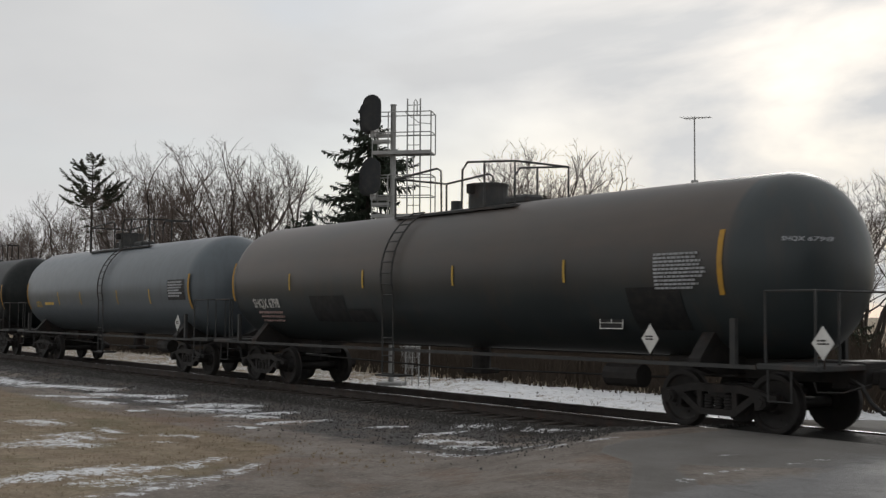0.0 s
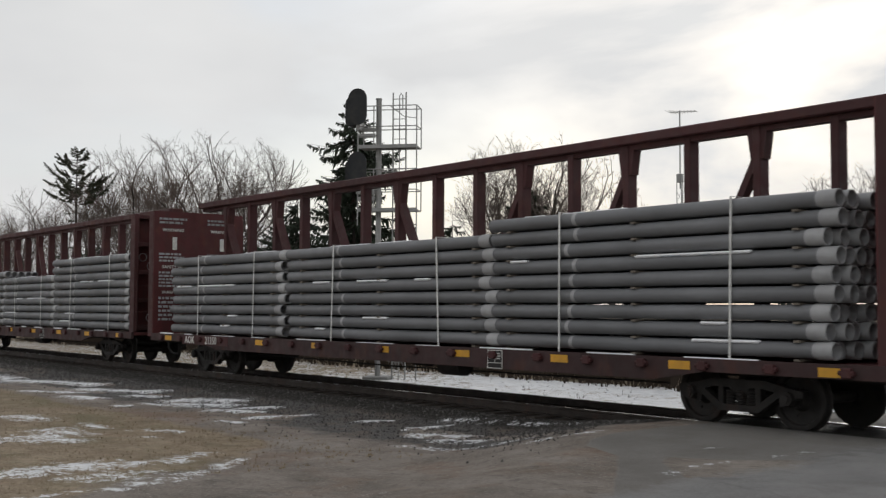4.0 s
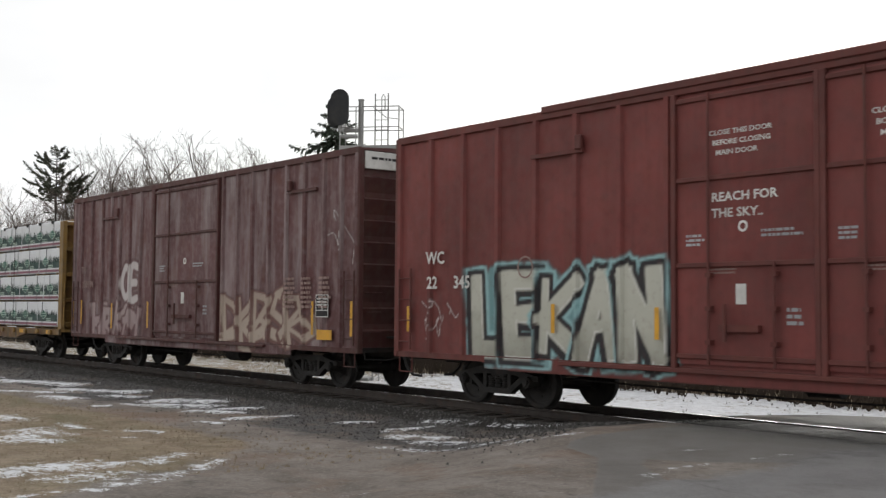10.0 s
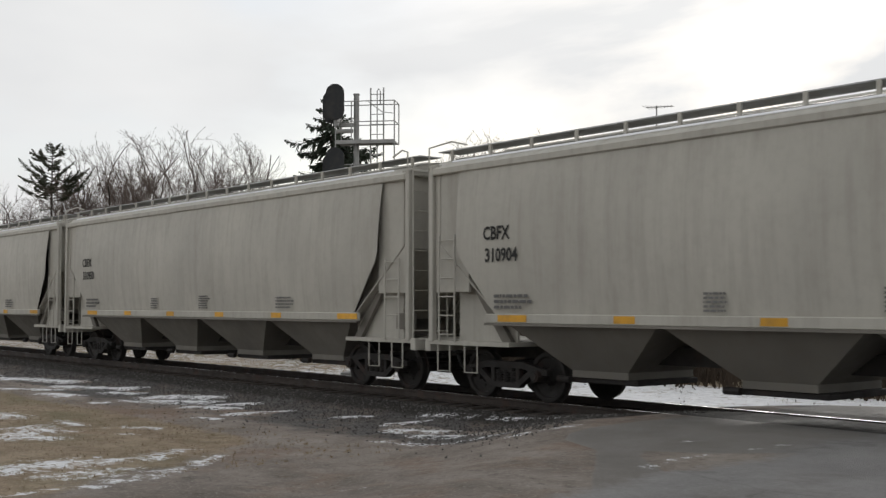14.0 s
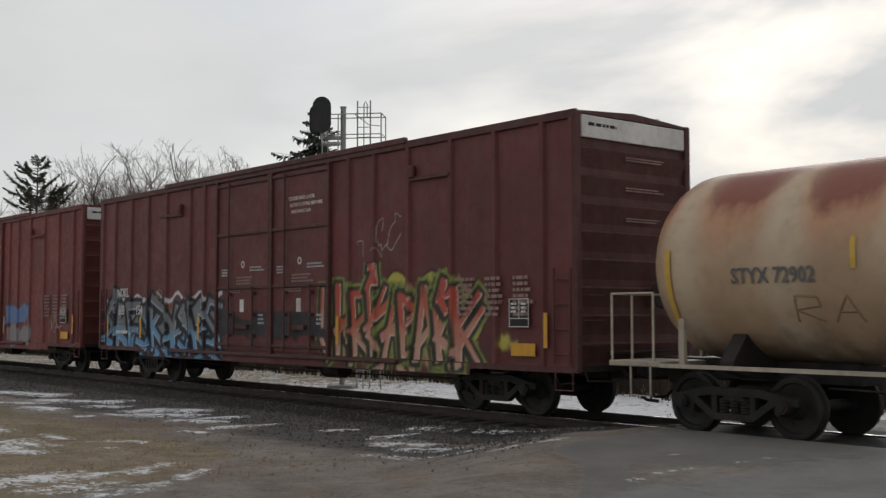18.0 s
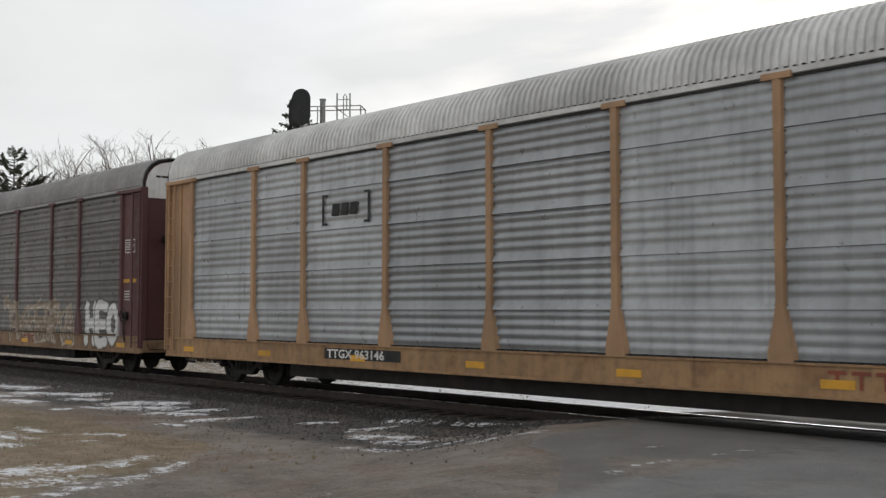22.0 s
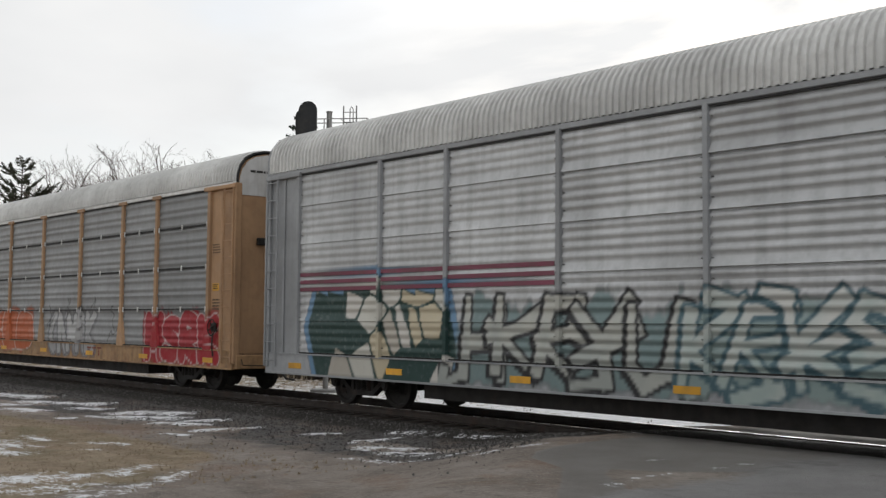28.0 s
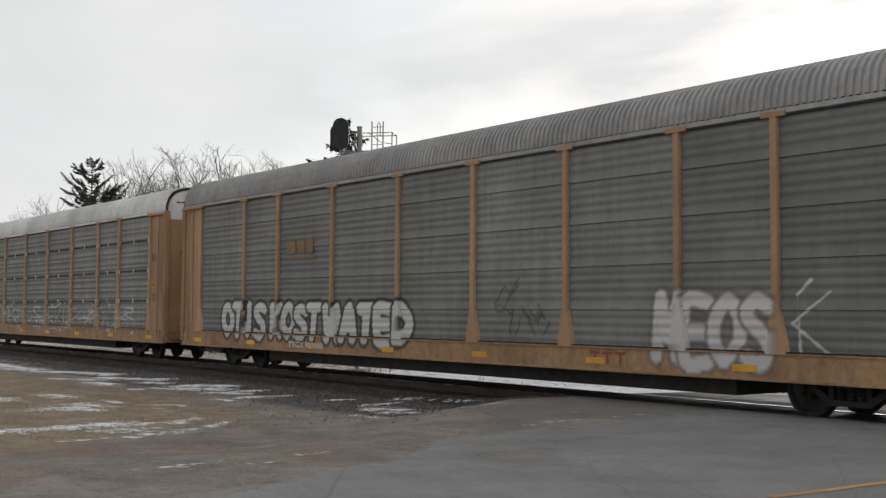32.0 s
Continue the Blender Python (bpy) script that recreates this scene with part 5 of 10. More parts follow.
def brake_rigging(car, half):
    g = Geo().box(-half * 0.96, half * 0.96, -0.32, 0.32, 0.72, 0.98)
    part("center_sill", g, IRON, car)
    part("brake_reservoir", Geo().cyl((1.2, -0.75, 0.62), (1.9, -0.75, 0.62), 0.2, 12), IRON, car, smooth=40)
    part("brake_reservoir", Geo().cyl((-1.6, 0.6, 0.62), (-1.0, 0.6, 0.62), 0.16, 12), IRON, car, smooth=40)
    g = Geo().tube([(-half * 0.6, -0.55, 0.56), (-1.0, -0.5, 0.5), (half * 0.6, -0.55, 0.56)], 0.018, 5)
    g.tube([(-half * 0.9, 0.45, 0.7), (0, 0.45, 0.66), (half * 0.9, 0.45, 0.7)], 0.02, 5)
    part("brake_rod", g, IRON, car)


# ---- boxcars ----
def zones(pieces):
    return [(p["at"][0], p["at"][1]) for p in pieces], [(p["at"][2] - 0.2, p["at"][3] + 0.2) for p in pieces]


def boxcar(name_label, x_mid, half, paint, dark, pieces=(), posts=None, door=(-2.6, 2.45), split=0.0, top=5.27, single=False, group="boxcars", white_end=True, header=(-5.5, 5.1)):
    car = thing("boxcar", name_label, "rail car", group)
    zx, zz = zones(pieces)
    y = -1.475
    # sides
    side = Geo().sheet(cuts(-half, half, 1.0, zx, 0.033), cuts(0.95, top - 0.14, 0.6, zz, 0.033), lambda u, w: (u, y, w)).mesh("side_wall", paint)
    part("side_wall", spray(side, pieces), None, car)
    part("side_wall", Geo().box(-half, half, 1.43, 1.475, 0.95, top - 0.14), dark, car)
    if posts is None:
        posts = [v for v in np.linspace(-half + 0.06, door[0] - 0.12, 8)] + [v for v in np.linspace(door[1] + 0.12, half - 0.06, 8)]
    for p in posts:
        g = Geo()
        prof = [(-0.075, 0.0), (-0.045, -0.058), (0.045, -0.058), (0.075, 0.0)]
        zs = cuts(0.95, top - 0.13, 1.2, zz if any(a - 0.4 < p < b + 0.4 for a, b in zx) else (), 0.04)
        g.sheet([0, 1, 2, 3], zs, lambda u, w: (p + prof[u][0], y + prof[u][1], w))
        me = g.mesh("side_post", paint)
        part("side_post", spray(me, pieces), None, car)
    for e in (-half, half - 0.1):
        part("side_post", Geo().box(e, e + 0.1, 1.475, 1.53, 0.95, top - 0.14), dark, car)
    # sills, eaves, roof
    sill = Geo().prism([(-half, 0.95), (half, 0.95), (half, 0.84), (half - 2.6, 0.84), (half - 3.4, 0.7), (-half + 3.4, 0.7), (-half + 2.6, 0.84), (-half, 0.84)], "y", -1.5, -1.44)
    me = Geo().sheet(cuts(-half + 2.7, half - 2.7, 1.0, zx, 0.033), [0.72, 0.77, 0.82, 0.87, 0.93], lambda u, w: (u, -1.504, w)).mesh("sill_face", paint)
    part("side_sill", sill, dark, car)
    part("sill_face", spray(me, pieces), None, car)
    part("side_sill", Geo().box(-half, half, 1.44, 1.5, 0.84, 0.95), dark, car)
    for s in (-1, 1):
        part("eave_rail", Geo().box(-half, half, s * 1.48 - 0.05, s * 1.48 + 0.05, top - 0.15, top, 0.012), dark, car)
    if header:
        part("door_header", Geo().box(header[0], header[1], -1.56, -1.46, top - 0.05, top + 0.075, 0.015), dark, car)
    roof = Geo().prism([(-1.48, top - 0.02), (0, top + 0.07), (1.48, top - 0.02), (1.48, top - 0.06), (-1.48, top - 0.06)], "x", -half, half)
    for k in range(int(half * 2 / 1.2)):
        a = -half + 0.6 + 1.2 * k
        roof.prism([(-1.46, top - 0.02), (0, top + 0.1), (1.46, top - 0.02)], "x", a - 0.04, a + 0.04)
    part("roof", roof, dark, car)
    part("floor", Geo().box(-half, half, -1.46, 1.46, 0.86, 0.96), IRON, car)
    # corrugated ends
    n_ribs, z0, z1 = 8, 0.98, top - 0.52
    pitch = (z1 - z0) / n_ribs
    zs, xs = [0.9], [0.0]
    for k in range(n_ribs):
        b = z0 + k * pitch
        zs += [b + 0.02, b + pitch * 0.35, b + pitch * 0.72, b + pitch * 0.8]
        xs += [0.0, 0.035, 0.085, 0.0]
    zs.append(top - 0.04)
    xs.append(0.0)
    for s in (-1, 1):
        g = Geo().sheet(list(range(len(zs))), [-1.46, -1.36, 1.36, 1.46], lambda i, w: (s * (half - 0.05 + (xs[int(i)] if abs(w) < 1.4 else 0)), w, zs[int(i)]))
        part("end_wall", g, dark, car, "ribbed steel end wall")
        for q in (-1, 1):
            part("corner_post", Geo().box(s * half - 0.09, s * half + 0.02, q * 1.45 - 0.07, q * 1.45 + 0.07, 0.84, top - 0.02, 0.015), dark, car)
        if white_end:
            part("end_placard", Geo().box(s * (half - 0.02) - 0.02, s * (half - 0.02) + 0.03, -1.36, 1.36, top - 0.46, top - 0.08, 0.01), WHITE_INK, car, "white excess-height band across the end")
        part("crossover_platform", Geo().box(s * half - (0.0 if s > 0 else 0.34), s * half + (0.34 if s > 0 else 0.0), -0.75, 0.75, 1.16, 1.2), IRON, car)
        for k in range(3):
            g = Geo().tube([(s * (half + 0.03), -1.35, 1.3 + 0.42 * k), (s * (half + 0.1), -1.33, 1.3 + 0.42 * k), (s * (half + 0.1), -0.95, 1.3 + 0.42 * k), (s * (half + 0.03), -0.93, 1.3 + 0.42 * k)], 0.012, 5)
            part("grab_iron", g, dark, car)
        # ladder on the near side corner, sill step
        lx = s * (half - 0.3)
        ladder(car, lx - 0.19, lx + 0.19, 1.0, 2.6, -1.545, dark, 0.42)
        g = Geo().tube([(lx - 0.2, -1.5, 0.86), (lx - 0.2, -1.5, 0.55), (lx + 0.2, -1.5, 0.55), (lx + 0.2, -1.5, 0.86)], 0.016, 5)
        part("sill_step", g, dark, car)
    g = Geo().cyl((half + 0.06, 0.55, 2.2), (half + 0.12, 0.55, 2.2), 0.03, 6)
    g.lathe([(half + 0.11, 0.26), (half + 0.125, 0.28), (half + 0.14, 0.26)], "x", (0.55, 2.2), 18)
    part("brake_wheel", g, IRON, car)
    if white_end:
        bars(car, -1.2, top - 0.2, 1.0, 0.1, 1, BLACK_INK, half + 0.012, 5, True)
        for k in range(3):
            bars(car, -0.3, top - 0.72 - k * 0.53, 1.1, 0.09, 2, PALE_INK, half + 0.05, 7 + k, True)
    # plug doors
    spans = [(door[0], split), (split, door[1])] if not single else [door]
    for i, (a, b) in enumerate(spans):
        me = Geo().sheet(cuts(a + 0.06, b - 0.06, 0.5, zx, 0.033), cuts(1.0, top - 0.2, 0.5, zz, 0.03), lambda u, w: (u, -1.512, w)).mesh("door", paint)
        leaf = part("door", spray(me, pieces), None, car, "riveted steel plug door")
        part("door_frame", Geo().box(a, a + 0.09, -1.575, -1.46, 0.92, top - 0.14, 0.012), dark, leaf)
        part("door_frame", Geo().box(b - 0.09, b, -1.575, -1.46, 0.92, top - 0.14, 0.012), dark, leaf)
        for zz_ in (1.08, 2.45, 3.75, top - 0.3):
            part("door_rail", Geo().box(a + 0.09, b - 0.09, -1.555, -1.5, zz_, zz_ + 0.075, 0.01), dark, leaf)
        for q in (0.28, 0.72):
            xx = a + (b - a) * q
            g = Geo().cyl((xx, -1.59, 1.0), (xx, -1.59, top - 0.2 if q < 0.5 else 2.5), 0.022, 6)
            for zc in (1.3, 1.8, 2.3):
                g.box(xx - 0.05, xx + 0.05, -1.61, -1.51, zc, zc + 0.07)
            part("lock_rod", g, dark, leaf)
        part("door_handle", Geo().cyl((a + 0.4 * (b - a), -1.62, 1.35), (a + 0.4 * (b - a), -1.62, 1.9), 0.03, 6).box(a + 0.35 * (b - a), a + 0.62 * (b - a), -1.6, -1.52, 1.5, 1.6), dark, leaf)
        part("route_card", Geo().box(a + 0.45 * (b - a), a + 0.45 * (b - a) + 0.18, -1.518, -1.513, 1.9, 2.2), WHITE_INK, leaf)
        ring = Geo().lathe([(-1.519, 0.05), (-1.515, 0.05), (-1.515, 0.085), (-1.519, 0.085), (-1.519, 0.05)], "y", (a + 0.5 * (b - a), 3.04), 14, False)
        part("round_mark", ring, WHITE_INK, leaf)
        bars(leaf, a + 0.1 * (b - a), 2.95, 0.36, 0.2, 3, GREY_INK, -1.514, 31 + i)
        bars(leaf, a + 0.62 * (b - a), 2.98, 0.7, 0.14, 2, GREY_INK, -1.514, 33 + i)
        bars(leaf, a + 0.78 * (b - a), 1.85, 0.28, 0.28, 3, GREY_INK, -1.514, 35 + i)
        bars(leaf, a + 0.25 * (b - a), 1.28 + 1.15, 0.7, 0.1, 2, PALE_INK, -1.514, 11 + i)
    part("door_track", Geo().box(door[0] - 2.4, door[1] + 2.4, -1.6, -1.47, 0.86, 0.93, 0.01), dark, car)
    # short stops above the open position of the doors
    for s, e in ((-5.75, -4.5), (5.25, 6.45)):
        part("door_stop", Geo().box(s, e, -1.56, -1.5, 4.45, 4.52).box(s + (1.1 if s < 0 else 0), s + (1.25 if s < 0 else 0.15), -1.6, -1.5, 4.5, 4.75, 0.02), dark, car)
    running_gear(car, half, half - 2.55)
    brake_rigging(car, half)
    moving.append((car, x_mid))
    return car


def boxcar_data(car, half, seed, y=-1.54):
    """The usual stencilled figures, reflectors and panel towards the end of a side."""
    for k, dx in enumerate((0.0, 0.75, 1.5)):
        bars(car, half - 3.0 + dx, 2.5, 0.5, 0.75, 7, PALE_INK, y, seed + k)
    stencil_panel(car, half - 1.6, 1.6, 0.5, 0.5, y, seed)
    part("lube_plate", Geo().box(half - 1.55, half - 0.95, y - 0.004, y, 1.1, 1.32), YELLOW, car)


RED = painted_steel("boxcar_red", (0.165, 0.041, 0.036), 0.6, 0, 0.35, 0.3, 0.12, dirt=(0.05, 0.022, 0.018), spray=True)
RED_TRIM = painted_steel("boxcar_red_trim", (0.12, 0.034, 0.028), 0.62, 0, 0.4, 0.2, 0.15, dirt=(0.035, 0.02, 0.018))
MAROON = painted_steel("boxcar_dark_red", (0.122, 0.034, 0.033), 0.6, 0, 0.4, 0.35, 0.15, dirt=(0.04, 0.022, 0.02), spray=True)
MAROON_TRIM = painted_steel("boxcar_dark_trim", (0.075, 0.025, 0.023), 0.62, 0, 0.4, 0.3, 0.15)
# the pale streaks are chalking and shiny reflections, both painted as colour
CHALK_SHEEN = painted_steel("chalk_sheen_dark_red", (0.1, 0.04, 0.04), 0.6, 0, 0.3, 0.95, 0.2, dirt=(0.3, 0.25, 0.25), spray=True, run=1.7)


def build_boxcars():
    white, black = (0.62, 0.62, 0.6), (0.02, 0.02, 0.022)
    # wine-red car with the large white logo and a long sprayed band
    mustard, sage, slate, chalk = (0.33, 0.245, 0.14), (0.3, 0.33, 0.2), (0.17, 0.22, 0.27), (0.42, 0.42, 0.4)
    p = [dict(at=(-8.3, -2.5, 0.75, 1.3), letters=1, cloud=(0.24, 0.24, 0.22), fat=0.01, seed=14), dict(at=(-9.2, -8.3, 0.85, 2.1), letters=1, fat=0.02, cloud=(0.42, 0.34, 0.24), seed=13, balls=((-8.75, 2.0, 0.3, (0.4, 0.32, 0.23)),)),
         dict(at=(-7.5, -2.5, 0.85, 2.85), word="EINK", round=True, fills=[slate, mustard, (0.2, 0.16, 0.11), sage], fat=0.3, seed=3), dict(at=(-6.9, -2.9, 0.9, 2.7), word="LNNX", fills=[(0.14, 0.15, 0.15), (0.24, 0.28, 0.3), chalk], fat=0.15, seed=16), dict(at=(-7.4, -2.6, 1.0, 2.5), word="SUNK", fills=[(0.05, 0.05, 0.05)], fat=0.04, seed=18),
         dict(at=(2.7, 7.2, 0.75, 1.25), letters=1, cloud=(0.05, 0.05, 0.048), fat=0.01, seed=21),
         dict(at=(2.7, 7.3, 0.8, 2.9), letters=1, fat=0.01, cloud=(0.16, 0.15, 0.13), streaky=True, seed=22, balls=((3.1, 2.35, 0.42, sage), (3.95, 2.4, 0.48, mustard), (4.75, 2.4, 0.45, sage), (5.5, 2.5, 0.52, slate), (3.2, 1.5, 0.4, mustard), (6.75, 1.5, 0.42, (0.38, 0.25, 0.15)), (3.55, 2.05, 0.4, (0.28, 0.3, 0.33)))),
         dict(at=(2.9, 5.9, 0.75, 2.3), word="AVVA", fills=[(0.07, 0.07, 0.065), (0.1, 0.11, 0.1), sage], fat=0.34, seed=8), dict(at=(3.6, 6.3, 0.75, 1.9), word="NVV", fills=[chalk, (0.36, 0.37, 0.3)], fat=0.13, seed=9),
         dict(at=(5.5, 7.2, 0.7, 2.8), word="Y", round=True, fills=[(0.3, 0.31, 0.22), (0.4, 0.41, 0.36), chalk], fat=0.24, seed=10), dict(at=(6.6, 7.6, 0.7, 1.4), letters=1, cloud=(0.05, 0.05, 0.048), fat=0.01, seed=23),
         dict(at=(-1.85, -1.05, 2.75, 3.5), word="G", round=True, fills=[(0.2, 0.2, 0.21)], outline=(0.5, 0.5, 0.5), edge=0.02, fat=0.2, seed=31), dict(at=(-0.45, 0.35, 2.7, 3.55), word="T", fills=[(0.2, 0.19, 0.2)], outline=(0.5, 0.5, 0.5), edge=0.02, fat=0.2, seed=32), dict(at=(0.95, 1.8, 2.65, 3.5), word="L", fills=[(0.2, 0.22, 0.24)], outline=(0.5, 0.5, 0.5), edge=0.02, fat=0.2, seed=33),
         dict(at=(2.5, 3.5, 3.9, 4.3), tag=6, letters=1, fat=0.01, ink=(0.3, 0.22, 0.2), seed=12), dict(at=(2.9, 3.6, 2.9, 3.5), tag=4, letters=1, fat=0.01, ink=(0.45, 0.38, 0.36), seed=34), dict(at=(-2.3, 2.2, 1.3, 2.4), tag=7, letters=1, fat=0.01, seed=4, ink=(0.4, 0.34, 0.32))]
    car = boxcar("wine-red double-door boxcar with pale sprayed letters along its side", -146.4, 9.7, MAROON, MAROON_TRIM, p)
    logo = Geo().tube([(8.05, -1.555, 4.62), (7.35, -1.555, 4.55), (7.18, -1.555, 4.4), (7.18, -1.555, 3.9), (7.3, -1.555, 3.78), (7.75, -1.555, 3.78), (7.92, -1.555, 3.9), (7.95, -1.555, 4.5), (8.15, -1.555, 4.62), (8.5, -1.555, 3.82), (8.72, -1.555, 3.9), (8.74, -1.555, 4.7)], 0.085, 4)
    part("painted_emblem", logo, WHITE_INK, car, "white looped emblem")
    bars(car, 7.05, 3.45, 1.85, 0.17, 1, WHITE_INK, -1.54, 9, fill=0.9)
    lettering(car, "793 446", -8.75, 2.5, 0.24, GREY_INK, wide=1.1)
    lettering(car, "DW   C", -8.75, 3.05, 0.24, GREY_INK)
    for k, (bx, bz) in enumerate(((-2.0, 4.55), (1.1, 4.35))):
        bars(car, bx, bz, 0.95, 0.5, 6, WHITE_INK, -1.518, 20 + k)
    boxcar_data(car, 9.7, 31)
    # bright red set
    specs = [(-167.05, 9.65, "22 380", [dict(at=(-7.8, -2.75, 0.85, 2.25), letters=6, fills=[(0.12, 0.2, 0.16), (0.3, 0.36, 0.28), (0.42, 0.4, 0.3)], outline=(0.015, 0.03, 0.028), edge=0.085, cloud=(0.13, 0.18, 0.155), fat=0.17, seed=22),
                                         dict(at=(2.5, 7.4, 0.75, 1.75), letters=1, fat=0.01, cloud=(0.2, 0.2, 0.2), seed=6), dict(at=(3.6, 5.2, 0.8, 2.2), letters=3, fills=[(0.02, 0.02, 0.022)], outline=(0.25, 0.25, 0.25), fat=0.22, seed=7),
                                         dict(at=(5.3, 6.7, 0.8, 2.1), letters=2, fills=[(0.45, 0.46, 0.47)], outline=(0.1, 0.1, 0.1), fat=0.2, seed=17), dict(at=(-9.6, -8.2, 2.3, 3.4), tag=4, letters=1, fat=0.02, ink=(0.45, 0.36, 0.33), seed=2)]),
             (-187.78, 9.72, "22 354", [dict(at=(-7.3, -3.0, 0.85, 2.05), letters=5, fills=[(0.16, 0.24, 0.33), (0.12, 0.26, 0.14), (0.2, 0.3, 0.22)], outline=(0.06, 0.11, 0.1), cloud=(0.2, 0.3, 0.26), cloud2=(0.2, 0.3, 0.42), fat=0.19, seed=14, rim=(0.33, 0.16, 0.13)),
                                        dict(at=(2.3, 6.9, 0.8, 2.15), letters=5, fills=[(0.22, 0.34, 0.42), (0.25, 0.36, 0.34)], outline=(0.1, 0.17, 0.17), cloud=(0.22, 0.31, 0.31), cloud2=(0.24, 0.33, 0.42), fat=0.2, seed=15)]),
             (-208.48, 9.72, "22 345", [dict(at=(-7.4, -2.8, 0.9, 2.5), word="LEKAN", cloud=(0.14, 0.27, 0.28), halo=(0.27, 0.45, 0.46), fills=[(0.3, 0.3, 0.25), (0.46, 0.46, 0.39), (0.5, 0.5, 0.43)], outline=black, fat=0.23, seed=26, edge=0.07, shine=(0.6, 0.6, 0.56)),
                                        dict(at=(-9.0, -8.0, 1.3, 2.3), tag=4, letters=1, fat=0.01, ink=(0.5, 0.42, 0.4), seed=9)])]
    for k, (mid, half, num, p) in enumerate(specs):
        car = boxcar("brick-red double-door boxcar with sprayed letters low on its side", mid, half, RED, RED_TRIM, p)
        lettering(car, "WC", -8.75, 2.68, 0.23, WHITE_INK)
        lettering(car, num.split()[0], -8.72, 2.2, 0.23, WHITE_INK)
        lettering(car, num.split()[1], -7.9, 2.2, 0.23, WHITE_INK)
        bars(car, 6.25, 2.97, 1.65, 0.17, 1, WHITE_INK, -1.54, 3 + k, fill=0.9)
        for bx, words in ((-1.9, ("CLOSE THIS DOOR", "BEFORE CLOSING", "MAIN DOOR")), (0.75, ("CLOSE AND LOCK", "BOTH DOORS BEFORE", "MOVING CAR"))):
            for i, wd in enumerate(words):
                lettering(car, wd, bx + 0.06 * i, 4.42 - 0.15 * i, 0.074, WHITE_INK, -1.518, 1.22)
        ring = Geo().lathe([(-1.542, 0.17), (-1.538, 0.17), (-1.538, 0.2), (-1.542, 0.2), (-1.542, 0.17)], "y", (-5.9, 2.55), 20, False)
        part("round_stencil", ring, PALE_INK, car)
        if k == 2:
            for i, wd in enumerate(("REACH FOR", "THE SKY..")):
                lettering(car, wd, -1.86, 3.43 - 0.24 * i, 0.13, WHITE_INK, -1.518, 1.15)
        boxcar_data(car, half, 40 + 5 * k)
        reflectors(car, [(-9.3, 1.35), (-5.2, 1.4), (-2.9, 1.35), (3.1, 1.3), (7.0, 1.3)], -1.538)
    # weathered single-door car
    p = [dict(at=(-6.4, -3.2, 0.85, 1.85), letters=4, fills=[(0.28, 0.2, 0.2), (0.33, 0.26, 0.25)], outline=(0.12, 0.06, 0.06), fat=0.22, seed=33), dict(at=(-4.35, -3.15, 1.9, 3.05), word="CE", round=True, fills=[(0.5, 0.46, 0.45)], outline=(0.12, 0.06, 0.06), fat=0.24, seed=34),
         dict(at=(2.2, 5.9, 0.85, 2.2), letters=5, fills=[(0.4, 0.33, 0.27), (0.34, 0.27, 0.22)], outline=(0.14, 0.07, 0.06), fat=0.19, seed=35), dict(at=(6.6, 7.6, 3.2, 3.8), tag=4, letters=1, fat=0.01, ink=(0.5, 0.46, 0.45), seed=36)]
    car = boxcar("weathered dark-red boxcar with pale streaks of chalk and painted sheen", -227.7, 8.1, CHALK_SHEEN, MAROON_TRIM, p, door=(-2.05, 1.85), single=True, header=None,
                 posts=[-8.02, -7.45, -6.65, -5.8, -5.12, -4.45, -3.75, -3.0, -2.2, 2.0, 2.75, 3.5, 4.3, 5.1, 5.9, 6.7, 7.4, 8.02])
    lettering(car, "TR", -7.35, 2.85, 0.2, PALE_INK)
    lettering(car, "1501 96", -7.3, 2.4, 0.2, PALE_INK)
    boxcar_data(car, 8.1, 61)
    reflectors(car, [(-8.0, 1.25), (-7.3, 1.25), (-4.9, 1.15), (-2.35, 1.2), (6.35, 1.2), (7.9, 1.2)], -1.538, h=0.75)
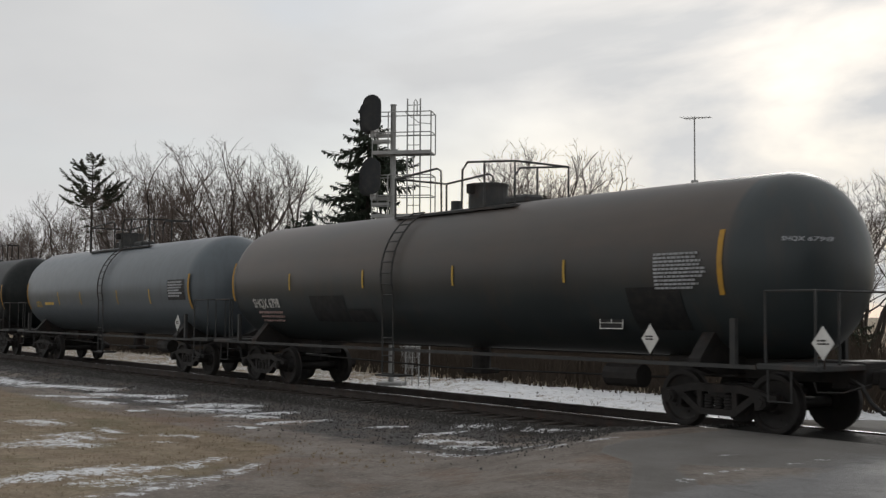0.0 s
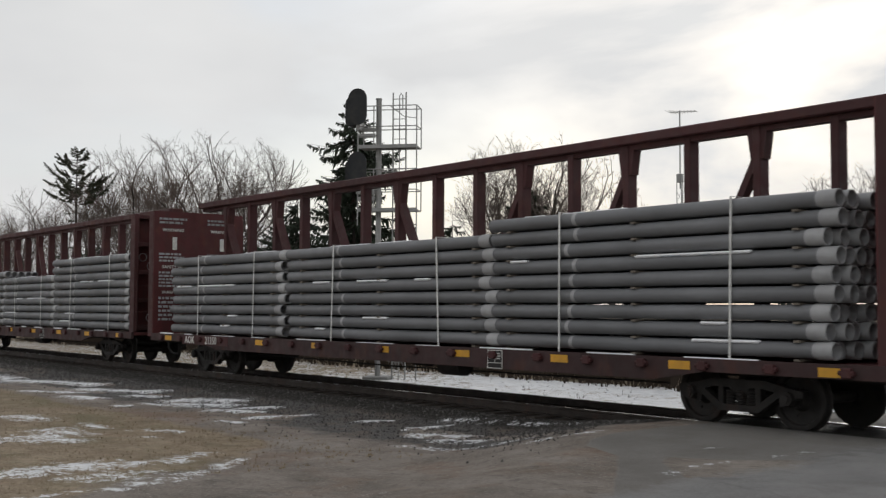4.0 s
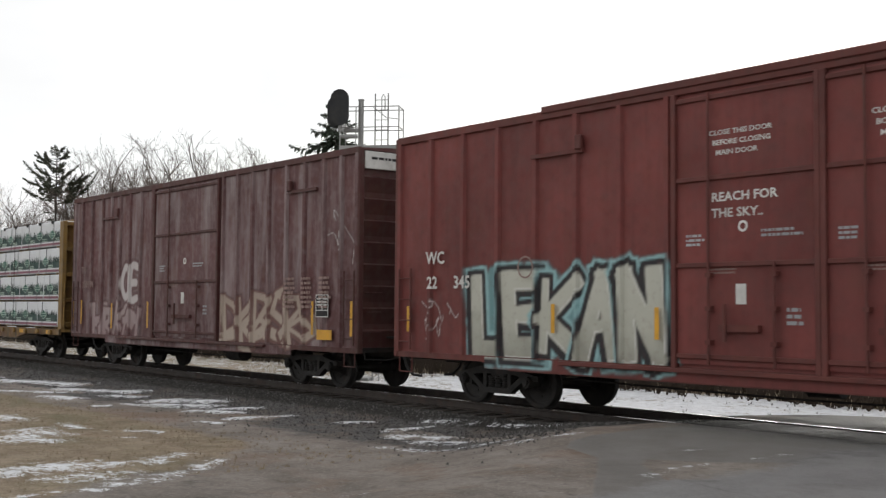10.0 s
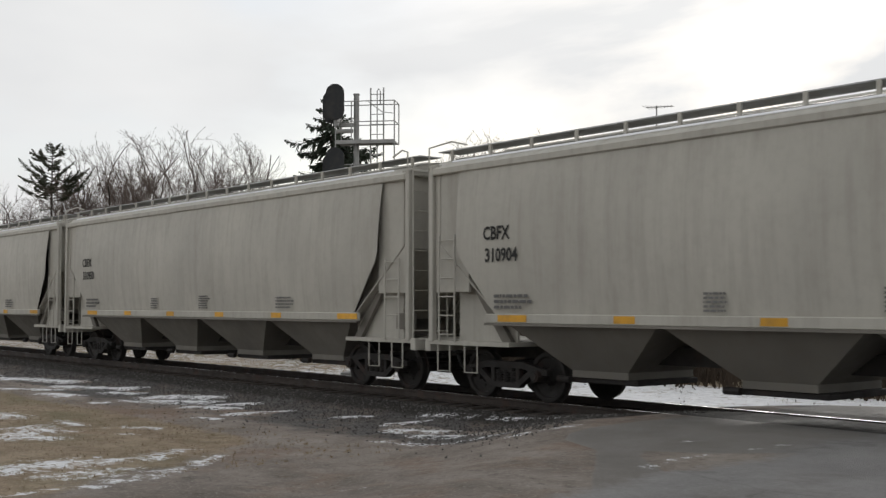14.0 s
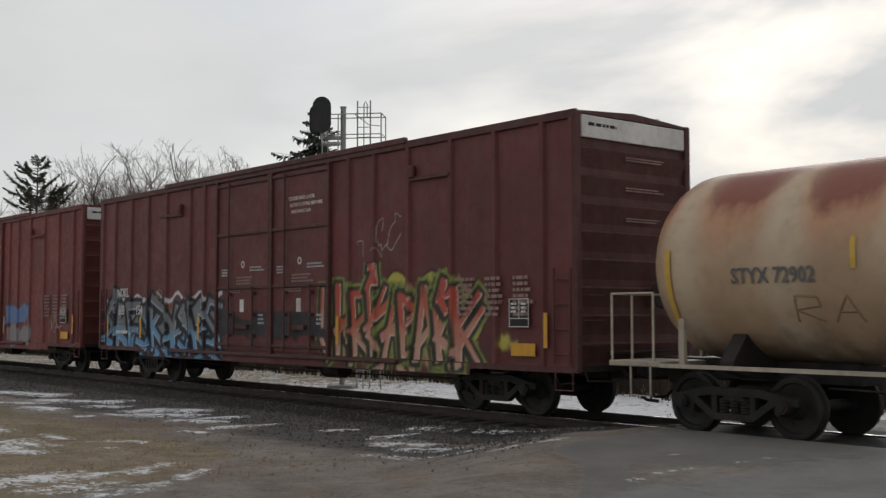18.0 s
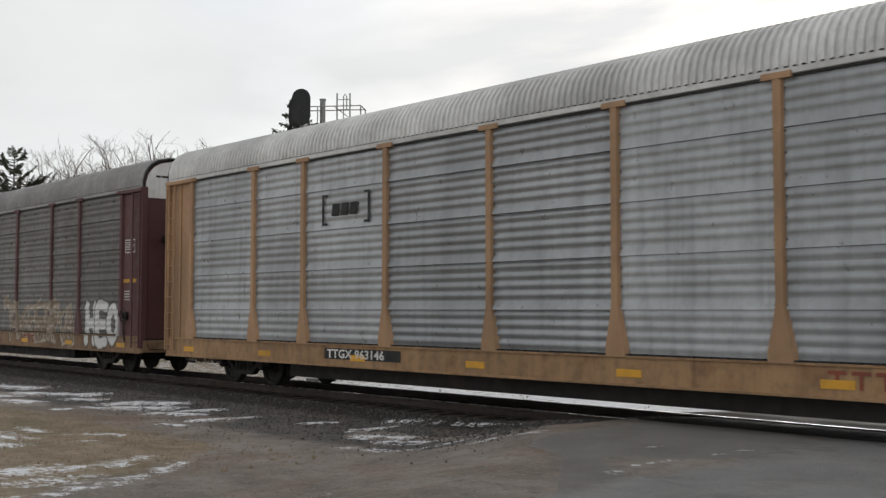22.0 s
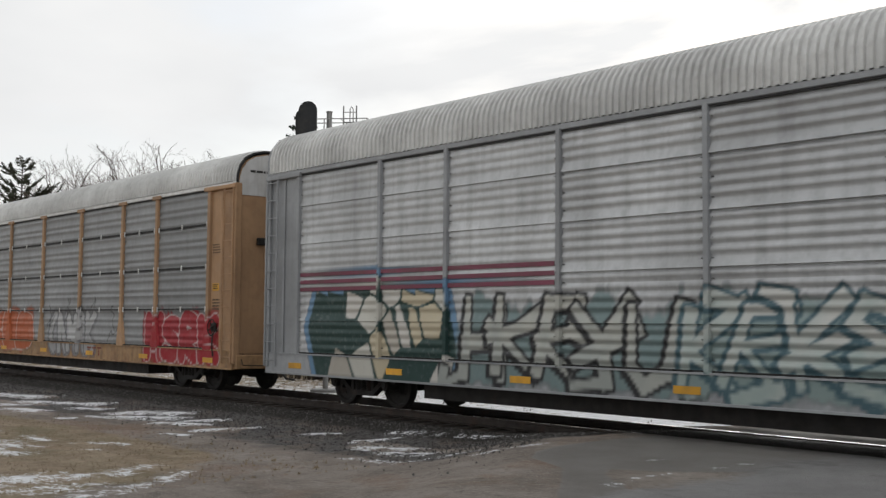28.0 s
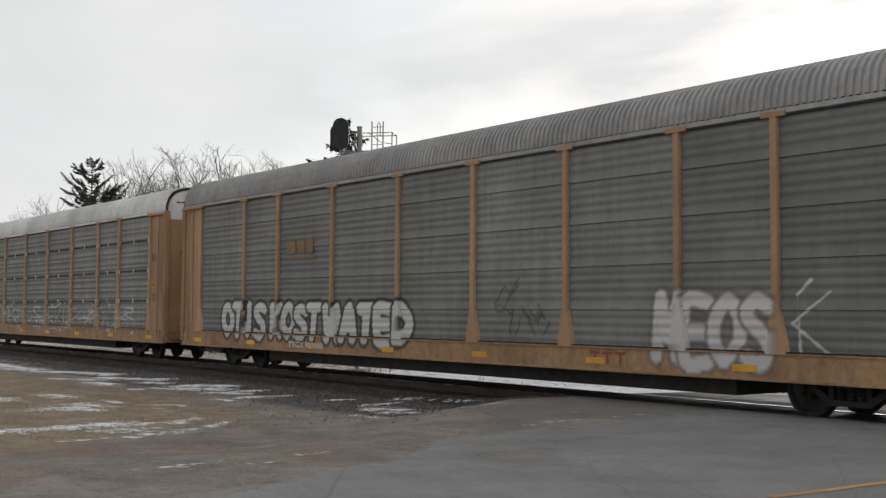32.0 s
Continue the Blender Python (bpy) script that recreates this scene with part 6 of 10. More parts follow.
    # two cars further on, one with a bright sprayed band at either end
    p1 = [dict(at=(-9.3, -2.4, 0.78, 2.2), letters=9, fills=[(0.1, 0.26, 0.48), (0.14, 0.3, 0.46), (0.17, 0.19, 0.2), (0.15, 0.16, 0.17)], outline=(0.012, 0.014, 0.02), edge=0.085, cloud=(0.15, 0.16, 0.17), cloud2=(0.1, 0.28, 0.46), fat=0.2, seed=42, rim=(0.55, 0.52, 0.55), rim2=(0.2, 0.07, 0.03), shine=(0.4, 0.5, 0.6)),
          dict(at=(2.1, 7.2, 0.8, 2.4), letters=9, fills=[(0.5, 0.3, 0.22), (0.48, 0.26, 0.19), (0.42, 0.1, 0.06), (0.4, 0.07, 0.05)], outline=(0.03, 0.03, 0.02), cloud=(0.4, 0.2, 0.15), halo=(0.2, 0.24, 0.06), fat=0.21, seed=49, edge=0.06, shine=(0.6, 0.45, 0.36), balls=((2.95, 2.1, 0.36, (0.42, 0.36, 0.06)), (4.75, 2.35, 0.34, (0.44, 0.38, 0.07)), (5.85, 2.3, 0.36, (0.44, 0.38, 0.07)), (6.85, 1.75, 0.5, (0.42, 0.36, 0.08)), (2.4, 1.3, 0.4, (0.34, 0.34, 0.06)))),
          dict(at=(4.45, 5.05, 2.2, 2.5), word="CUB", fills=[(0.03, 0.05, 0.02)], fat=0.12, seed=47), dict(at=(5.55, 6.15, 2.15, 2.45), word="NAG", fills=[(0.03, 0.05, 0.02)], fat=0.12, seed=48), dict(at=(7.8, 8.25, 1.15, 1.6), letters=1, fat=0.01, cloud=(0.42, 0.36, 0.08), seed=44), dict(at=(-2.3, 2.2, 1.2, 1.9), letters=3, fills=[(0.03, 0.03, 0.035)], fat=0.3, seed=45),
          dict(at=(3.2, 4.8, 2.7, 3.4), tag=5, letters=1, fat=0.01, ink=(0.4, 0.3, 0.3), seed=46)]
    p2 = [dict(at=(2.9, 5.0, 1.55, 2.2), letters=2, fills=[(0.1, 0.17, 0.33)], cloud=(0.11, 0.18, 0.33), fat=0.2, seed=51), dict(at=(3.0, 5.1, 0.8, 1.6), letters=1, fat=0.02, cloud=(0.22, 0.2, 0.2), seed=52),
          dict(at=(-7.7, -3.6, 0.82, 2.15), letters=1, cloud=(0.2, 0.145, 0.13), streaky=True, fat=0.01, seed=53), dict(at=(-7.5, -5.9, 0.75, 1.9), letters=4, fills=[(0.26, 0.2, 0.185), (0.23, 0.175, 0.16)], fat=0.1, seed=55), dict(at=(-5.8, -3.4, 0.82, 2.1), letters=1, cloud=(0.22, 0.165, 0.145), streaky=True, fat=0.01, seed=56), dict(at=(-7.4, -3.8, 1.2, 2.45), tag=7, letters=1, fat=0.01, ink=(0.3, 0.22, 0.2), seed=57), dict(at=(7.1, 7.7, 1.0, 1.8), tag=6, letters=1, fat=0.01, ink=(0.4, 0.36, 0.34), seed=54)]
    posts = [-9.6, -8.75, -7.65, -6.55, -5.43, -4.07, -3.3, 3.1, 4.0, 5.15, 6.45, 7.68, 8.9, 9.6]
    for k, (mid, half, num, p, lab) in enumerate(((-382.7, 9.7, ("603", "154"), p1, "dark red boxcar with a blue and an orange sprayed band"), (-403.5, 9.6, ("603", "172"), p2, "dark red boxcar with buffed-out patches low on its side"))):
        car = boxcar(lab, mid, half, MAROON if k == 0 else RED, MAROON_TRIM if k == 0 else RED_TRIM, p, posts=posts)
        lettering(car, "NOKL", -8.45, 2.36, 0.24, WHITE_INK, -1.54, 0.8)
        lettering(car, num[0], -8.37, 1.85, 0.26, WHITE_INK, -1.54, 0.75)
        lettering(car, num[1], -7.2, 1.85, 0.26, WHITE_INK, -1.54, 0.75)
        bars(car, -8.42, 1.74, 0.62, 0.24, 2, PALE_INK, -1.54, 66 + k)
        part("white_plate", Geo().box(-8.52, -7.75, -1.543, -1.536, 1.31, 1.4), WHITE_INK, car)
        bars(car, -8.5, 1.1, 0.6, 0.06, 1, PALE_INK, -1.54, 68 + k)
        part("round_mark", Geo().lathe([(-1.542, 0.17), (-1.536, 0.17), (-1.536, 0.2), (-1.542, 0.2), (-1.542, 0.17)], "y", (-5.75, 2.33), 18, False), PALE_INK, car)
        bars(car, -5.87, 2.42, 0.24, 0.16, 3, PALE_INK, -1.54, 72 + k)
        for i, wd in enumerate(("CLOSE AND LOCK", "BOTH DOORS BEFORE", "MOVING CAR")):
            lettering(car, wd, 0.75 + 0.06 * i, 4.42 - 0.15 * i, 0.074, WHITE_INK, -1.518, 1.22)
        for q in (-1.6, 0.9):
            bars(car, q, 2.75, 0.9, 0.22, 3, PALE_INK, -1.518, 70 + k)
        boxcar_data(car, half, 80 + 9 * k)
        reflectors(car, [(-9.1, 1.2), (-6.9, 1.2), (-3.5, 1.2), (9.0, 1.25), (2.75, 1.2)], -1.538, h=0.6)


build_boxcars()


# ---- tank cars ----
def tank_car(label, x_mid, half, shell_paint, trim, rail_paint, spots=(), rings=(), cap="grey", R=1.485, zc=2.58, hatch=0.6, railing=(-2.2, 2.4), ladder_x=0.0, ry=0.72, seamed=True, deck_end=None, hatch_r=0.42):
    car = thing("tank_car", label, "rail car", "tank cars")
    dome = 1.05
    prof = [(-half, 0.05)]
    for k in range(1, 9):
        a = k / 8 * math.pi / 2
        prof.append((-half + dome * (1 - math.cos(a)), R * math.sin(a)))
    seams = [v for v in np.linspace(-half + dome + 2.4, half - dome - 2.4, 5)]
    for s_ in seams if seamed else ():
        prof += [(s_ - 0.03, R), (s_ - 0.02, R + 0.012), (s_ + 0.02, R + 0.012), (s_ + 0.03, R)]
    prof += [(-a, r) for a, r in reversed(prof[:9])]
    tank = part("tank_shell", Geo().lathe(prof, "x", (0, zc), 56), shell_paint, car, smooth=40)
    for b in rings:
        part("belly_band", Geo().lathe([(b - 0.06, R + 0.004), (b - 0.06, R + 0.018), (b + 0.06, R + 0.018), (b + 0.06, R + 0.004)], "x", (0, zc), 48), trim, tank)
    # underframe: stub sills, side running board, bolsters, saddle legs
    ex = half + 0.35
    for s in (-1, 1):
        part("stub_sill", Geo().box(*sorted((s * (half - 3.4), s * ex)), -0.3, 0.3, 0.78, 1.12, 0.02), IRON, car)
        part("end_platform", Geo().box(*sorted((s * (half - 0.7), s * ex)), -1.45, 1.45, 1.0, 1.09, 0.015), trim, car)
        part("body_bolster", Geo().prism([(-1.4, 1.0), (-0.9, 0.86), (0.9, 0.86), (1.4, 1.0), (1.4, 1.12), (0.9, 1.7), (-0.9, 1.7), (-1.4, 1.12)], "x", s * (half - 1.9) - 0.12, s * (half - 1.9) + 0.12), IRON, car)
        for q in (-1, 1):
            g = Geo().box(s * (half - 1.12) - 0.05, s * (half - 1.12) + 0.05, q * 1.42 - 0.04, q * 1.42 + 0.04, 1.05, 1.75)
            part("saddle_leg", g, trim, car)
        g = Geo()
        for xx in (s * (half - 0.55), s * (ex - 0.05)):
            g.cyl((xx, -1.42, 1.09), (xx, -1.42, 2.15), 0.02, 6)
        g.tube([(s * (half - 0.55), -1.42, 2.15), (s * (ex - 0.05), -1.42, 2.15), (s * (ex - 0.02), -0.9, 2.15), (s * (ex - 0.02), 0.9, 2.15), (s * (ex - 0.05), 1.42, 2.15)], 0.02, 6)
        g.cyl((s * (ex - 0.02), 0.9, 1.09), (s * (ex - 0.02), 0.9, 2.15), 0.02, 6).cyl((s * (ex - 0.02), -0.9, 1.09), (s * (ex - 0.02), -0.9, 2.15), 0.02, 6)
        part("end_railing", g, trim, car)
        g = Geo().tube([(s * (half - 0.5), -1.44, 1.0), (s * (half - 0.5), -1.44, 0.55), (s * (half - 0.1), -1.44, 0.55), (s * (half - 0.1), -1.44, 1.0)], 0.018, 5)
        part("sill_step", g, trim, car)
    part("side_sill_rail", Geo().box(-half + 0.7, half - 0.7, -1.46, -1.38, 1.0, 1.06), trim, car)
    part("side_sill_rail", Geo().box(-half + 0.7, half - 0.7, 1.38, 1.46, 1.0, 1.06), trim, car)
    # hatch, platform and railing on the crown
    top = zc + R
    part("crown_platform", Geo().box(railing[0], deck_end or railing[1], -0.75, 0.75, top - 0.16, top - 0.11), trim, car)
    dome_ = part("hatch", Geo().cyl((hatch, 0, top - 0.05), (hatch, 0, top + 0.42), hatch_r, 20).cyl((hatch, 0, top + 0.42), (hatch, 0, top + 0.47), hatch_r + 0.03, 20), trim, car)
    part("hatch_bolt", Geo().box(hatch - 0.06, hatch + 0.06, -0.55, -0.38, top + 0.25, top + 0.45, 0.01), IRON, dome_)
    part("vent", Geo().cyl((hatch - 1.1, 0, top - 0.05), (hatch - 1.1, 0, top + 0.2), 0.12, 10), trim, car)
    part("valve_box", Geo().box(hatch + 0.8, hatch + 1.5, -0.25, 0.25, top - 0.05, top + 0.14, 0.05), trim, car)
    g = Geo()
    a, b, r0 = railing[0], railing[1], 0.024
    for yy in (-ry, ry):
        g.tube([(a, yy, top - 0.15), (a, yy, top + 0.74), (a + 0.03, yy * 0.3, top + 0.76)], r0, 6)
        g.tube([(a, yy, top + 0.75), ((a + b) / 2 - 0.5, yy, top + 0.84), ((a + b) / 2 - 0.36, yy, top + 0.77), ((a + b) / 2 - 0.34, yy, top - 0.1)], r0, 6)
        g.tube([((a + b) / 2 + 0.36, yy, top - 0.1), ((a + b) / 2 + 0.38, yy, top + 0.72), ((a + b) / 2 + 0.55, yy, top + 0.87), (b, yy, top + 0.74), (b, yy, top - 0.15)], r0, 6)
        g.cyl(((a + b) / 2 + 1.1, yy, top - 0.1), ((a + b) / 2 + 1.1, yy, top + 0.82), r0, 6)
    g.tube([(a, -ry, top + 0.75), (a, ry, top + 0.75)], r0, 6).tube([(b, -ry, top + 0.74), (b, ry, top + 0.74)], r0, 6)
    part("crown_railing", g, rail_paint, car)
    # bowed ladder up the side
    if ladder_x is not None:
        lg = Geo()
        arc = [(-(R + 0.1) * math.cos(t), zc + (R + 0.1) * math.sin(t)) for t in np.linspace(-0.25, 1.1, 10)]
        lx = ladder_x - 0.2
        for xx in (lx, lx + 0.4):
            lg.tube([(xx, -1.52, 0.5), (xx, -1.52, 1.4)] + [(xx, q, w) for q, w in arc], 0.02, 5)
        for zz in (0.52, 0.9, 1.28):
            lg.cyl((lx, -1.52, zz), (lx + 0.4, -1.52, zz), 0.016, 5)
        for q, w in arc:
            lg.cyl((lx, q, w), (lx + 0.4, q, w), 0.016, 5)
        lg.box(lx - 0.15, lx + 0.55, -1.6, -1.1, 0.46, 0.5)
        part("ladder", lg, rail_paint, car)
    part("outlet", Geo().cyl((0.3, 0, 0.62), (0.3, 0, 1.2), 0.2, 12).box(0.0, 0.6, -0.25, 0.25, 0.55, 0.66, 0.02), IRON, car)
    running_gear(car, half + 0.15, half - 1.75)
    g = Geo().cyl((half - 4.4, -0.7, 0.75), (half - 3.6, -0.7, 0.75), 0.2, 12).tube([(-half + 3, -0.5, 0.75), (0, -0.52, 0.66), (half - 3, -0.5, 0.75)], 0.02, 5)
    part("brake_gear", g, IRON, car)
    moving.append((car, x_mid))
    return car, R, zc


def on_shell(R, zc, z, lift=0.012):
    """The y of the near side of a shell at height z."""
    return -math.sqrt(max(0.01, (R + lift) ** 2 - (z - zc) ** 2))


def placard(car, x, R, zc, z=1.35, s=0.2):
    y = min(on_shell(R, zc, z, 0.03) - 0.06, -1.45)
    g = Geo().prism([(x, z - s * 1.2), (x + s * 0.9, z), (x, z + s * 1.2), (x - s * 0.9, z)], "y", y - 0.012, y)
    p = part("hazard_placard", g, WHITE_INK, car, "white diamond hazard placard")
    bars(p, x - 0.09, z + 0.05, 0.2, 0.09, 2, BLACK_INK, y - 0.014, 3)
    part("placard_post", Geo().cyl((x, y + 0.02, 1.05), (x, y + 0.02, z), 0.014, 5), IRON, p)


def curved_marks(car, R, zc, x, z, w, h, rows, ink, seed=1):
    """Small writing that follows the shell's curve: each row at its own depth."""
    step = h / rows
    for i in range(rows):
        bars(car, x, z - i * step, w, step, 1, ink, on_shell(R, zc, z - i * step - step / 2, 0.02), seed + i, fill=0.6)


def shell_bars(car, R, zc, xs, z0, z1, mat, w=0.06):
    """Upright reflectors bent to the shell."""
    for x in xs:
        g = Geo().sheet([x - w / 2, x + w / 2], list(np.linspace(z0, z1, 7)), lambda u, q: (u, on_shell(R, zc, q, 0.016), q))
        part("reflector_strip", g, mat, car)


def shell_text(car, R, zc, text, x, z, cap, ink):
    ob = lettering(car, text, 0, 0, cap, ink, 0.0, 0.85)
    me = ob.data
    co = np.empty(len(me.vertices) * 3, np.float32)
    me.vertices.foreach_get("co", co)
    co = co.reshape(-1, 3)
    co[:, 1] = [on_shell(R, zc, z + q, 0.02) for q in co[:, 2]]
    co[:, 0] += x
    co[:, 2] += z
    me.vertices.foreach_set("co", co.ravel())


def dome_text(car, R, zc, half, text, x, z, cap, ink):
    """Letters that follow the rounded end of a shell."""
    ob = lettering(car, text, 0, 0, cap, ink, 0.0, 0.8)
    me = ob.data
    co = np.empty(len(me.vertices) * 3, np.float32)
    me.vertices.foreach_get("co", co)
    co = co.reshape(-1, 3)
    co[:, 0] += x
    co[:, 2] += z
    r = (R + 0.03) * np.sqrt(np.clip(1 - (np.clip(co[:, 0] - half + 1.05, 0, None) / 1.06) ** 2, 0.01, 1))
    co[:, 1] = -np.sqrt(np.clip(r ** 2 - (co[:, 2] - zc) ** 2, 0.01, None))
    me.vertices.foreach_set("co", co.ravel())


def shell_patch(car, R, zc, x0, x1, z0, z1, mat):
    g = Geo().sheet([x0, x1], list(np.linspace(z0, z1, 9)), lambda u, q: (u, on_shell(R, zc, q, 0.013), q))
    return part("paint_patch", g, mat, car)


TANK_DARK = painted_steel("sooty_tank_paint", (0.032, 0.037, 0.038), 0.38, 0, 0.35, 0.4, 0.0, dirt=(0.08, 0.06, 0.048), patch=0.3, bump=0.05)


def soot_jacket():
    """Green-black tank paint, paler and browner towards the top, which ends short of the rounded end."""
    m, nt, bsdf = material("sooty_jacket_paint")
    tc, sp = nt.nodes.new("ShaderNodeTexCoord"), nt.nodes.new("ShaderNodeSeparateXYZ")
    nt.links.new(tc.outputs["Object"], sp.inputs["Vector"])

    def fade(sock, a, b):
        n = nt.nodes.new("ShaderNodeMapRange")
        n.inputs["From Min"].default_value, n.inputs["From Max"].default_value = a, b
        nt.links.new(sock, n.inputs["Value"])
        return n.outputs["Result"]

    def both(a, b):
        n = nt.nodes.new("ShaderNodeMath")
        n.operation = "MULTIPLY"
        nt.links.new(a, n.inputs[0])
        nt.links.new(b, n.inputs[1])
        return n.outputs["Value"]
    base = link_ramp(nt, link_noise(nt, 0.5, 6), [(0.3, (0.024, 0.03, 0.032)), (0.7, (0.036, 0.044, 0.046))])
    upper_brown = both(both(fade(sp.outputs["X"], 8.0, 7.9), fade(sp.outputs["Z"], 2.1, 3.0)), link_ramp(nt, link_noise(nt, 0.7, 7, (0.4, 1, 1.4)), [(0.3, grey3(0.35)), (0.65, grey3(0.95))]))
    col = link_mix(nt, upper_brown, base, (0.085, 0.066, 0.054))
    col = link_mix(nt, link_ramp(nt, link_noise(nt, 1.0, 6, (2.5, 2.5, 0.3), rough=0.62), [(0.5, grey3(0)), (0.75, grey3(0.4))]), col, (0.07, 0.052, 0.04))
    nt.links.new(col, bsdf.inputs["Base Color"])
    bsdf.inputs["Roughness"].default_value = 0.4
    bsdf.inputs["Specular IOR Level"].default_value = 0.35
    return m


TANK_SOOT = soot_jacket()
TANK_GREY = painted_steel("slate_tank_paint", (0.1, 0.117, 0.13), 0.34, 0, 0.12, 0.3, 0.0, patch=0.08, dirt=(0.055, 0.055, 0.058), bump=0.05)
TANK_BLACK = painted_steel("black_tank_paint", (0.013, 0.0155, 0.0155), 0.42, 0, 0.2, 0.2, 0.0, patch=0.1, spec=0.16, dirt=(0.05, 0.048, 0.045), bump=0.05)
TANK_TRIM = painted_steel("tank_trim", (0.035, 0.036, 0.036), 0.6, 0, 0.4, 0, 0.15)
CREAM_TRIM = painted_steel("cream_trim", (0.4, 0.35, 0.28), 0.6, 0, 0.5, 0.2, 0.15)
DULL_YELLOW = painted_steel("dulled_yellow", (0.4, 0.22, 0.03), 0.6, 0, 0.5, 0.2, dirt=(0.12, 0.09, 0.05))
TANK_PATCH = painted_steel("black_patch", (0.012, 0.013, 0.014), 0.5, 0, 0.3, 0)


def rusty_cream():
    """Cream tank paint, burnt to rust along the crown between pale hoops over the rings inside."""
    m, nt, bsdf = material("rusted_cream_paint")

    def calc(op, a, b=0.0, c=0.0):
        n = nt.nodes.new("ShaderNodeMath")
        n.operation = op
        for s, v in zip(n.inputs, (a, b, c)):
            if isinstance(v, bpy.types.NodeSocket):
                nt.links.new(v, s)
            else:
                s.default_value = v
        return n.outputs["Value"]
    base = link_ramp(nt, link_noise(nt, 0.9, 6), [(0.3, (0.31, 0.2, 0.12)), (0.65, (0.45, 0.32, 0.205))])
    tc, sp = nt.nodes.new("ShaderNodeTexCoord"), nt.nodes.new("ShaderNodeSeparateXYZ")
    nt.links.new(tc.outputs["Object"], sp.inputs["Vector"])
    x = calc("MULTIPLY_ADD", link_noise(nt, 0.8, 4), 0.5, sp.outputs["X"])
    hoop = calc("POWER", calc("MULTIPLY_ADD", calc("COSINE", calc("MULTIPLY", calc("SUBTRACT", x, 0.4), 3.59)), 0.5, 0.5), 3.0)
    up = calc("MULTIPLY_ADD", sp.outputs["Z"], 0.85, -2.65)
    burn = calc("MULTIPLY_ADD", link_noise(nt, 1.3, 7, (1.2, 1, 0.6), rough=0.62), 0.9, calc("MULTIPLY_ADD", hoop, -0.62, up))
    tint = link_mix(nt, link_ramp(nt, burn, [(0.05, grey3(0)), (0.5, grey3(0.75))]), base, (0.42, 0.19, 0.095))
    tint = link_mix(nt, link_ramp(nt, burn, [(0.45, grey3(0)), (0.68, grey3(0.95))]), tint, (0.19, 0.05, 0.03))
    pale = calc("MULTIPLY", hoop, link_ramp(nt, link_noise(nt, 1.5, 5), [(0.3, grey3(0.3)), (0.6, grey3(0.75))]))
    tint = link_mix(nt, pale, tint, (0.5, 0.41, 0.3))
    # darker brown towards the belly, its edge broken by noise
    low_dark = link_ramp(nt, calc("MULTIPLY_ADD", link_noise(nt, 2.0, 6, (1.5, 1, 0.5)), 0.8, calc("MULTIPLY_ADD", sp.outputs["Z"], -0.7, 1.2)), [(0.55, grey3(0)), (0.85, grey3(0.8))])
    tint = link_mix(nt, low_dark, tint, (0.1, 0.072, 0.05))
    tint = link_mix(nt, link_ramp(nt, link_noise(nt, 5.0, 8), [(0.5, grey3(0)), (0.8, grey3(0.3))]), tint, (0.2, 0.13, 0.08))
    nt.links.new(tint, bsdf.inputs["Base Color"])
    bsdf.inputs["Roughness"].default_value = 0.6
    link_bump(nt, bsdf, link_noise(nt, 4.0, 6), 0.3, 0.01)
    return m


def shell_scrawl(car, R, zc, word, x, z, cell, h, mat):
    """Hand-sprayed thin letters that follow the shell."""
    rnd = random.Random(len(word) + int(x))
    for i, ch in enumerate(word):
        if ch == " ":
            continue
        g, dz = Geo(), rnd.uniform(-0.06, 0.06)
        for ln in GLYPHS[ch]:
            pts = [(x + cell * (i + 0.74 * a + 0.08 * b), z + dz + h * b) for a, b in ln]
            fine = []
            for (a, b), (c, d) in zip(pts, pts[1:]):
                fine += [(a + (c - a) * k / 6, b + (d - b) * k / 6) for k in range(6)]
            fine.append(pts[-1])
            g.tube([(a, on_shell(R, zc, b, -0.012), b) for a, b in fine], 0.024, 5)
        part("sprayed_letter", g, mat, car)


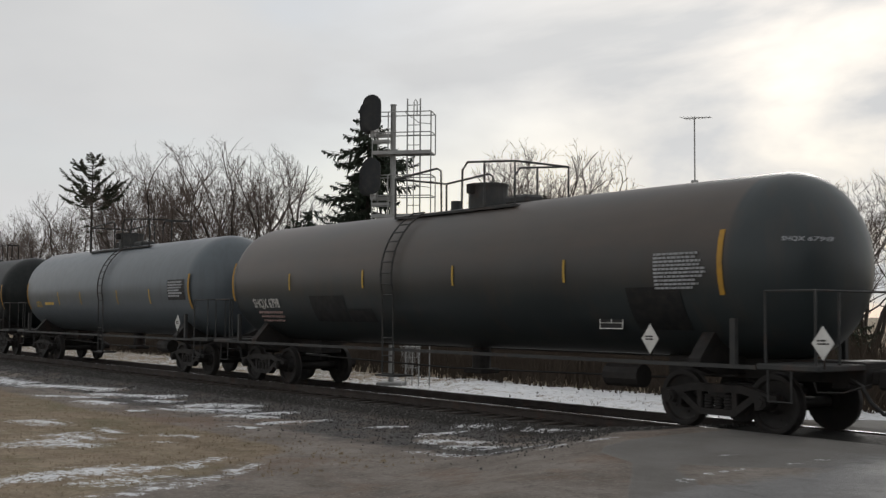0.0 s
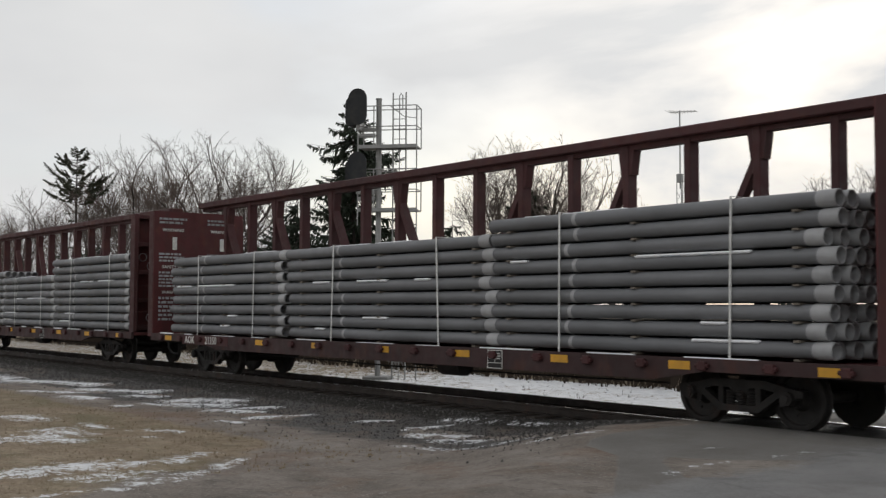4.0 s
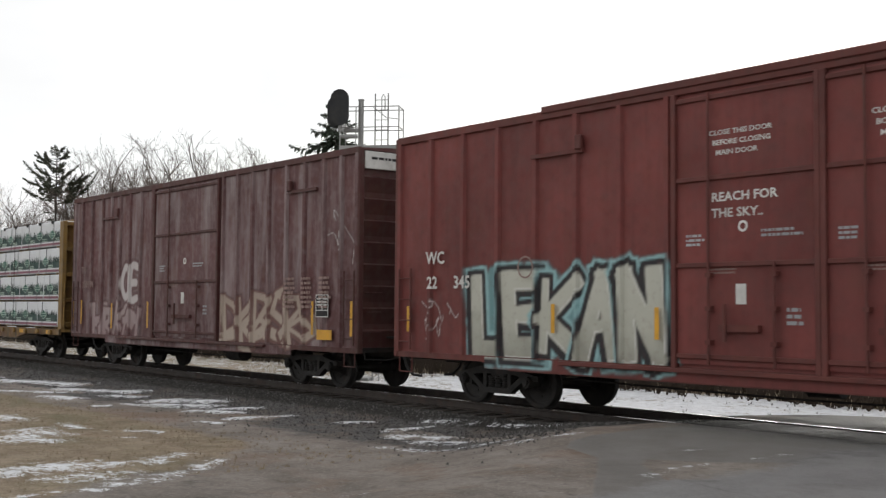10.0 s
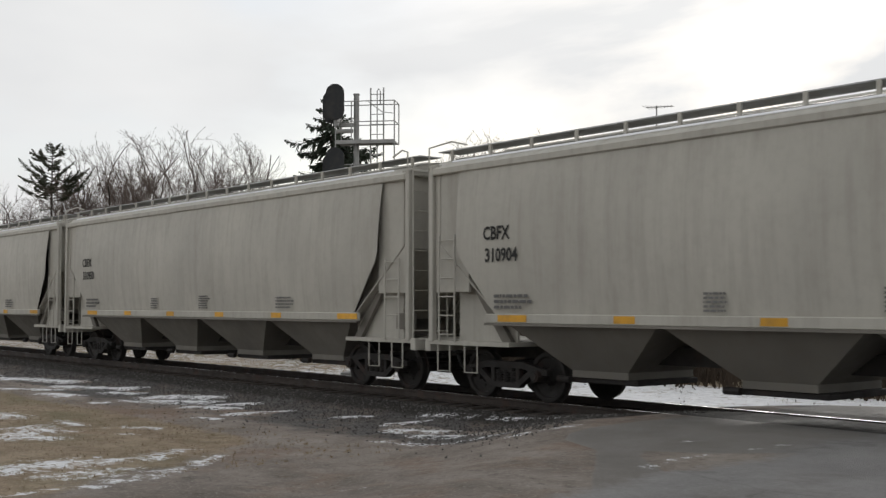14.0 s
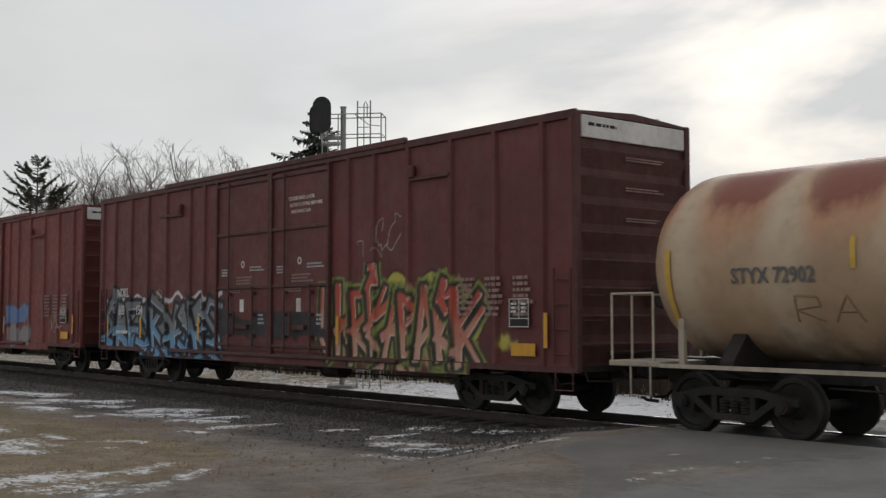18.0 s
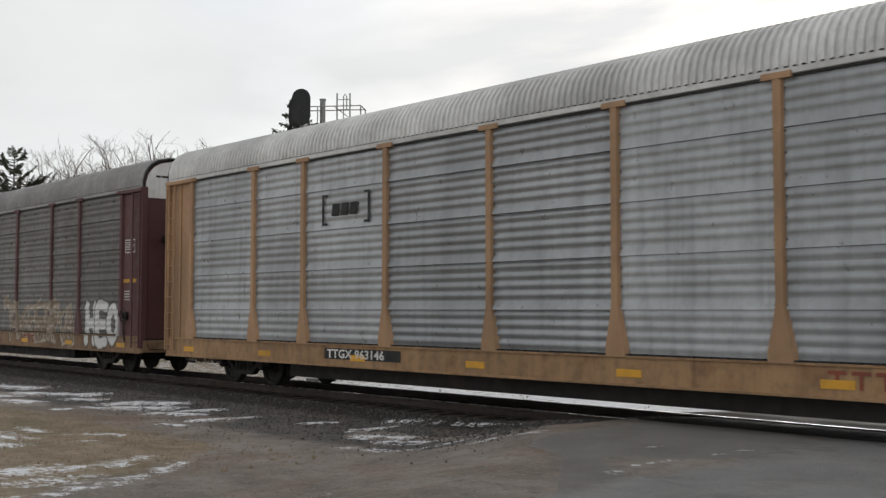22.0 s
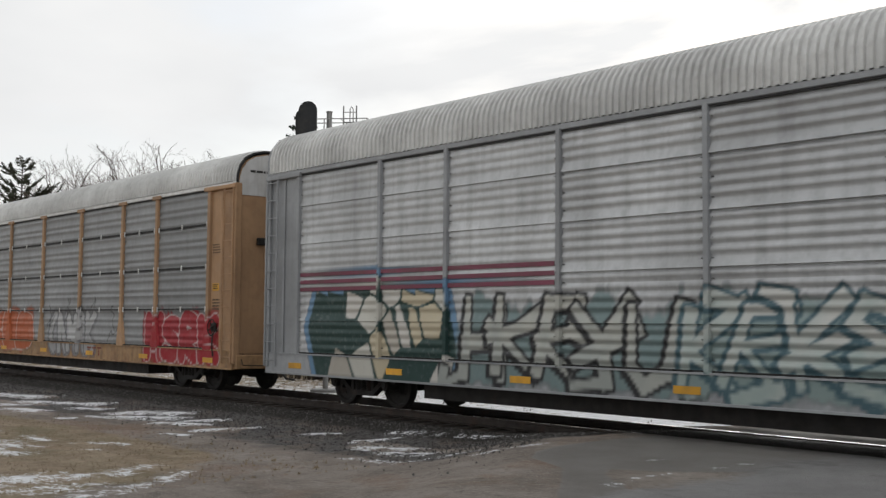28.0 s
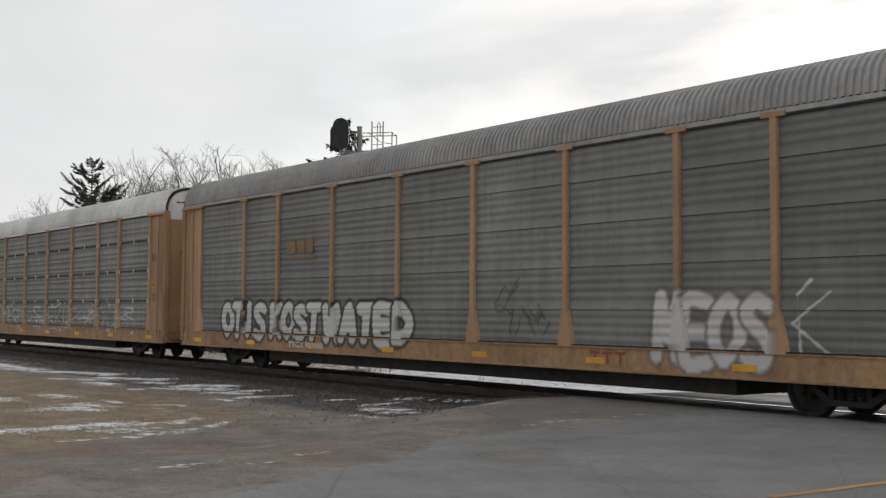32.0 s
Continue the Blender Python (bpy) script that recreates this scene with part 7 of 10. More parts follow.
def build_tank_cars():
    # the car just leaving at the start
    car, R, zc = tank_car("black tank car with a yellow reflector at its end", 2.8, 8.4, TANK_DARK, TANK_TRIM, TANK_TRIM)
    shell_bars(car, R, zc, [-7.6], 2.1, 2.8, DULL_YELLOW, 0.12)
    # sooty green-black car
    car, R, zc = tank_car("sooty green-black tank car streaked with brown, stencilled in white", -17.1, 9.15, TANK_SOOT, TANK_TRIM, TANK_TRIM, railing=(-1.9, 2.2), hatch=0.5, ladder_x=-1.0, seamed=False)
    shell_text(car, R, zc, "SHQX 6798", -7.3, 1.93, 0.22, WHITE_INK)
    shell_bars(car, R, zc, [-5.3, -2.05, 1.2, 4.4], 2.35, 2.75, OCHRE_INK, 0.06)
    shell_bars(car, R, zc, [-8.3, 7.83], 2.1, 3.1, DULL_YELLOW, 0.1)
    for q in ((-4.44, -2.95, 1.6, 2.2), (-2.9, -1.9, 1.6, 1.9), (5.84, 7.0, 1.55, 2.24)):
        shell_patch(car, R, zc, *q, TANK_PATCH)
    curved_marks(car, R, zc, -7.2, 1.84, 1.4, 0.3, 3, PALE_INK, 5)
    curved_marks(car, R, zc, 6.5, 2.78, 1.1, 0.6, 10, GREY_INK, 8)
    stencil_panel(car, 5.0, 1.55, 0.55, 0.34, -1.2, 4)
    dome_text(car, R, zc, 9.15, "SHQX 6798", 8.72, 2.9, 0.065, GREY_INK)
    placard(car, 6.39, R, zc, 1.41)
    placard(car, 9.59, R, zc, 1.41)
    # slate grey car
    car, R, zc = tank_car("slate-grey tank car with yellow reflectors and a dark dome", -35.6, 8.25, TANK_GREY, TANK_TRIM, TANK_TRIM, railing=(-2.6, 2.7), hatch=-0.6, ladder_x=0.7, seamed=False)
    shell_bars(car, R, zc, [-3.7, -1.45, 1.94, 4.57], 2.05, 2.5, OCHRE_INK, 0.07)
    shell_bars(car, R, zc, [-7.2, 7.4], 1.9, 2.9, DULL_YELLOW, 0.12)
    shell_text(car, R, zc, "UTLX", -6.3, 1.98, 0.2, OCHRE_INK)
    curved_marks(car, R, zc, -5.3, 2.16, 1.3, 0.18, 1, OCHRE_INK, 21)
    shell_patch(car, R, zc, 5.93, 7.12, 2.16, 2.75, TANK_PATCH)
    curved_marks(car, R, zc, 6.0, 2.7, 1.05, 0.48, 6, GREY_INK, 3)
    placard(car, 6.65, R, zc, 1.49)
    # black car
    car, R, zc = tank_car("black tank car lettered in yellow with a railed hatch platform", -53.3, 7.7, TANK_BLACK, TANK_TRIM, IRON, railing=(-1.85, 2.3), hatch=-0.55, ladder_x=None, ry=0.56, seamed=False, deck_end=1.65, hatch_r=0.27)
    shell_text(car, R, zc, "UTLX 672749", -6.08, 2.14, 0.22, OCHRE_INK)
    curved_marks(car, R, zc, -5.9, 2.0, 1.4, 0.4, 4, PALE_INK, 6)
    shell_bars(car, R, zc, [-3.75, -1.43, 1.7, 4.05], 2.3, 2.85, OCHRE_INK, 0.07)
    shell_bars(car, R, zc, [-6.9, 7.0], 1.9, 2.9, DULL_YELLOW, 0.1)
    curved_marks(car, R, zc, 5.8, 2.76, 0.95, 0.62, 9, GREY_INK, 9)
    stencil_panel(car, 5.02, 1.7, 0.5, 0.3, -1.39, 6)
    # rust-burnt cream car
    car, R, zc = tank_car("cream tank car burnt orange and rust-red along its crown", -364.0, 8.0, rusty_cream(), CREAM_TRIM, CREAM_TRIM, railing=(-1.85, 2.8), hatch=0.6, ladder_x=0.05, seamed=False)
    shell_text(car, R, zc, "STYX 72902", -5.95, 2.26, 0.22, SOFT_INK)
    shell_bars(car, R, zc, [-4.0, -1.4, 1.3, 3.95], 2.42, 2.85, OCHRE_INK, 0.08)
    shell_bars(car, R, zc, [6.8, -7.1], 1.7, 2.8, OCHRE_INK, 0.1)
    shell_patch(car, R, zc, 5.5, 6.05, 2.8, 3.12, TANK_PATCH)
    shell_patch(car, R, zc, 1.75, 2.42, 2.36, 2.66, YELLOW)
    curved_marks(car, R, zc, 1.8, 2.62, 0.56, 0.22, 3, BLACK_INK, 12)
    curved_marks(car, R, zc, 5.65, 2.62, 0.9, 0.5, 5, WHITE_INK, 4)
    scrawl = painted_steel("olive_spray", (0.2, 0.145, 0.085), 0.7, 0, 0.6, 0.3, dirt=(0.34, 0.23, 0.14))
    shell_scrawl(car, R, zc, "RA AEAB", -5.0, 1.66, 0.58, 0.36, scrawl)
    shell_scrawl(car, R, zc, "FTP", 1.05, 1.74, 0.5, 0.36, scrawl)
    shell_scrawl(car, R, zc, "RCMP", 3.0, 1.64, 0.52, 0.42, scrawl)
    stencil_panel(car, 4.95, 1.8, 0.48, 0.28, -1.24, 7)
    placard(car, 6.18, R, zc, 1.59)
    part("air_tank", Geo().cyl((6.5, -1.15, 1.28), (7.6, -1.15, 1.28), 0.22, 16).lathe([(7.6, 0.22), (7.68, 0.17), (7.7, 0.02)], "x", (-1.15, 1.28), 16), CREAM_TRIM, car, smooth=40)


build_tank_cars()


# ---- centre-beam flat cars and their loads ----
def centerbeam(label, x_mid, half, paint, trim, ink, top=4.64, text=None, reach=0.0, strips=True):
    car = thing("centerbeam_flatcar", label, "rail car", "centre-beam cars")
    part("deck", Geo().box(-half - reach, half, -1.46, 1.46, 0.94, 1.03), paint, car)
    for s in (-1, 1):
        part("side_sill", Geo().prism([(-half, 1.04), (half, 1.04), (half, 0.84), (half - 3.2, 0.84), (half - 4.2, 0.68), (-half + 4.2, 0.68), (-half + 3.2, 0.84), (-half, 0.84)], "y", s * 1.5 - 0.04, s * 1.5 + 0.04), OXIDE_SILL if paint is OXIDE else BEAM_SILL if paint is BEAM_YELLOW else paint, car)
    # stake pockets and load winches along the near sill
    k = -half + 0.8
    while k < half - 0.5:
        part("winch", Geo().box(k - 0.08, k + 0.08, -1.62, -1.54, 0.86, 1.0, 0.015).cyl((k - 0.12, -1.58, 0.93), (k + 0.12, -1.58, 0.93), 0.035, 6), trim, car)
        k += 1.22
    # bulkheads
    for s in (-1, 1):
        x0 = s * (half - 0.16) - (reach if s < 0 else 0.0)
        inner = x0 - s * 0.16
        part("bulkhead", Geo().box(min(inner, inner - s * 0.03), max(inner, inner - s * 0.03), -1.46, 1.46, 1.03, top), paint, car, "full-width steel end bulkhead")
        for q in (-1.4, -0.48, 0.48, 1.4):
            part("bulkhead_post", Geo().box(min(x0 + s * 0.14, inner), max(x0 + s * 0.14, inner), q - 0.07, q + 0.07, 1.03, top, 0.01), trim, car)
        for z in (1.1, 1.95, 2.8, 3.65, top - 0.14):
            part("bulkhead_rib", Geo().box(min(x0 + s * 0.1, inner), max(x0 + s * 0.1, inner), -1.36, 1.36, z, z + 0.12, 0.01), trim, car)
        ladder(car, -1.4, -1.0, 1.1, 2.6, x0 + s * 0.18, trim, 0.4, turn=True)
    # the beam: top chord, uprights, braces
    top = top + 0.26
    part("top_chord", Geo().box(-half + 0.3, half - 0.3, -0.24, 0.24, top - 0.17, top, 0.02).box(-half + 0.3, half - 0.3, -0.1, 0.1, top - 0.26, top - 0.168), trim, car)
    part("lower_web", Geo().box(-half + 0.3, half - 0.3, -0.05, 0.05, 1.03, 1.55), trim, car)
    n = 16
    xs = [(-half + 0.4) + (2 * half - 0.8) * i / n for i in range(n + 1)]
    for i, x in enumerate(xs[1:-1], 1):
        part("upright", Geo().box(x - 0.075, x + 0.075, -0.12, 0.12, 1.03, top - 0.17, 0.012), trim, car)
    for i in range(1, n - 1, 2):
        a, b = (xs[i], xs[i + 1]) if i < n / 2 else (xs[i + 1], xs[i])
        g = Geo().prism([(a - 0.07, top - 0.6), (a + 0.07, top - 0.6), (b + 0.07, 1.6), (b - 0.07, 1.6)], "y", -0.09, 0.09)
        g.prism([(a - 0.2, top - 0.17), (a + 0.2, top - 0.17), (a + 0.12, top - 0.7), (a - 0.12, top - 0.7)], "y", -0.1, 0.1)
        part("brace", g, trim, car)
    for x in np.linspace(-half + 1.0, half - 1.2, 9) if strips else ():
        part("reflector_strip", Geo().box(x, x + 0.42, -1.548, -1.542, 0.86, 0.99), YELLOW, car)
    rnd = random.Random(int(-x_mid))
    k = -half + 0.6
    while k < half - 1.5:
        e = k + rnd.uniform(0.4, 1.6)
        part("settled_snow", Geo().box(k, min(e, half - 0.4), -1.53, -1.475, 1.03, 1.03 + rnd.uniform(0.02, 0.045), 0.008), SNOW, car)
        k = e + rnd.uniform(0.3, 1.6)
    if text:
        at = -half + (2.5 if paint is OXIDE else 3.79)
        part("number_board", Geo().box(at - 0.35, at + 2.35, -1.549, -1.543, 0.78, 1.02), BLACK_INK if paint is not OXIDE else trim, car)
        lettering(car, text[0], at, 0.82, 0.19, WHITE_INK, -1.64)
        lettering(car, text[1], at + 1.22, 0.82, 0.19, WHITE_INK, -1.64)
    stencil_panel(car, half * 0.3, 0.68, 0.42, 0.34, -1.548, 3)
    running_gear(car, half, half - 2.9)
    brake_rigging(car, half)
    moving.append((car, x_mid))
    return car


PIPE = painted_steel("grey_plastic_pipe", (0.15, 0.153, 0.16), 0.5, 0, 0.3, 0, dirt=(0.12, 0.12, 0.12))
PIPE_BELL = painted_steel("pale_pipe_bell", (0.34, 0.34, 0.345), 0.55, 0, 0.4, 0, dirt=(0.16, 0.16, 0.16))
DUNNAGE = painted_steel("dunnage_wood", (0.15, 0.13, 0.105), 0.85, 0, 0.4, 0)
STRAP = painted_steel("white_strap", (0.62, 0.62, 0.6), 0.6, 0, 0.2, 0)


def pipe_mesh(length, r):
    g = Geo()
    prof = [(0, r * 0.86), (0.0, r), (length * 0.3, r), (length * 0.3 + 0.01, r * 1.04), (length * 0.3 + 0.08, r * 1.04), (length * 0.3 + 0.09, r), (length - 0.32, r), (length - 0.27, r * 1.1), (length, r * 1.1), (length, r * 0.96), (length - 0.3, r * 0.9)]
    me = g.lathe(prof, "x", (0, 0), 14).mesh("pipe", PIPE, 40)
    me.materials.append(PIPE_BELL)
    for p in me.polygons:
        if p.center.x > length - 0.3 or length * 0.3 < p.center.x < length * 0.3 + 0.09:
            p.material_index = 1
    return me


def pipe_load(label, x_mid, bundles, bound=True):
    """Layers of grey pipe on timber, strapped on either side of the beam. bundles: from, to, layers."""
    load = thing("pipe_load", label, "pipe load", "pipe loads")
    r = 0.118
    rnd = random.Random(int(-x_mid))
    for a, b, layers in bundles:
        me = pipe_mesh(b - a, r)
        for k in range(layers):
            z = 1.03 + 0.05 + r * 1.1 + k * 0.265
            for q in range(5):
                p = child("pipe", me, load, pose(a + rnd.uniform(-0.16, 0.1), -1.34 + q * 0.262, z))
                if q in (0, 4) or k == layers - 1:
                    child("pipe", me, load, pose(a, 1.34 - q * 0.262, z))
            for x in np.linspace(a + 0.6, b - 0.6, 3):
                part("dunnage", Geo().box(x - 0.05, x + 0.05, -1.46, -0.18, z - r * 1.1 - 0.03, z - r * 1.1 + 0.004), DUNNAGE, load)
        ztop = 1.03 + 0.05 + layers * 0.265
        for x in (a + (b - a) * 0.27, a + (b - a) * 0.77) if bound or b > 8 else ():
            d = rnd.uniform(-0.09, 0.09)
            g = Geo().prism([(x - 0.018 + d, 0.96), (x + 0.018 + d, 0.96), (x + 0.018, ztop), (x - 0.018, ztop)], "y", -1.486, -1.478).box(x - 0.018, x + 0.018, -1.486, -0.2, ztop, ztop + 0.006)
            part("strap", g, STRAP, load)
        # a little snow on the layers and along the top
        for k in (layers, layers, layers, layers - 3, layers - 3, layers - 3, layers - 3, 2, 1):
            x, zz = rnd.uniform(a, b - 1.4), 1.03 + 0.05 + k * 0.265
            y0, y1 = (-1.3, -0.5) if k == layers else (-1.462, -1.34)
            part("settled_snow", Geo().box(x, x + rnd.uniform(0.4, 1.3), y0, y1, zz - 0.06, zz - 0.012 if k < layers else zz, 0.02), SNOW, load)
    moving.append((load, x_mid))


def lumber_wrap(name, ground, ink, band):
    m, nt, bsdf = material(name)
    geo_col = link_mix(nt, link_ramp(nt, link_noise(nt, 2.0, 6), [(0.4, grey3(0)), (0.75, grey3(0.35))]), ground, tuple(c * 0.7 for c in ground))
    nt.links.new(geo_col, bsdf.inputs["Base Color"])
    bsdf.inputs["Roughness"].default_value = 0.45
    link_bump(nt, bsdf, link_noise(nt, 5.0, 5, (0.6, 1, 2.0)), 0.5, 0.03)
    return m


WRAP_WHITE = lumber_wrap("white_wrap", (0.63, 0.645, 0.66), None, None)
WRAP_GREEN = lumber_wrap("green_wrap", (0.058, 0.37, 0.058), None, None)
FROST_INK = lumber_wrap("white_print", (0.66, 0.68, 0.71), None, None)
FIR_INK = painted_steel("fir_green_print", (0.014, 0.046, 0.039), 0.55, 0, 0.2, 0)
WINE_INK = painted_steel("wine_print", (0.22, 0.085, 0.115), 0.6, 0, 0.2, 0)
LOGO_GREEN = painted_steel("sign_green_print", (0.03, 0.11, 0.085), 0.6, 0, 0.2, 0)
PALE_GREEN = painted_steel("pale_print", (0.4, 0.5, 0.42), 0.6, 0, 0.2, 0)
LUMBER = painted_steel("sawn_lumber", (0.4, 0.29, 0.17), 0.8, 0, 0.3, 0)


def fir_print(w, h, rnd):
    """A strip of fir-forest silhouette, wide w: ground band with pointed trees."""
    g, x = Geo(), 0.0
    g.box(0, w, -0.001, 0.001, 0, h * 0.42)
    while x < w - 0.05:
        a, t = rnd.uniform(0.08, 0.16), h * rnd.uniform(0.55, 1.0)
        b = min(w, x + a)
        for j in range(3):
            lo, hi = h * 0.4 + (t - h * 0.4) * j / 3.2, h * 0.4 + (t - h * 0.4) * min(1, (j + 1.4) / 3)
            k = 1 - j * 0.28
            c = (x + b) / 2
            g.add([(c - a / 2 * k, 0, lo), (min(w, c + a / 2 * k), 0, lo), (c, 0, hi)], [(0, 1, 2)])
        x += a * 0.62
    return g


def frost_print(w, h, rnd):
    """The white upper margin of a printed wrap with its ragged lower edge and clumps of icicles."""
    pts, x = [], 0.0
    phase = rnd.uniform(0, 1.22)
    while x < w:
        clump = max(0.0, math.sin(6.283 * (x + phase) / 1.22)) ** 6 + 0.6 * max(0.0, math.sin(6.283 * (x + phase) / 0.55 + 1)) ** 6
        pts += [(x, -h * (0.62 + 0.18 * clump + rnd.uniform(-0.08, 0.08))), (min(w, x + 0.025), -h * (0.7 + clump * rnd.uniform(0.2, 1.3) + rnd.uniform(0, 0.45)))]
        x += rnd.uniform(0.03, 0.06)
    pts.append((w, -h * 0.8))
    g = Geo()
    for (a, b), (c, d) in zip(pts, pts[1:]):
        g.add([(a, 0, 0), (c, 0, 0), (c, 0, d), (a, 0, b)], [(0, 1, 2, 3)])
    return g


def lumber_load(label, x_mid, half, style):
    load = thing("lumber_load", label, "lumber load", "lumber loads")
    rnd = random.Random(5 if style == "fir" else 6)
    tiers, z0, th = 4, 1.06, 0.905
    for tier in range(tiers):
        z = z0 + tier * th
        cutsx = [-half + 0.35]
        while cutsx[-1] < half - 0.4:
            step = rnd.choice((2.45, 3.05, 3.7, 2.45)) if style == "fir" else rnd.choice((2.45, 3.66, 4.88))
            nxt = min(half - 0.35, cutsx[-1] + step)
            cutsx.append(nxt if half - 0.35 - nxt > 1.2 else half - 0.35)
        for a, b in zip(cutsx, cutsx[1:]):
            d = rnd.uniform(-0.015, 0.015)
            zb = 0.05 if style == "fir" else 0.026
            wrap = Geo().box(a + 0.012, b - 0.012, -1.45 + d, -0.16, z + zb, z + th - 0.012, 0.022)
            pk = part("lumber_pack", wrap, WRAP_WHITE if style == "fir" else WRAP_GREEN, load)
            for e in (a + 0.3, b - 0.39):
                part("bearer", Geo().box(e, e + 0.09, -1.42, -0.2, z, z + zb), LUMBER, pk)
            y = -1.4565 + d
            w = b - a - 0.07
            pr = fir_print(w, 0.46, rnd) if style == "fir" else frost_print(w, 0.185, rnd)
            ob = part("wrap_print", pr, FIR_INK if style == "fir" else FROST_INK, pk, "printed forest band" if style == "fir" else "white ragged margin")
            ob.location = (a + 0.035, y, z + zb + 0.17 if style == "fir" else z + th - 0.02)
            if style == "fir":
                part("wrap_band", Geo().box(a + 0.035, b - 0.035, y - 0.001, y + 0.003, z + zb + 0.04, z + zb + 0.12), WINE_INK, pk)
            x = a + 0.35
            while x < b - 0.6:
                if style == "fir":
                    part("wrap_emblem", Geo().prism([(x, z + 0.4), (x + 0.28, z + 0.29), (x + 0.56, z + 0.4), (x + 0.56, z + 0.5), (x + 0.28, z + 0.61), (x, z + 0.5)], "y", y - 0.008, y - 0.004), PALE_GREEN, pk)
                    part("wrap_emblem", Geo().prism([(x + 0.06, z + 0.5), (x + 0.5, z + 0.5), (x + 0.28, z + 0.59)], "y", y - 0.012, y - 0.008).prism([(x + 0.06, z + 0.4), (x + 0.28, z + 0.31), (x + 0.5, z + 0.4)], "y", y - 0.012, y - 0.008).box(x + 0.05, x + 0.51, y - 0.012, y - 0.008, z + 0.425, z + 0.475), LOGO_GREEN, pk)
                    bars(pk, x + 0.56, z + 0.33, 0.5, 0.12, 2, PALE_GREEN, y - 0.004, int(x * 7))
                    x += 1.22
                else:
                    part("wrap_emblem", Geo().prism([(x, z + 0.34), (x + 0.04, z + 0.31), (x + 0.1, z + 0.43), (x + 0.03, z + 0.47)], "y", y - 0.006, y - 0.002), PALE_GREEN, pk)
                    part("wrap_emblem", Geo().box(x + 0.13, x + 0.78, y - 0.006, y - 0.002, z + 0.345, z + 0.365).box(x + 0.15, x + 0.78, y - 0.006, y - 0.002, z + 0.38, z + 0.45), PALE_GREEN, pk)
                    part("wrap_emblem", Geo().box(x + 0.2, x + 0.74, y - 0.006, y - 0.002, z + 0.305, z + 0.318), PALE_GREEN, pk)
                    x += 1.22
            x = a + rnd.uniform(0.5, 0.9)
            if style != "fir":
                # the pale hem of the sheet
                part("wrap_hem", Geo().box(a + 0.03, b - 0.03, y - 0.004, y + 0.003, z + zb + 0.012, z + zb + 0.03), PALE_GREEN, pk)
            while style == "fir" and x < b - 0.3:
                part("pack_strap", Geo().box(x - 0.007, x + 0.007, y - 0.012, y + 0.002, z + zb, z + th - 0.012), PIPE, pk)
                x += 1.22
        far = Geo().box(-half + 0.36, half - 0.36, 0.16, 1.45, z + 0.05, z + th - 0.012, 0.02)
        part("far_pack", far, WRAP_WHITE if style == "fir" else WRAP_GREEN, load)
    top = z0 + tiers * th
    for x in np.arange(-half + 1.2, half - 0.5, 1.25):
        g = Geo().box(x - 0.03, x + 0.03, -1.475, -1.468, 1.0, top).box(x - 0.05, x + 0.05, -1.5, -1.35, top - 0.05, top + 0.05, 0.012)
        if style != "fir" or int(x * 10) % 3 == 0:
            part("tie_down_cable", Geo().cyl((x, -1.478, 0.98), (x, -1.478, top), 0.008, 5), IRON, load)
        part("corner_guard", Geo().box(x - 0.06, x + 0.06, -1.49, -1.33, top - 0.09, top + 0.02, 0.015), BLACK_INK, load)
    moving.append((load, x_mid))


OXIDE = painted_steel("oxide_red", (0.085, 0.021, 0.022), 0.62, 0, 0.5, 0.4, 0.2, dirt=(0.045, 0.024, 0.02))
OXIDE_TRIM = painted_steel("oxide_trim", (0.06, 0.02, 0.021), 0.65, 0, 0.4, 0.2, 0.2, dirt=(0.04, 0.024, 0.02))
OXIDE_SILL = painted_steel("sooty_oxide_sill", (0.048, 0.024, 0.024), 0.7, 0, 0.6, 0.5, 0.2, dirt=(0.03, 0.022, 0.02))
BEAM_YELLOW = painted_steel("beam_yellow", (0.27, 0.16, 0.045), 0.6, 0, 0.6, 0.5, 0.5)
BEAM_SILL = painted_steel("grimy_yellow_sill", (0.15, 0.088, 0.03), 0.65, 0, 0.95, 0.9, 0.7, dirt=(0.035, 0.027, 0.02))
BEAM_BLUE = painted_steel("beam_blue", (0.032, 0.047, 0.06), 0.6, 0, 0.45, 0.3, 0.2)


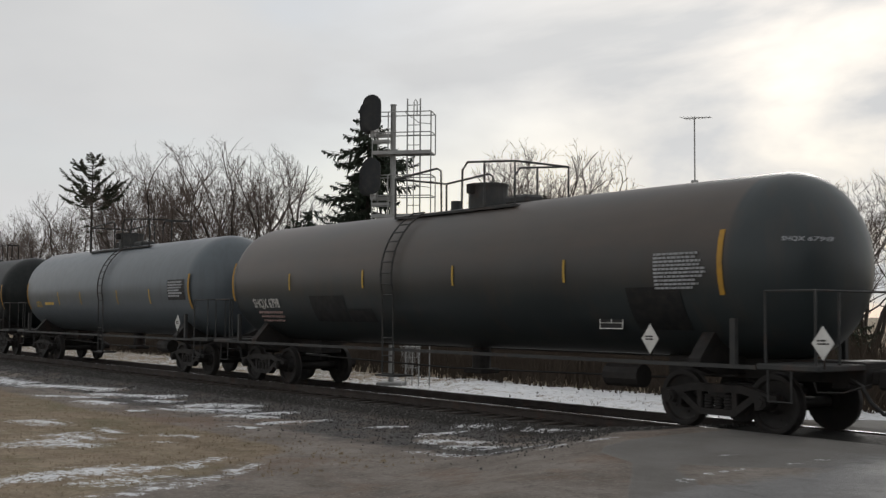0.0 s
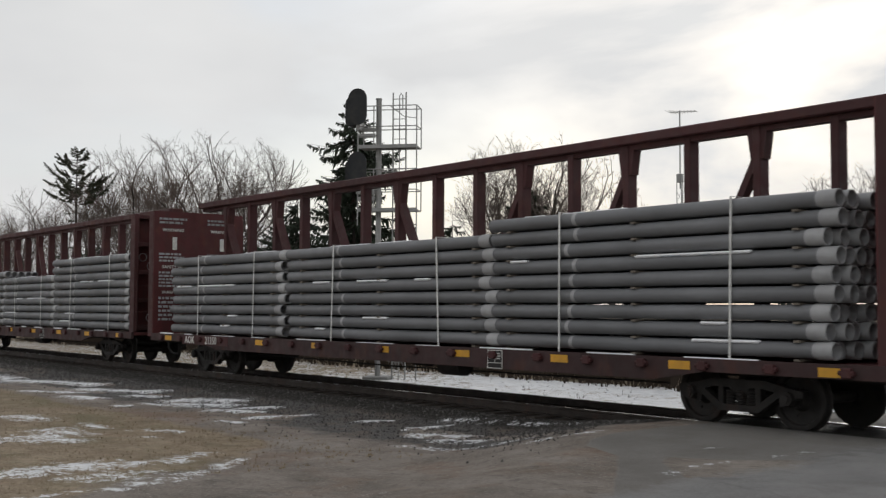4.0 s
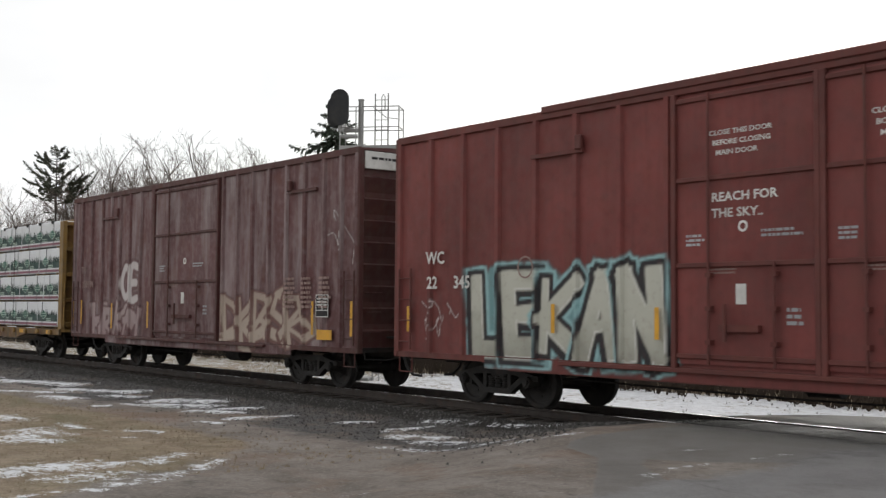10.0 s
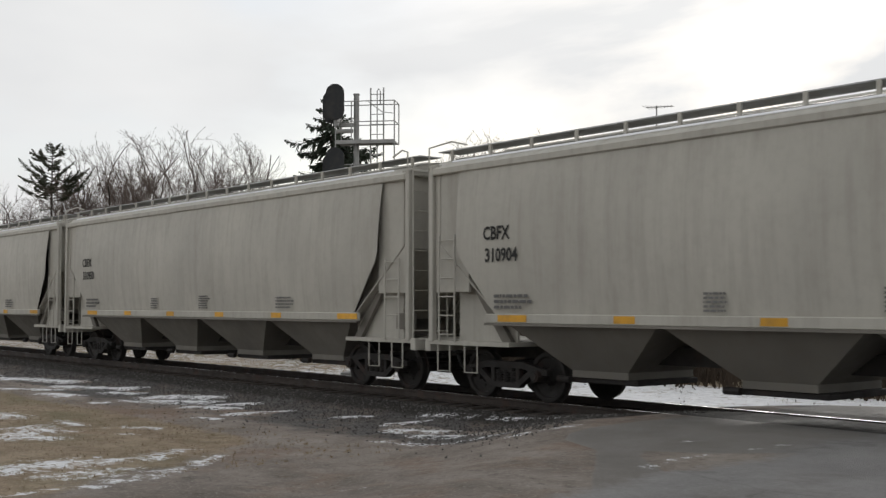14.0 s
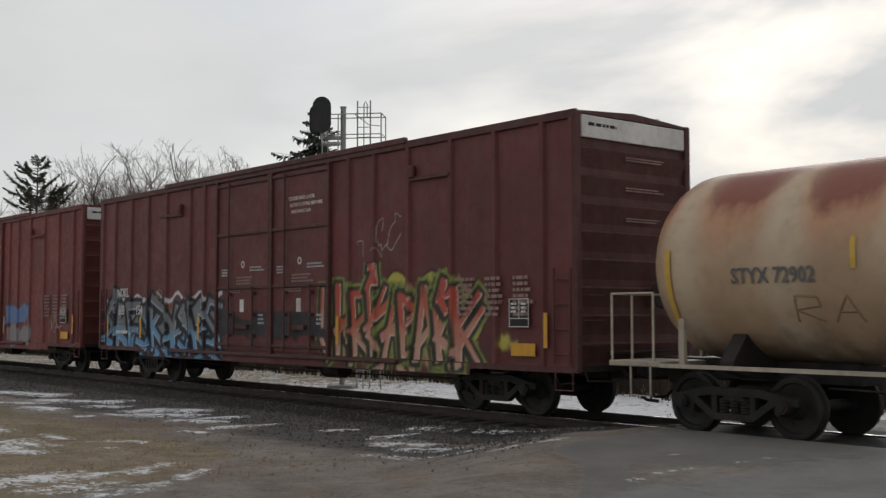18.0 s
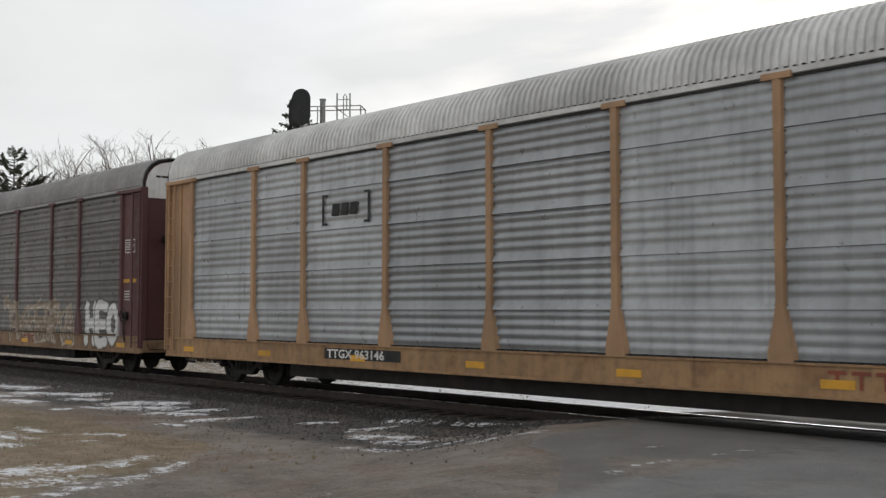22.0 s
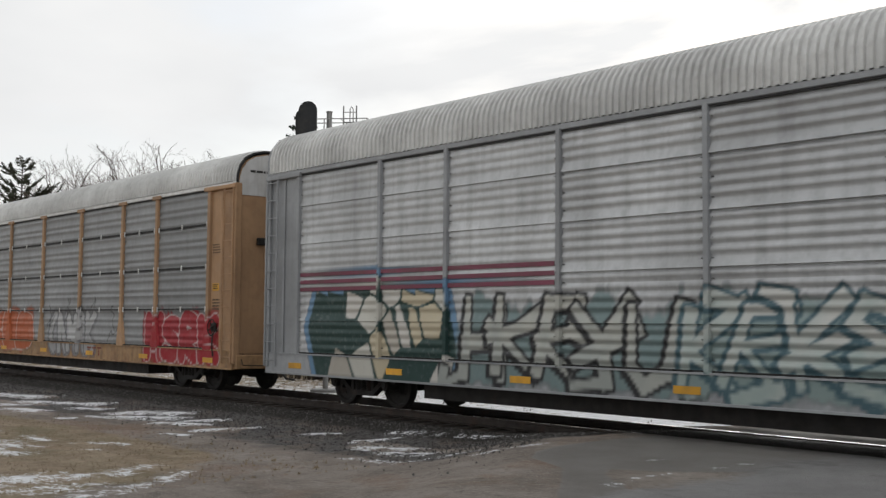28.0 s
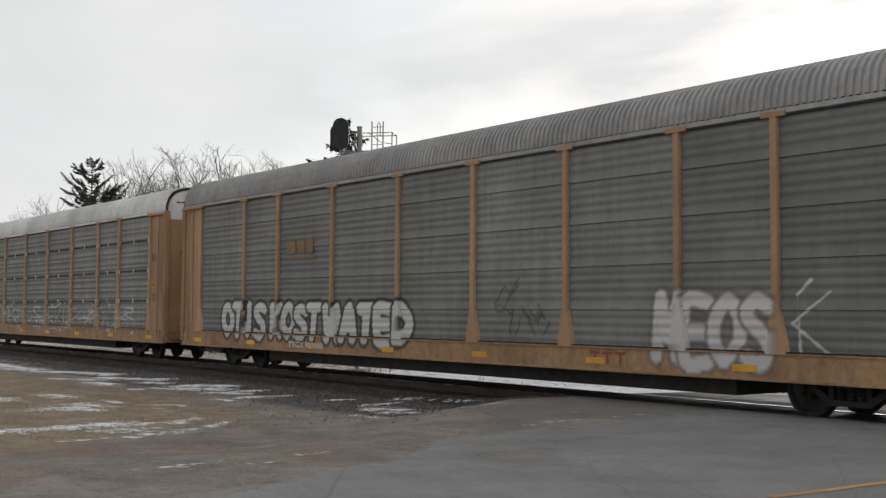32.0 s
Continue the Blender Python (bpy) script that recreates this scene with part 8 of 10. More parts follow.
def build_centerbeams():
    names = (("", None), ("", None), ("", ("DWC", "627390")))
    sets = ((-73.6, [(-11.2, -3.6, 6), (-3.7, 3.9, 7), (3.8, 11.3, 7)]), (-98.65, [(-10.5, -4.2, 8), (-4.0, 3.6, 8), (3.4, 10.75, 9)]), (-123.6, [(-8.7, -1.0, 8), (-1.3, 4.7, 7), (4.5, 11.35, 9)]))
    for k, (mid, bundles) in enumerate(sets):
        car = centerbeam("oxide-red centre-beam flatcar with ribbed end bulkheads", mid, 11.75, OXIDE, OXIDE_TRIM, WHITE_INK, text=("AOK", "21350") if k == 1 else ("DWC", "627390"), reach=0.42 if k == 1 else 0.0, strips=k > 0)
        # warning writing on the inner faces of the bulkhead that looks towards the front
        bx = -11.75 + 0.36 - (0.42 if k == 1 else 0.0)
        for q, lo in ((-1.3, 0), (0.25, 1)):
            for i, (wd, z) in enumerate((("WARNING", 4.05), ("SAFETY FIRST", 2.95), ("WARNING", 2.2))):
                lettering(car, wd, q + 0.1, z, 0.085, WHITE_INK, bx, 1.15, turn=1)
            bars(car, q, 4.45, 0.95, 0.22, 2, GREY_INK, bx, 4, True)
            bars(car, q, 3.4, 0.95, 0.3, 3, GREY_INK, bx, 5, True)
            bars(car, q, 2.85, 0.95, 0.5, 5, GREY_INK, bx, 6, True)
            bars(car, q, 2.1, 0.95, 0.75, 6, GREY_INK, bx, 7, True)
            part("warning_figure", Geo().box(bx - 0.002, bx + 0.004, q + 0.42, q + 0.56, 3.5, 3.88, 0.001), WHITE_INK, car)
        pipe_load("strapped stacks of grey pipe on timber, dusted with snow", mid, bundles, k > 0)
    centerbeam("yellow centre-beam flatcar loaded to the top chord", -248.65, 11.75, BEAM_YELLOW, BEAM_YELLOW, WHITE_INK, text=("TTZX", "8770"), top=4.64)
    lumber_load("four tiers of white-wrapped lumber printed with green firs", -248.65, 11.75, "fir")
    centerbeam("slate-blue centre-beam flatcar loaded to the top chord", -426.15, 11.7, BEAM_BLUE, BEAM_BLUE, WHITE_INK, top=4.64)
    lumber_load("four tiers of bright green wrapped lumber with white margins", -426.15, 11.7, "green")


build_centerbeams()


# ---- covered hoppers ----
def hopper(label, x_mid, half, paint, shade, curved=True, pockets=4, marks=None, ink=None, seams=0):
    car = thing("covered_hopper", label, "rail car", "covered hoppers")
    top, low = 4.38, 1.45
    hx = half - 0.15

    def end_at(z):
        if not curved:
            side = hx - 0.06
            return side if z > 2.95 else min(side, max(hx - 1.5, hx - 0.4 - (2.95 - z) / 0.65 * 1.1))
        # the edge runs down nearly upright, then cuts back to the sill
        return hx - 0.78 - 0.1 * (top - z) / (top - low) - max(0.0, 2.75 - z) * 0.8

    def out(z):
        if not curved:
            return 1.52
        k = (z - low) / (top - low)
        return 1.46 + 0.12 * math.sin(math.pi * min(1, max(0, k)))

    zs = sorted(list(np.linspace(low + 0.13, top, 14)) + [2.3, 2.949, 2.951])
    for s in (-1, 1):
        g = Geo().sheet(list(np.linspace(-1, 1, 13)), zs, lambda u, w: (u * end_at(w), s * out(w), w))
        part("side_sheet", g, paint, car, smooth=40)
        part("side_sill", Geo().box(-half + 1.75, half - 1.75, s * 1.5 - 0.04, s * 1.5 + 0.04, low - 0.02, low + 0.15, 0.015), paint, car)
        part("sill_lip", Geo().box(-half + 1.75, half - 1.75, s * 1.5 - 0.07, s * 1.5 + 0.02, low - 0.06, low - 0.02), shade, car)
        part("top_rail", Geo().box(-hx, hx, s * (out(top) + 0.0) - 0.05, s * (out(top) + 0.0) + 0.05, top - 0.1, top + 0.04, 0.02), paint, car)
    if seams:
        for x in np.linspace(-hx + 3.0, hx - 3.0, seams):
            part("side_seam", Geo().box(x - 0.03, x + 0.03, -1.535, -1.515, low + 0.13, top - 0.1, 0.006), paint, car)
    # roof, running boards, hatch trough
    arc = [(-1.5, top + 0.02), (-1.3, top + 0.16), (-0.8, top + 0.3), (0, top + 0.36), (0.8, top + 0.3), (1.3, top + 0.16), (1.5, top + 0.02)]
    part("roof", Geo().prism(arc, "x", -hx, hx), paint, car, smooth=30)
    part("hatch_cover", Geo().box(-hx + 0.8, hx - 0.8, -0.35, 0.35, top + 0.34, top + 0.43, 0.03), paint, car)
    for s in (-1, 1):
        g = Geo().box(-hx - 0.15, hx + 0.15, s * 0.95 - 0.28, s * 0.95 + 0.28, top + 0.385, top + 0.405)
        part("running_board", g, GALV, car, "grated steel running board")
        k = -hx + 0.3
        while k < hx:
            part("board_bracket", Geo().box(k - 0.035, k + 0.035, s * 1.24 - 0.02, s * 1.24 + 0.02, top + 0.1, top + 0.39), paint, car)
            k += 1.12
    part("roof_snow", Geo().box(-hx + 0.4, hx - 0.6, -1.36, -1.24, top + 0.1, top + 0.17, 0.03), SNOW, car)
    for s in (-1, 1):
        for q in (-1, 1):
            part("corner_sheet", Geo().box(*sorted((s * (hx - (1.0 if curved else 0.3)), s * hx)), *sorted((q * 1.36, q * 1.42)), 2.0 if curved else 2.9, top, 0.01), paint, car)
        part("end_sheet", Geo().box(*sorted((s * (hx - 0.05), s * hx)), -1.36, 1.36, 2.9, top), paint, car)
        for q in (-1, 1):
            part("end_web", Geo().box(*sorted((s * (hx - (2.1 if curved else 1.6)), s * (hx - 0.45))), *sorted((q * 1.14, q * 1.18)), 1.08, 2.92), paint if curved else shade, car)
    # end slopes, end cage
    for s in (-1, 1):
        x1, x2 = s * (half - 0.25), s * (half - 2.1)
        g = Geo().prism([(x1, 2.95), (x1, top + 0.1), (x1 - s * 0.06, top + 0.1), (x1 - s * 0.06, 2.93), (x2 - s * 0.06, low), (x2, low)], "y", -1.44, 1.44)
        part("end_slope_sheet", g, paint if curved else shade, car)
        part("end_frame", Geo().box(*sorted((s * (half - 0.2), s * (half - 0.02))), -1.46, 1.46, top - 0.02, top + 0.12, 0.015), paint, car)
        for q in (-1.44, 1.44):
            part("end_post", Geo().box(*sorted((s * (half - 0.14), s * (half - 0.02))), q - 0.06, q + 0.06, 1.05, top + 0.1, 0.012), paint, car)
        part("shear_plate", Geo().box(*sorted((s * (half - 2.3), s * (half + 0.1))), -1.46, 1.46, 1.0, 1.08), paint, car)
        part("end_sill", Geo().box(*sorted((s * (half - 0.02), s * (half + 0.14))), -1.46, 1.46, 0.86, 1.1, 0.015), paint, car)
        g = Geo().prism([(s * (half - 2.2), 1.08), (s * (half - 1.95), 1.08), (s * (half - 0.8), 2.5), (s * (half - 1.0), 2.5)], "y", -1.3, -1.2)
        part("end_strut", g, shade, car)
        ladder(car, min(s * (half - 0.35), s * (half - 0.82)), max(s * (half - 0.35), s * (half - 0.82)), 1.05, 3.1 if s < 0 else 2.7, -1.5, paint, 0.36, 0.013)
        ladder(car, -1.42, -0.98, 1.1, top + 0.1, s * (half + 0.03), paint, 0.4, 0.013, turn=True)
        for xx in (half - 0.45, half - 1.25):
            part("sill_step", Geo().tube([(s * xx - 0.18, -1.46, 1.0), (s * xx - 0.18, -1.46, 0.5), (s * xx + 0.18, -1.46, 0.5), (s * xx + 0.18, -1.46, 1.0)], 0.016, 5), paint, car)
        g = Geo().tube([(s * (half - 0.05), -1.5, top), (s * (half - 0.05), -1.5, top + 0.45), (s * (half - 0.5), -1.3, top + 0.55), (s * (half - 0.9), -1.24, top + 0.45)], 0.018, 5)
        part("roof_grab", g, paint, car)
    part("brake_valve", Geo().box(half - 0.85, half - 0.5, -1.2, -0.9, 1.25, 1.6, 0.03), shade, car)
    part("air_reservoir", Geo().cyl((half - 0.95, 0.6, 1.4), (half - 0.45, 0.6, 1.4), 0.2, 12), shade, car)
    # discharge pockets, in the body paint darkened for the shade below and soot
    span = (2 * half - 4.3) / pockets
    for k in range(pockets):
        a = -half + 2.15 + k * span
        c = a + span / 2
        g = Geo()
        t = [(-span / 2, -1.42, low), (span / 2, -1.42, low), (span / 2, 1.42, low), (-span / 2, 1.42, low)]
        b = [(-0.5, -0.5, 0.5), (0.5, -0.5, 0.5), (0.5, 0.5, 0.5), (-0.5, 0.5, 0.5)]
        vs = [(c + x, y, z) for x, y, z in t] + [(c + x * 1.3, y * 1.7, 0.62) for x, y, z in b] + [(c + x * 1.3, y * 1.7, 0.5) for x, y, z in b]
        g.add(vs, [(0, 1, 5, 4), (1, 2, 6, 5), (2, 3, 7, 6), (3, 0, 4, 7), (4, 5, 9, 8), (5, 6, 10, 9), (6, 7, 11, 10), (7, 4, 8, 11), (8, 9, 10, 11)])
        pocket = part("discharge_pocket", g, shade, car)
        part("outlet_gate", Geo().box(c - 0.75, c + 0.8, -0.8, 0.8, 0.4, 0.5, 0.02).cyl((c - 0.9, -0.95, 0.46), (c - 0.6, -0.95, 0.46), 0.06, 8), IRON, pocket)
    part("center_sill", Geo().box(-half + 0.3, half - 0.3, -0.3, 0.3, 0.75, 1.05), IRON, car)
    running_gear(car, half, half - 1.75)
    for x in np.linspace(-half + 2.1, half - 2.5, 6):
        wide = 0.75 if x > half - 2.6 or x < -half + 2.2 else 0.45
        part("reflector_strip", Geo().box(x, x + wide, -1.55, -1.544, low + 0.01, low + 0.13), YELLOW, car)
    y = -1.53 if not curved else -1.595
    if marks:
        za, zb, cap = (2.95, 2.55, 0.24) if curved else (2.76, 2.22, 0.28)
        lettering(car, marks[0], -half + 1.75, za, cap, ink, y, 0.85)
        lettering(car, marks[1], -half + 1.8, zb, cap, ink, y, 0.85)
    for k, (bx, bz, bw, bh, rows) in enumerate(((-half + 2.0, 1.95, 1.0, 0.3, 3), (-2.6, 1.95, 0.5, 0.32, 5), (0.3, 2.0, 0.6, 0.36, 6), (4.2, 1.95, 0.9, 0.3, 4))):
        bars(car, bx, bz, bw, bh, rows, SOFT_INK, -1.53 if not curved else -1.545, 5 + k)
    moving.append((car, x_mid))
    return car


# each LOW copy has under-car shade and soot put into its colour
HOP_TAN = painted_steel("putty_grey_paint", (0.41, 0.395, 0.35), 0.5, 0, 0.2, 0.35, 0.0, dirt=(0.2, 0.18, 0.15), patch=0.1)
HOP_TAN_LOW = painted_steel("putty_grey_shaded_sooty", (0.16, 0.15, 0.131), 0.65, 0, 0.45, 0.4, 0.0, dirt=(0.14, 0.125, 0.1))
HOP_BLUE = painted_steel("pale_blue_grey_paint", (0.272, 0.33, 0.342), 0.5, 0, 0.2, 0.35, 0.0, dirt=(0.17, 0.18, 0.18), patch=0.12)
HOP_BLUE_LOW = painted_steel("blue_grey_shaded_sooty", (0.055, 0.06, 0.062), 0.65, 0, 0.45, 0.4, 0.0, dirt=(0.09, 0.09, 0.085))
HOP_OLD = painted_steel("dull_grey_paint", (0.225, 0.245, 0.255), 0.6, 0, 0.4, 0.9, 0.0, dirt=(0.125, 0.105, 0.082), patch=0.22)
HOP_OLD_LOW = painted_steel("dull_grey_shaded_sooty", (0.065, 0.068, 0.07), 0.7, 0, 0.5, 0.5, 0.1, dirt=(0.07, 0.065, 0.06))


def build_hoppers():
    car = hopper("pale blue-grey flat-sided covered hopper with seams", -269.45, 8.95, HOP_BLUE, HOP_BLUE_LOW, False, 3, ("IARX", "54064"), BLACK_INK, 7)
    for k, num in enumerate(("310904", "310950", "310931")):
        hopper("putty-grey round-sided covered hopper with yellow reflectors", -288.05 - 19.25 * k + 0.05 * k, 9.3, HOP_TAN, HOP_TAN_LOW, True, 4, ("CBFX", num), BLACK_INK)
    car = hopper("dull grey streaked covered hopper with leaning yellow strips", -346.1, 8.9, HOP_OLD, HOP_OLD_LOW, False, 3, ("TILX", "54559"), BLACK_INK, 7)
    for x in (-6.2, -3.2, 0.4, 4.3):
        part("reflector_strip", Geo().prism([(x, 1.7), (x + 0.12, 1.7), (x + 0.04, 2.15), (x - 0.08, 2.15)], "y", -1.545, -1.541), YELLOW, car)
    stencil_panel(car, 5.65, 1.85, 0.5, 0.32, -1.54, 8)


build_hoppers()


# ---- autoracks ----
ROOF_METAL = painted_steel("ribbed_roof_metal", (0.6, 0.6, 0.585), 0.55, 0.35, 0.35, 0.2, dirt=(0.22, 0.21, 0.2))
ROOF_DULL = painted_steel("dull_roof_metal", (0.32, 0.315, 0.31), 0.65, 0.2, 0.45, 0.3, dirt=(0.13, 0.12, 0.11))
PANEL_LIGHT = painted_steel("galvanised_panel", (0.335, 0.35, 0.361), 0.38, 0.4, 0.4, 0.5, dirt=(0.15, 0.15, 0.15), spray=True, vary=0.22)
PANEL_PALE = painted_steel("pale_galvanised_panel", (0.5, 0.51, 0.515), 0.42, 0.3, 0.4, 0.45, dirt=(0.2, 0.2, 0.2), spray=True, vary=0.15)
PANEL_DULL = painted_steel("weathered_panel", (0.162, 0.164, 0.158), 0.55, 0.2, 0.4, 0.45, dirt=(0.095, 0.085, 0.07), spray=True, vary=0.12)
PANEL_BROWNED = painted_steel("browned_panel", (0.145, 0.14, 0.13), 0.6, 0.15, 0.4, 0.45, dirt=(0.08, 0.068, 0.055), spray=True, vary=0.12)
PANEL_MID = painted_steel("dulled_panel", (0.255, 0.262, 0.265), 0.5, 0.25, 0.3, 0.25, dirt=(0.14, 0.135, 0.13), spray=True, patch=0.12, vary=0.1)
FIXING = painted_steel("dull_fixings", (0.135, 0.135, 0.135), 0.6, 0.3, 0.4, 0)
RACK_INK = painted_steel("faded_brown_stencil", (0.13, 0.085, 0.05), 0.7, 0, 0.3, 0.1)
RACK_TAN = painted_steel("rack_tan", (0.36, 0.22, 0.122), 0.6, 0, 0.35, 0.3, 0.1, dirt=(0.16, 0.1, 0.06), spray=True)
RACK_GOLD = painted_steel("rack_yellow", (0.385, 0.225, 0.095), 0.55, 0, 0.3, 0.3, 0.1, dirt=(0.2, 0.12, 0.06), spray=True)
RACK_ORANGE = painted_steel("rack_orange", (0.41, 0.092, 0.038), 0.55, 0, 0.3, 0.3, 0.05, dirt=(0.18, 0.06, 0.03), spray=True)
RACK_BROWN = painted_steel("rack_brown", (0.1, 0.043, 0.044), 0.6, 0, 0.35, 0.3, 0.1, dirt=(0.05, 0.035, 0.032), spray=True)
RACK_GREY = painted_steel("rack_grey", (0.3, 0.31, 0.32), 0.55, 0.2, 0.35, 0.3, 0.0, dirt=(0.15, 0.15, 0.15), spray=True)
RUSTY_SILL = painted_steel("rusted_tan_sill", (0.24, 0.15, 0.085), 0.7, 0, 0.8, 0.7, 0.5, dirt=(0.09, 0.06, 0.042), spray=True)
RACK_SILL = painted_steel("soiled_tan_sill", (0.33, 0.2, 0.1), 0.65, 0, 0.75, 0.6, 0.35, dirt=(0.12, 0.08, 0.05), spray=True)
MARK_RED = painted_steel("faded_red_mark", (0.22, 0.06, 0.035), 0.7, 0, 0.4, 0.2)
PALE_DOOR = painted_steel("pale_end_door", (0.66, 0.66, 0.65), 0.6, 0, 0.3, 0.4, 0.05, dirt=(0.25, 0.23, 0.2))
POSTS = [-12.3, -9.35, -7.3, -4.4, -1.4, 1.5, 4.45, 7.35, 9.45, 12.3]
EAVE = 5.1


ARC = [(1.535, 5.1), (1.53, 5.28), (1.46, 5.52), (1.31, 5.72), (1.1, 5.84), (0.8, 5.91), (0, 5.94)]
ROOF_MESHES = {}


def arch(lift, inset=0.0):
    """The roof's cross-section, near side to far side; lift raises all above the eave."""
    half = [(a - inset if a else 0, b - inset + (lift if b > 5.2 else 0)) for a, b in ARC]
    return [(-a, b) for a, b in half] + [(a, b) for a, b in reversed(half[:-1])]


def roof_for(mat, lift):
    if (mat.name, lift) not in ROOF_MESHES:
        arc = arch(lift)
        xs, k = [], -13.5
        while k < 13.5:
            xs += [(k, 0), (k + 0.018, 0.032), (k + 0.072, 0.032), (k + 0.09, 0)]
            k += 0.14
        xs.append((13.55, 0))
        g = Geo().sheet(list(range(len(xs))), list(range(len(arc))), lambda i, j: (xs[int(i)][0], arc[int(j)][0] * (1 + xs[int(i)][1] * 0.7), arc[int(j)][1] + xs[int(i)][1]))
        ROOF_MESHES[mat.name, lift] = g.mesh("roof", mat)
    return ROOF_MESHES[mat.name, lift]


def rib_lines(z0, z1, style, deep):
    """Heights and depths of a rolled side sheet: groups of round ribs between flat bands."""
    zs, z = [(z0, 0.0)], z0 + 0.05
    while z < z1 - 0.16:
        for _ in range(2 if style == "even" else 4):
            if z < z1 - 0.16:
                zs += [(z, 0.0), (z + 0.032, 0.68 * deep), (z + 0.066, deep), (z + 0.1, 0.68 * deep), (z + 0.132, 0.0)]
                z += 0.165
        gap = 0.08 if style == "even" else 0.18
        if style == "even":
            zs.append((z + gap / 2, 0.0))
        elif z < z1 - 0.3:
            # lapped flat band, leaning out at its foot
            zs += [(z - 0.012, 0.0), (z - 0.006, 0.014 + deep * 1.3), (z + 0.135, 0.004)]
        z += gap
    zs.append((z1, 0.0))
    return sorted(zs)


def autorack(label, x_mid, frame_paint, panel, roof, pieces=(), style="flared", ribs="groups", split=(), solid_bays=(), sill=None, end_paint=None, half=13.65, brake=False):
    car = thing("autorack", label, "rail car", "autoracks")
    zx, zz = zones(pieces)
    lift = 0.0 if style == "flared" else 0.17
    sill = sill or (RACK_SILL if frame_paint in (RACK_TAN, RACK_GOLD) else frame_paint)
    # deck sill in two fields, sprayable
    me = Geo().sheet(cuts(-half + 0.1, half - 0.1, 1.5, zx, 0.033), [0.64, 0.7, 0.76, 0.82, 0.88, 0.94, 1.0, 1.04], lambda u, w: (u, -1.535, w)).mesh("side_sill", sill)
    part("side_sill", spray(me, pieces), None, car)
    part("sill_flange", Geo().box(-half + 0.1, half - 0.1, -1.56, -1.49, 0.6, 0.64).box(-half + 0.1, half - 0.1, -1.56, -1.49, 1.04, 1.07), sill, car)
    part("side_sill", Geo().box(-half + 0.1, half - 0.1, 1.49, 1.54, 0.6, 1.06), sill, car)
    part("deck", Geo().box(-half + 0.1, half - 0.1, -1.48, 1.48, 0.9, 1.0).box(-half + 0.1, half - 0.1, -0.5, 0.5, 0.62, 0.9), IRON, car)
    part("deck", Geo().box(-half + 0.3, half - 0.3, -1.4, 1.4, 2.95, 3.0), IRON, car)
    # corrugated side sheets between the posts
    for i, (a, b) in enumerate(zip(POSTS, POSTS[1:])):
        solid = i in solid_bays
        z_split = 2.45
        near = any(p - 0.4 < b and q + 0.4 > a for p, q in zx)
        lines = [(1.08, 0.0), (z_split, 0.0), (2.5, 0.0), (2.58, 0.0), (2.75, 0.0), (3.05, 0.0), (5.02, 0.0)] if solid else rib_lines(1.08, 5.02, ribs, 0.02 if ribs == "even" else 0.015 if panel is PANEL_DULL else 0.022 if panel is PANEL_BROWNED else (0.015, 0.028, 0.013, 0.017, 0.036)[(i * 3 + int(-x_mid)) % 5])
        if solid and near:
            lines = sorted(set(lines + [(float(z), 0.0) for z in np.arange(1.1, 2.45, 0.04)]))
        low = [q for q in lines if q[0] <= z_split + 1e-6]
        high = [q for q in lines if q[0] >= low[-1][0] - 1e-6]
        g = Geo()
        if near:
            extra = []
            for (p, d), (q, e) in zip(low, low[1:]):
                extra.append((p, d))
                m = int((q - p) / 0.045)
                extra += [(p + (q - p) * k / (m + 1), d + (e - d) * k / (m + 1)) for k in range(1, m + 1)]
            low = extra + [low[-1]]
            g.sheet(cuts(a + 0.05, b - 0.05, 0.032), list(range(len(low))), lambda u, k: (u, -1.49 - low[int(k)][1], low[int(k)][0]))
        else:
            g.sheet([a + 0.05, b - 0.05], list(range(len(low))), lambda u, k: (u, -1.49 - low[int(k)][1], low[int(k)][0]))
        g.sheet([a + 0.05, b - 0.05], list(range(len(high))), lambda u, k: (u, -1.49 - high[int(k)][1], high[int(k)][0]))
        me = g.mesh("side_panel", frame_paint if solid else panel, 50)
        pan = part("side_panel", spray(me, pieces), None, car)
        if not solid:
            # fixing bolts on the flat bands and along the posts
            st = Geo()
            for k in range(9):
                z = 1.38 + 0.43 * k if ribs != "even" else 1.42 + 0.385 * k
                for q in (0.2, 0.5, 0.8) if panel is PANEL_BROWNED else ():
                    x = a + (b - a) * q
                    if z < 4.93:
                        st.box(x - 0.009, x + 0.009, -1.532, -1.485, z - 0.022, z + 0.022)
            for x in (a + 0.1, b - 0.1):
                for z in np.arange(1.25, 5.0, 0.3):
                    st.box(x - 0.008, x + 0.008, -1.525, -1.485, z - 0.01, z + 0.01)
            tagged(part("perforation", st, FIXING, pan), kind="stuff")
        part("top_gap", Geo().box(a + 0.05, b - 0.05, -1.53, -1.488, 4.985, 5.018), BLACK_INK, pan)
        slots, x = Geo(), a + 0.12
        while x < b - 0.2:
            slots.box(x, x + 0.16, -1.545, -1.49, 1.072, 1.098)
            x += 0.3
        if solid:
            slots = Geo()
        part("bottom_gap", slots.box(a + 0.05, b - 0.05, -1.492, -1.488, 1.07, 1.1), BLACK_INK, pan)
        for z in split:
            part("panel_gap", Geo().box(a + 0.05, b - 0.05, -1.537, -1.5, z - 0.022, z + 0.022), BLACK_INK, pan)
            for x in (a + 0.13, (a + b) / 2, b - 0.13):
                part("panel_clip", Geo().box(x - 0.03, x + 0.03, -1.548, -1.53, z - 0.07, z + 0.07, 0.008), PALE_DOOR, pan)
    part("side_panel", Geo().box(-12.3, 12.3, 1.47, 1.5, 1.06, 5.03), panel, car)
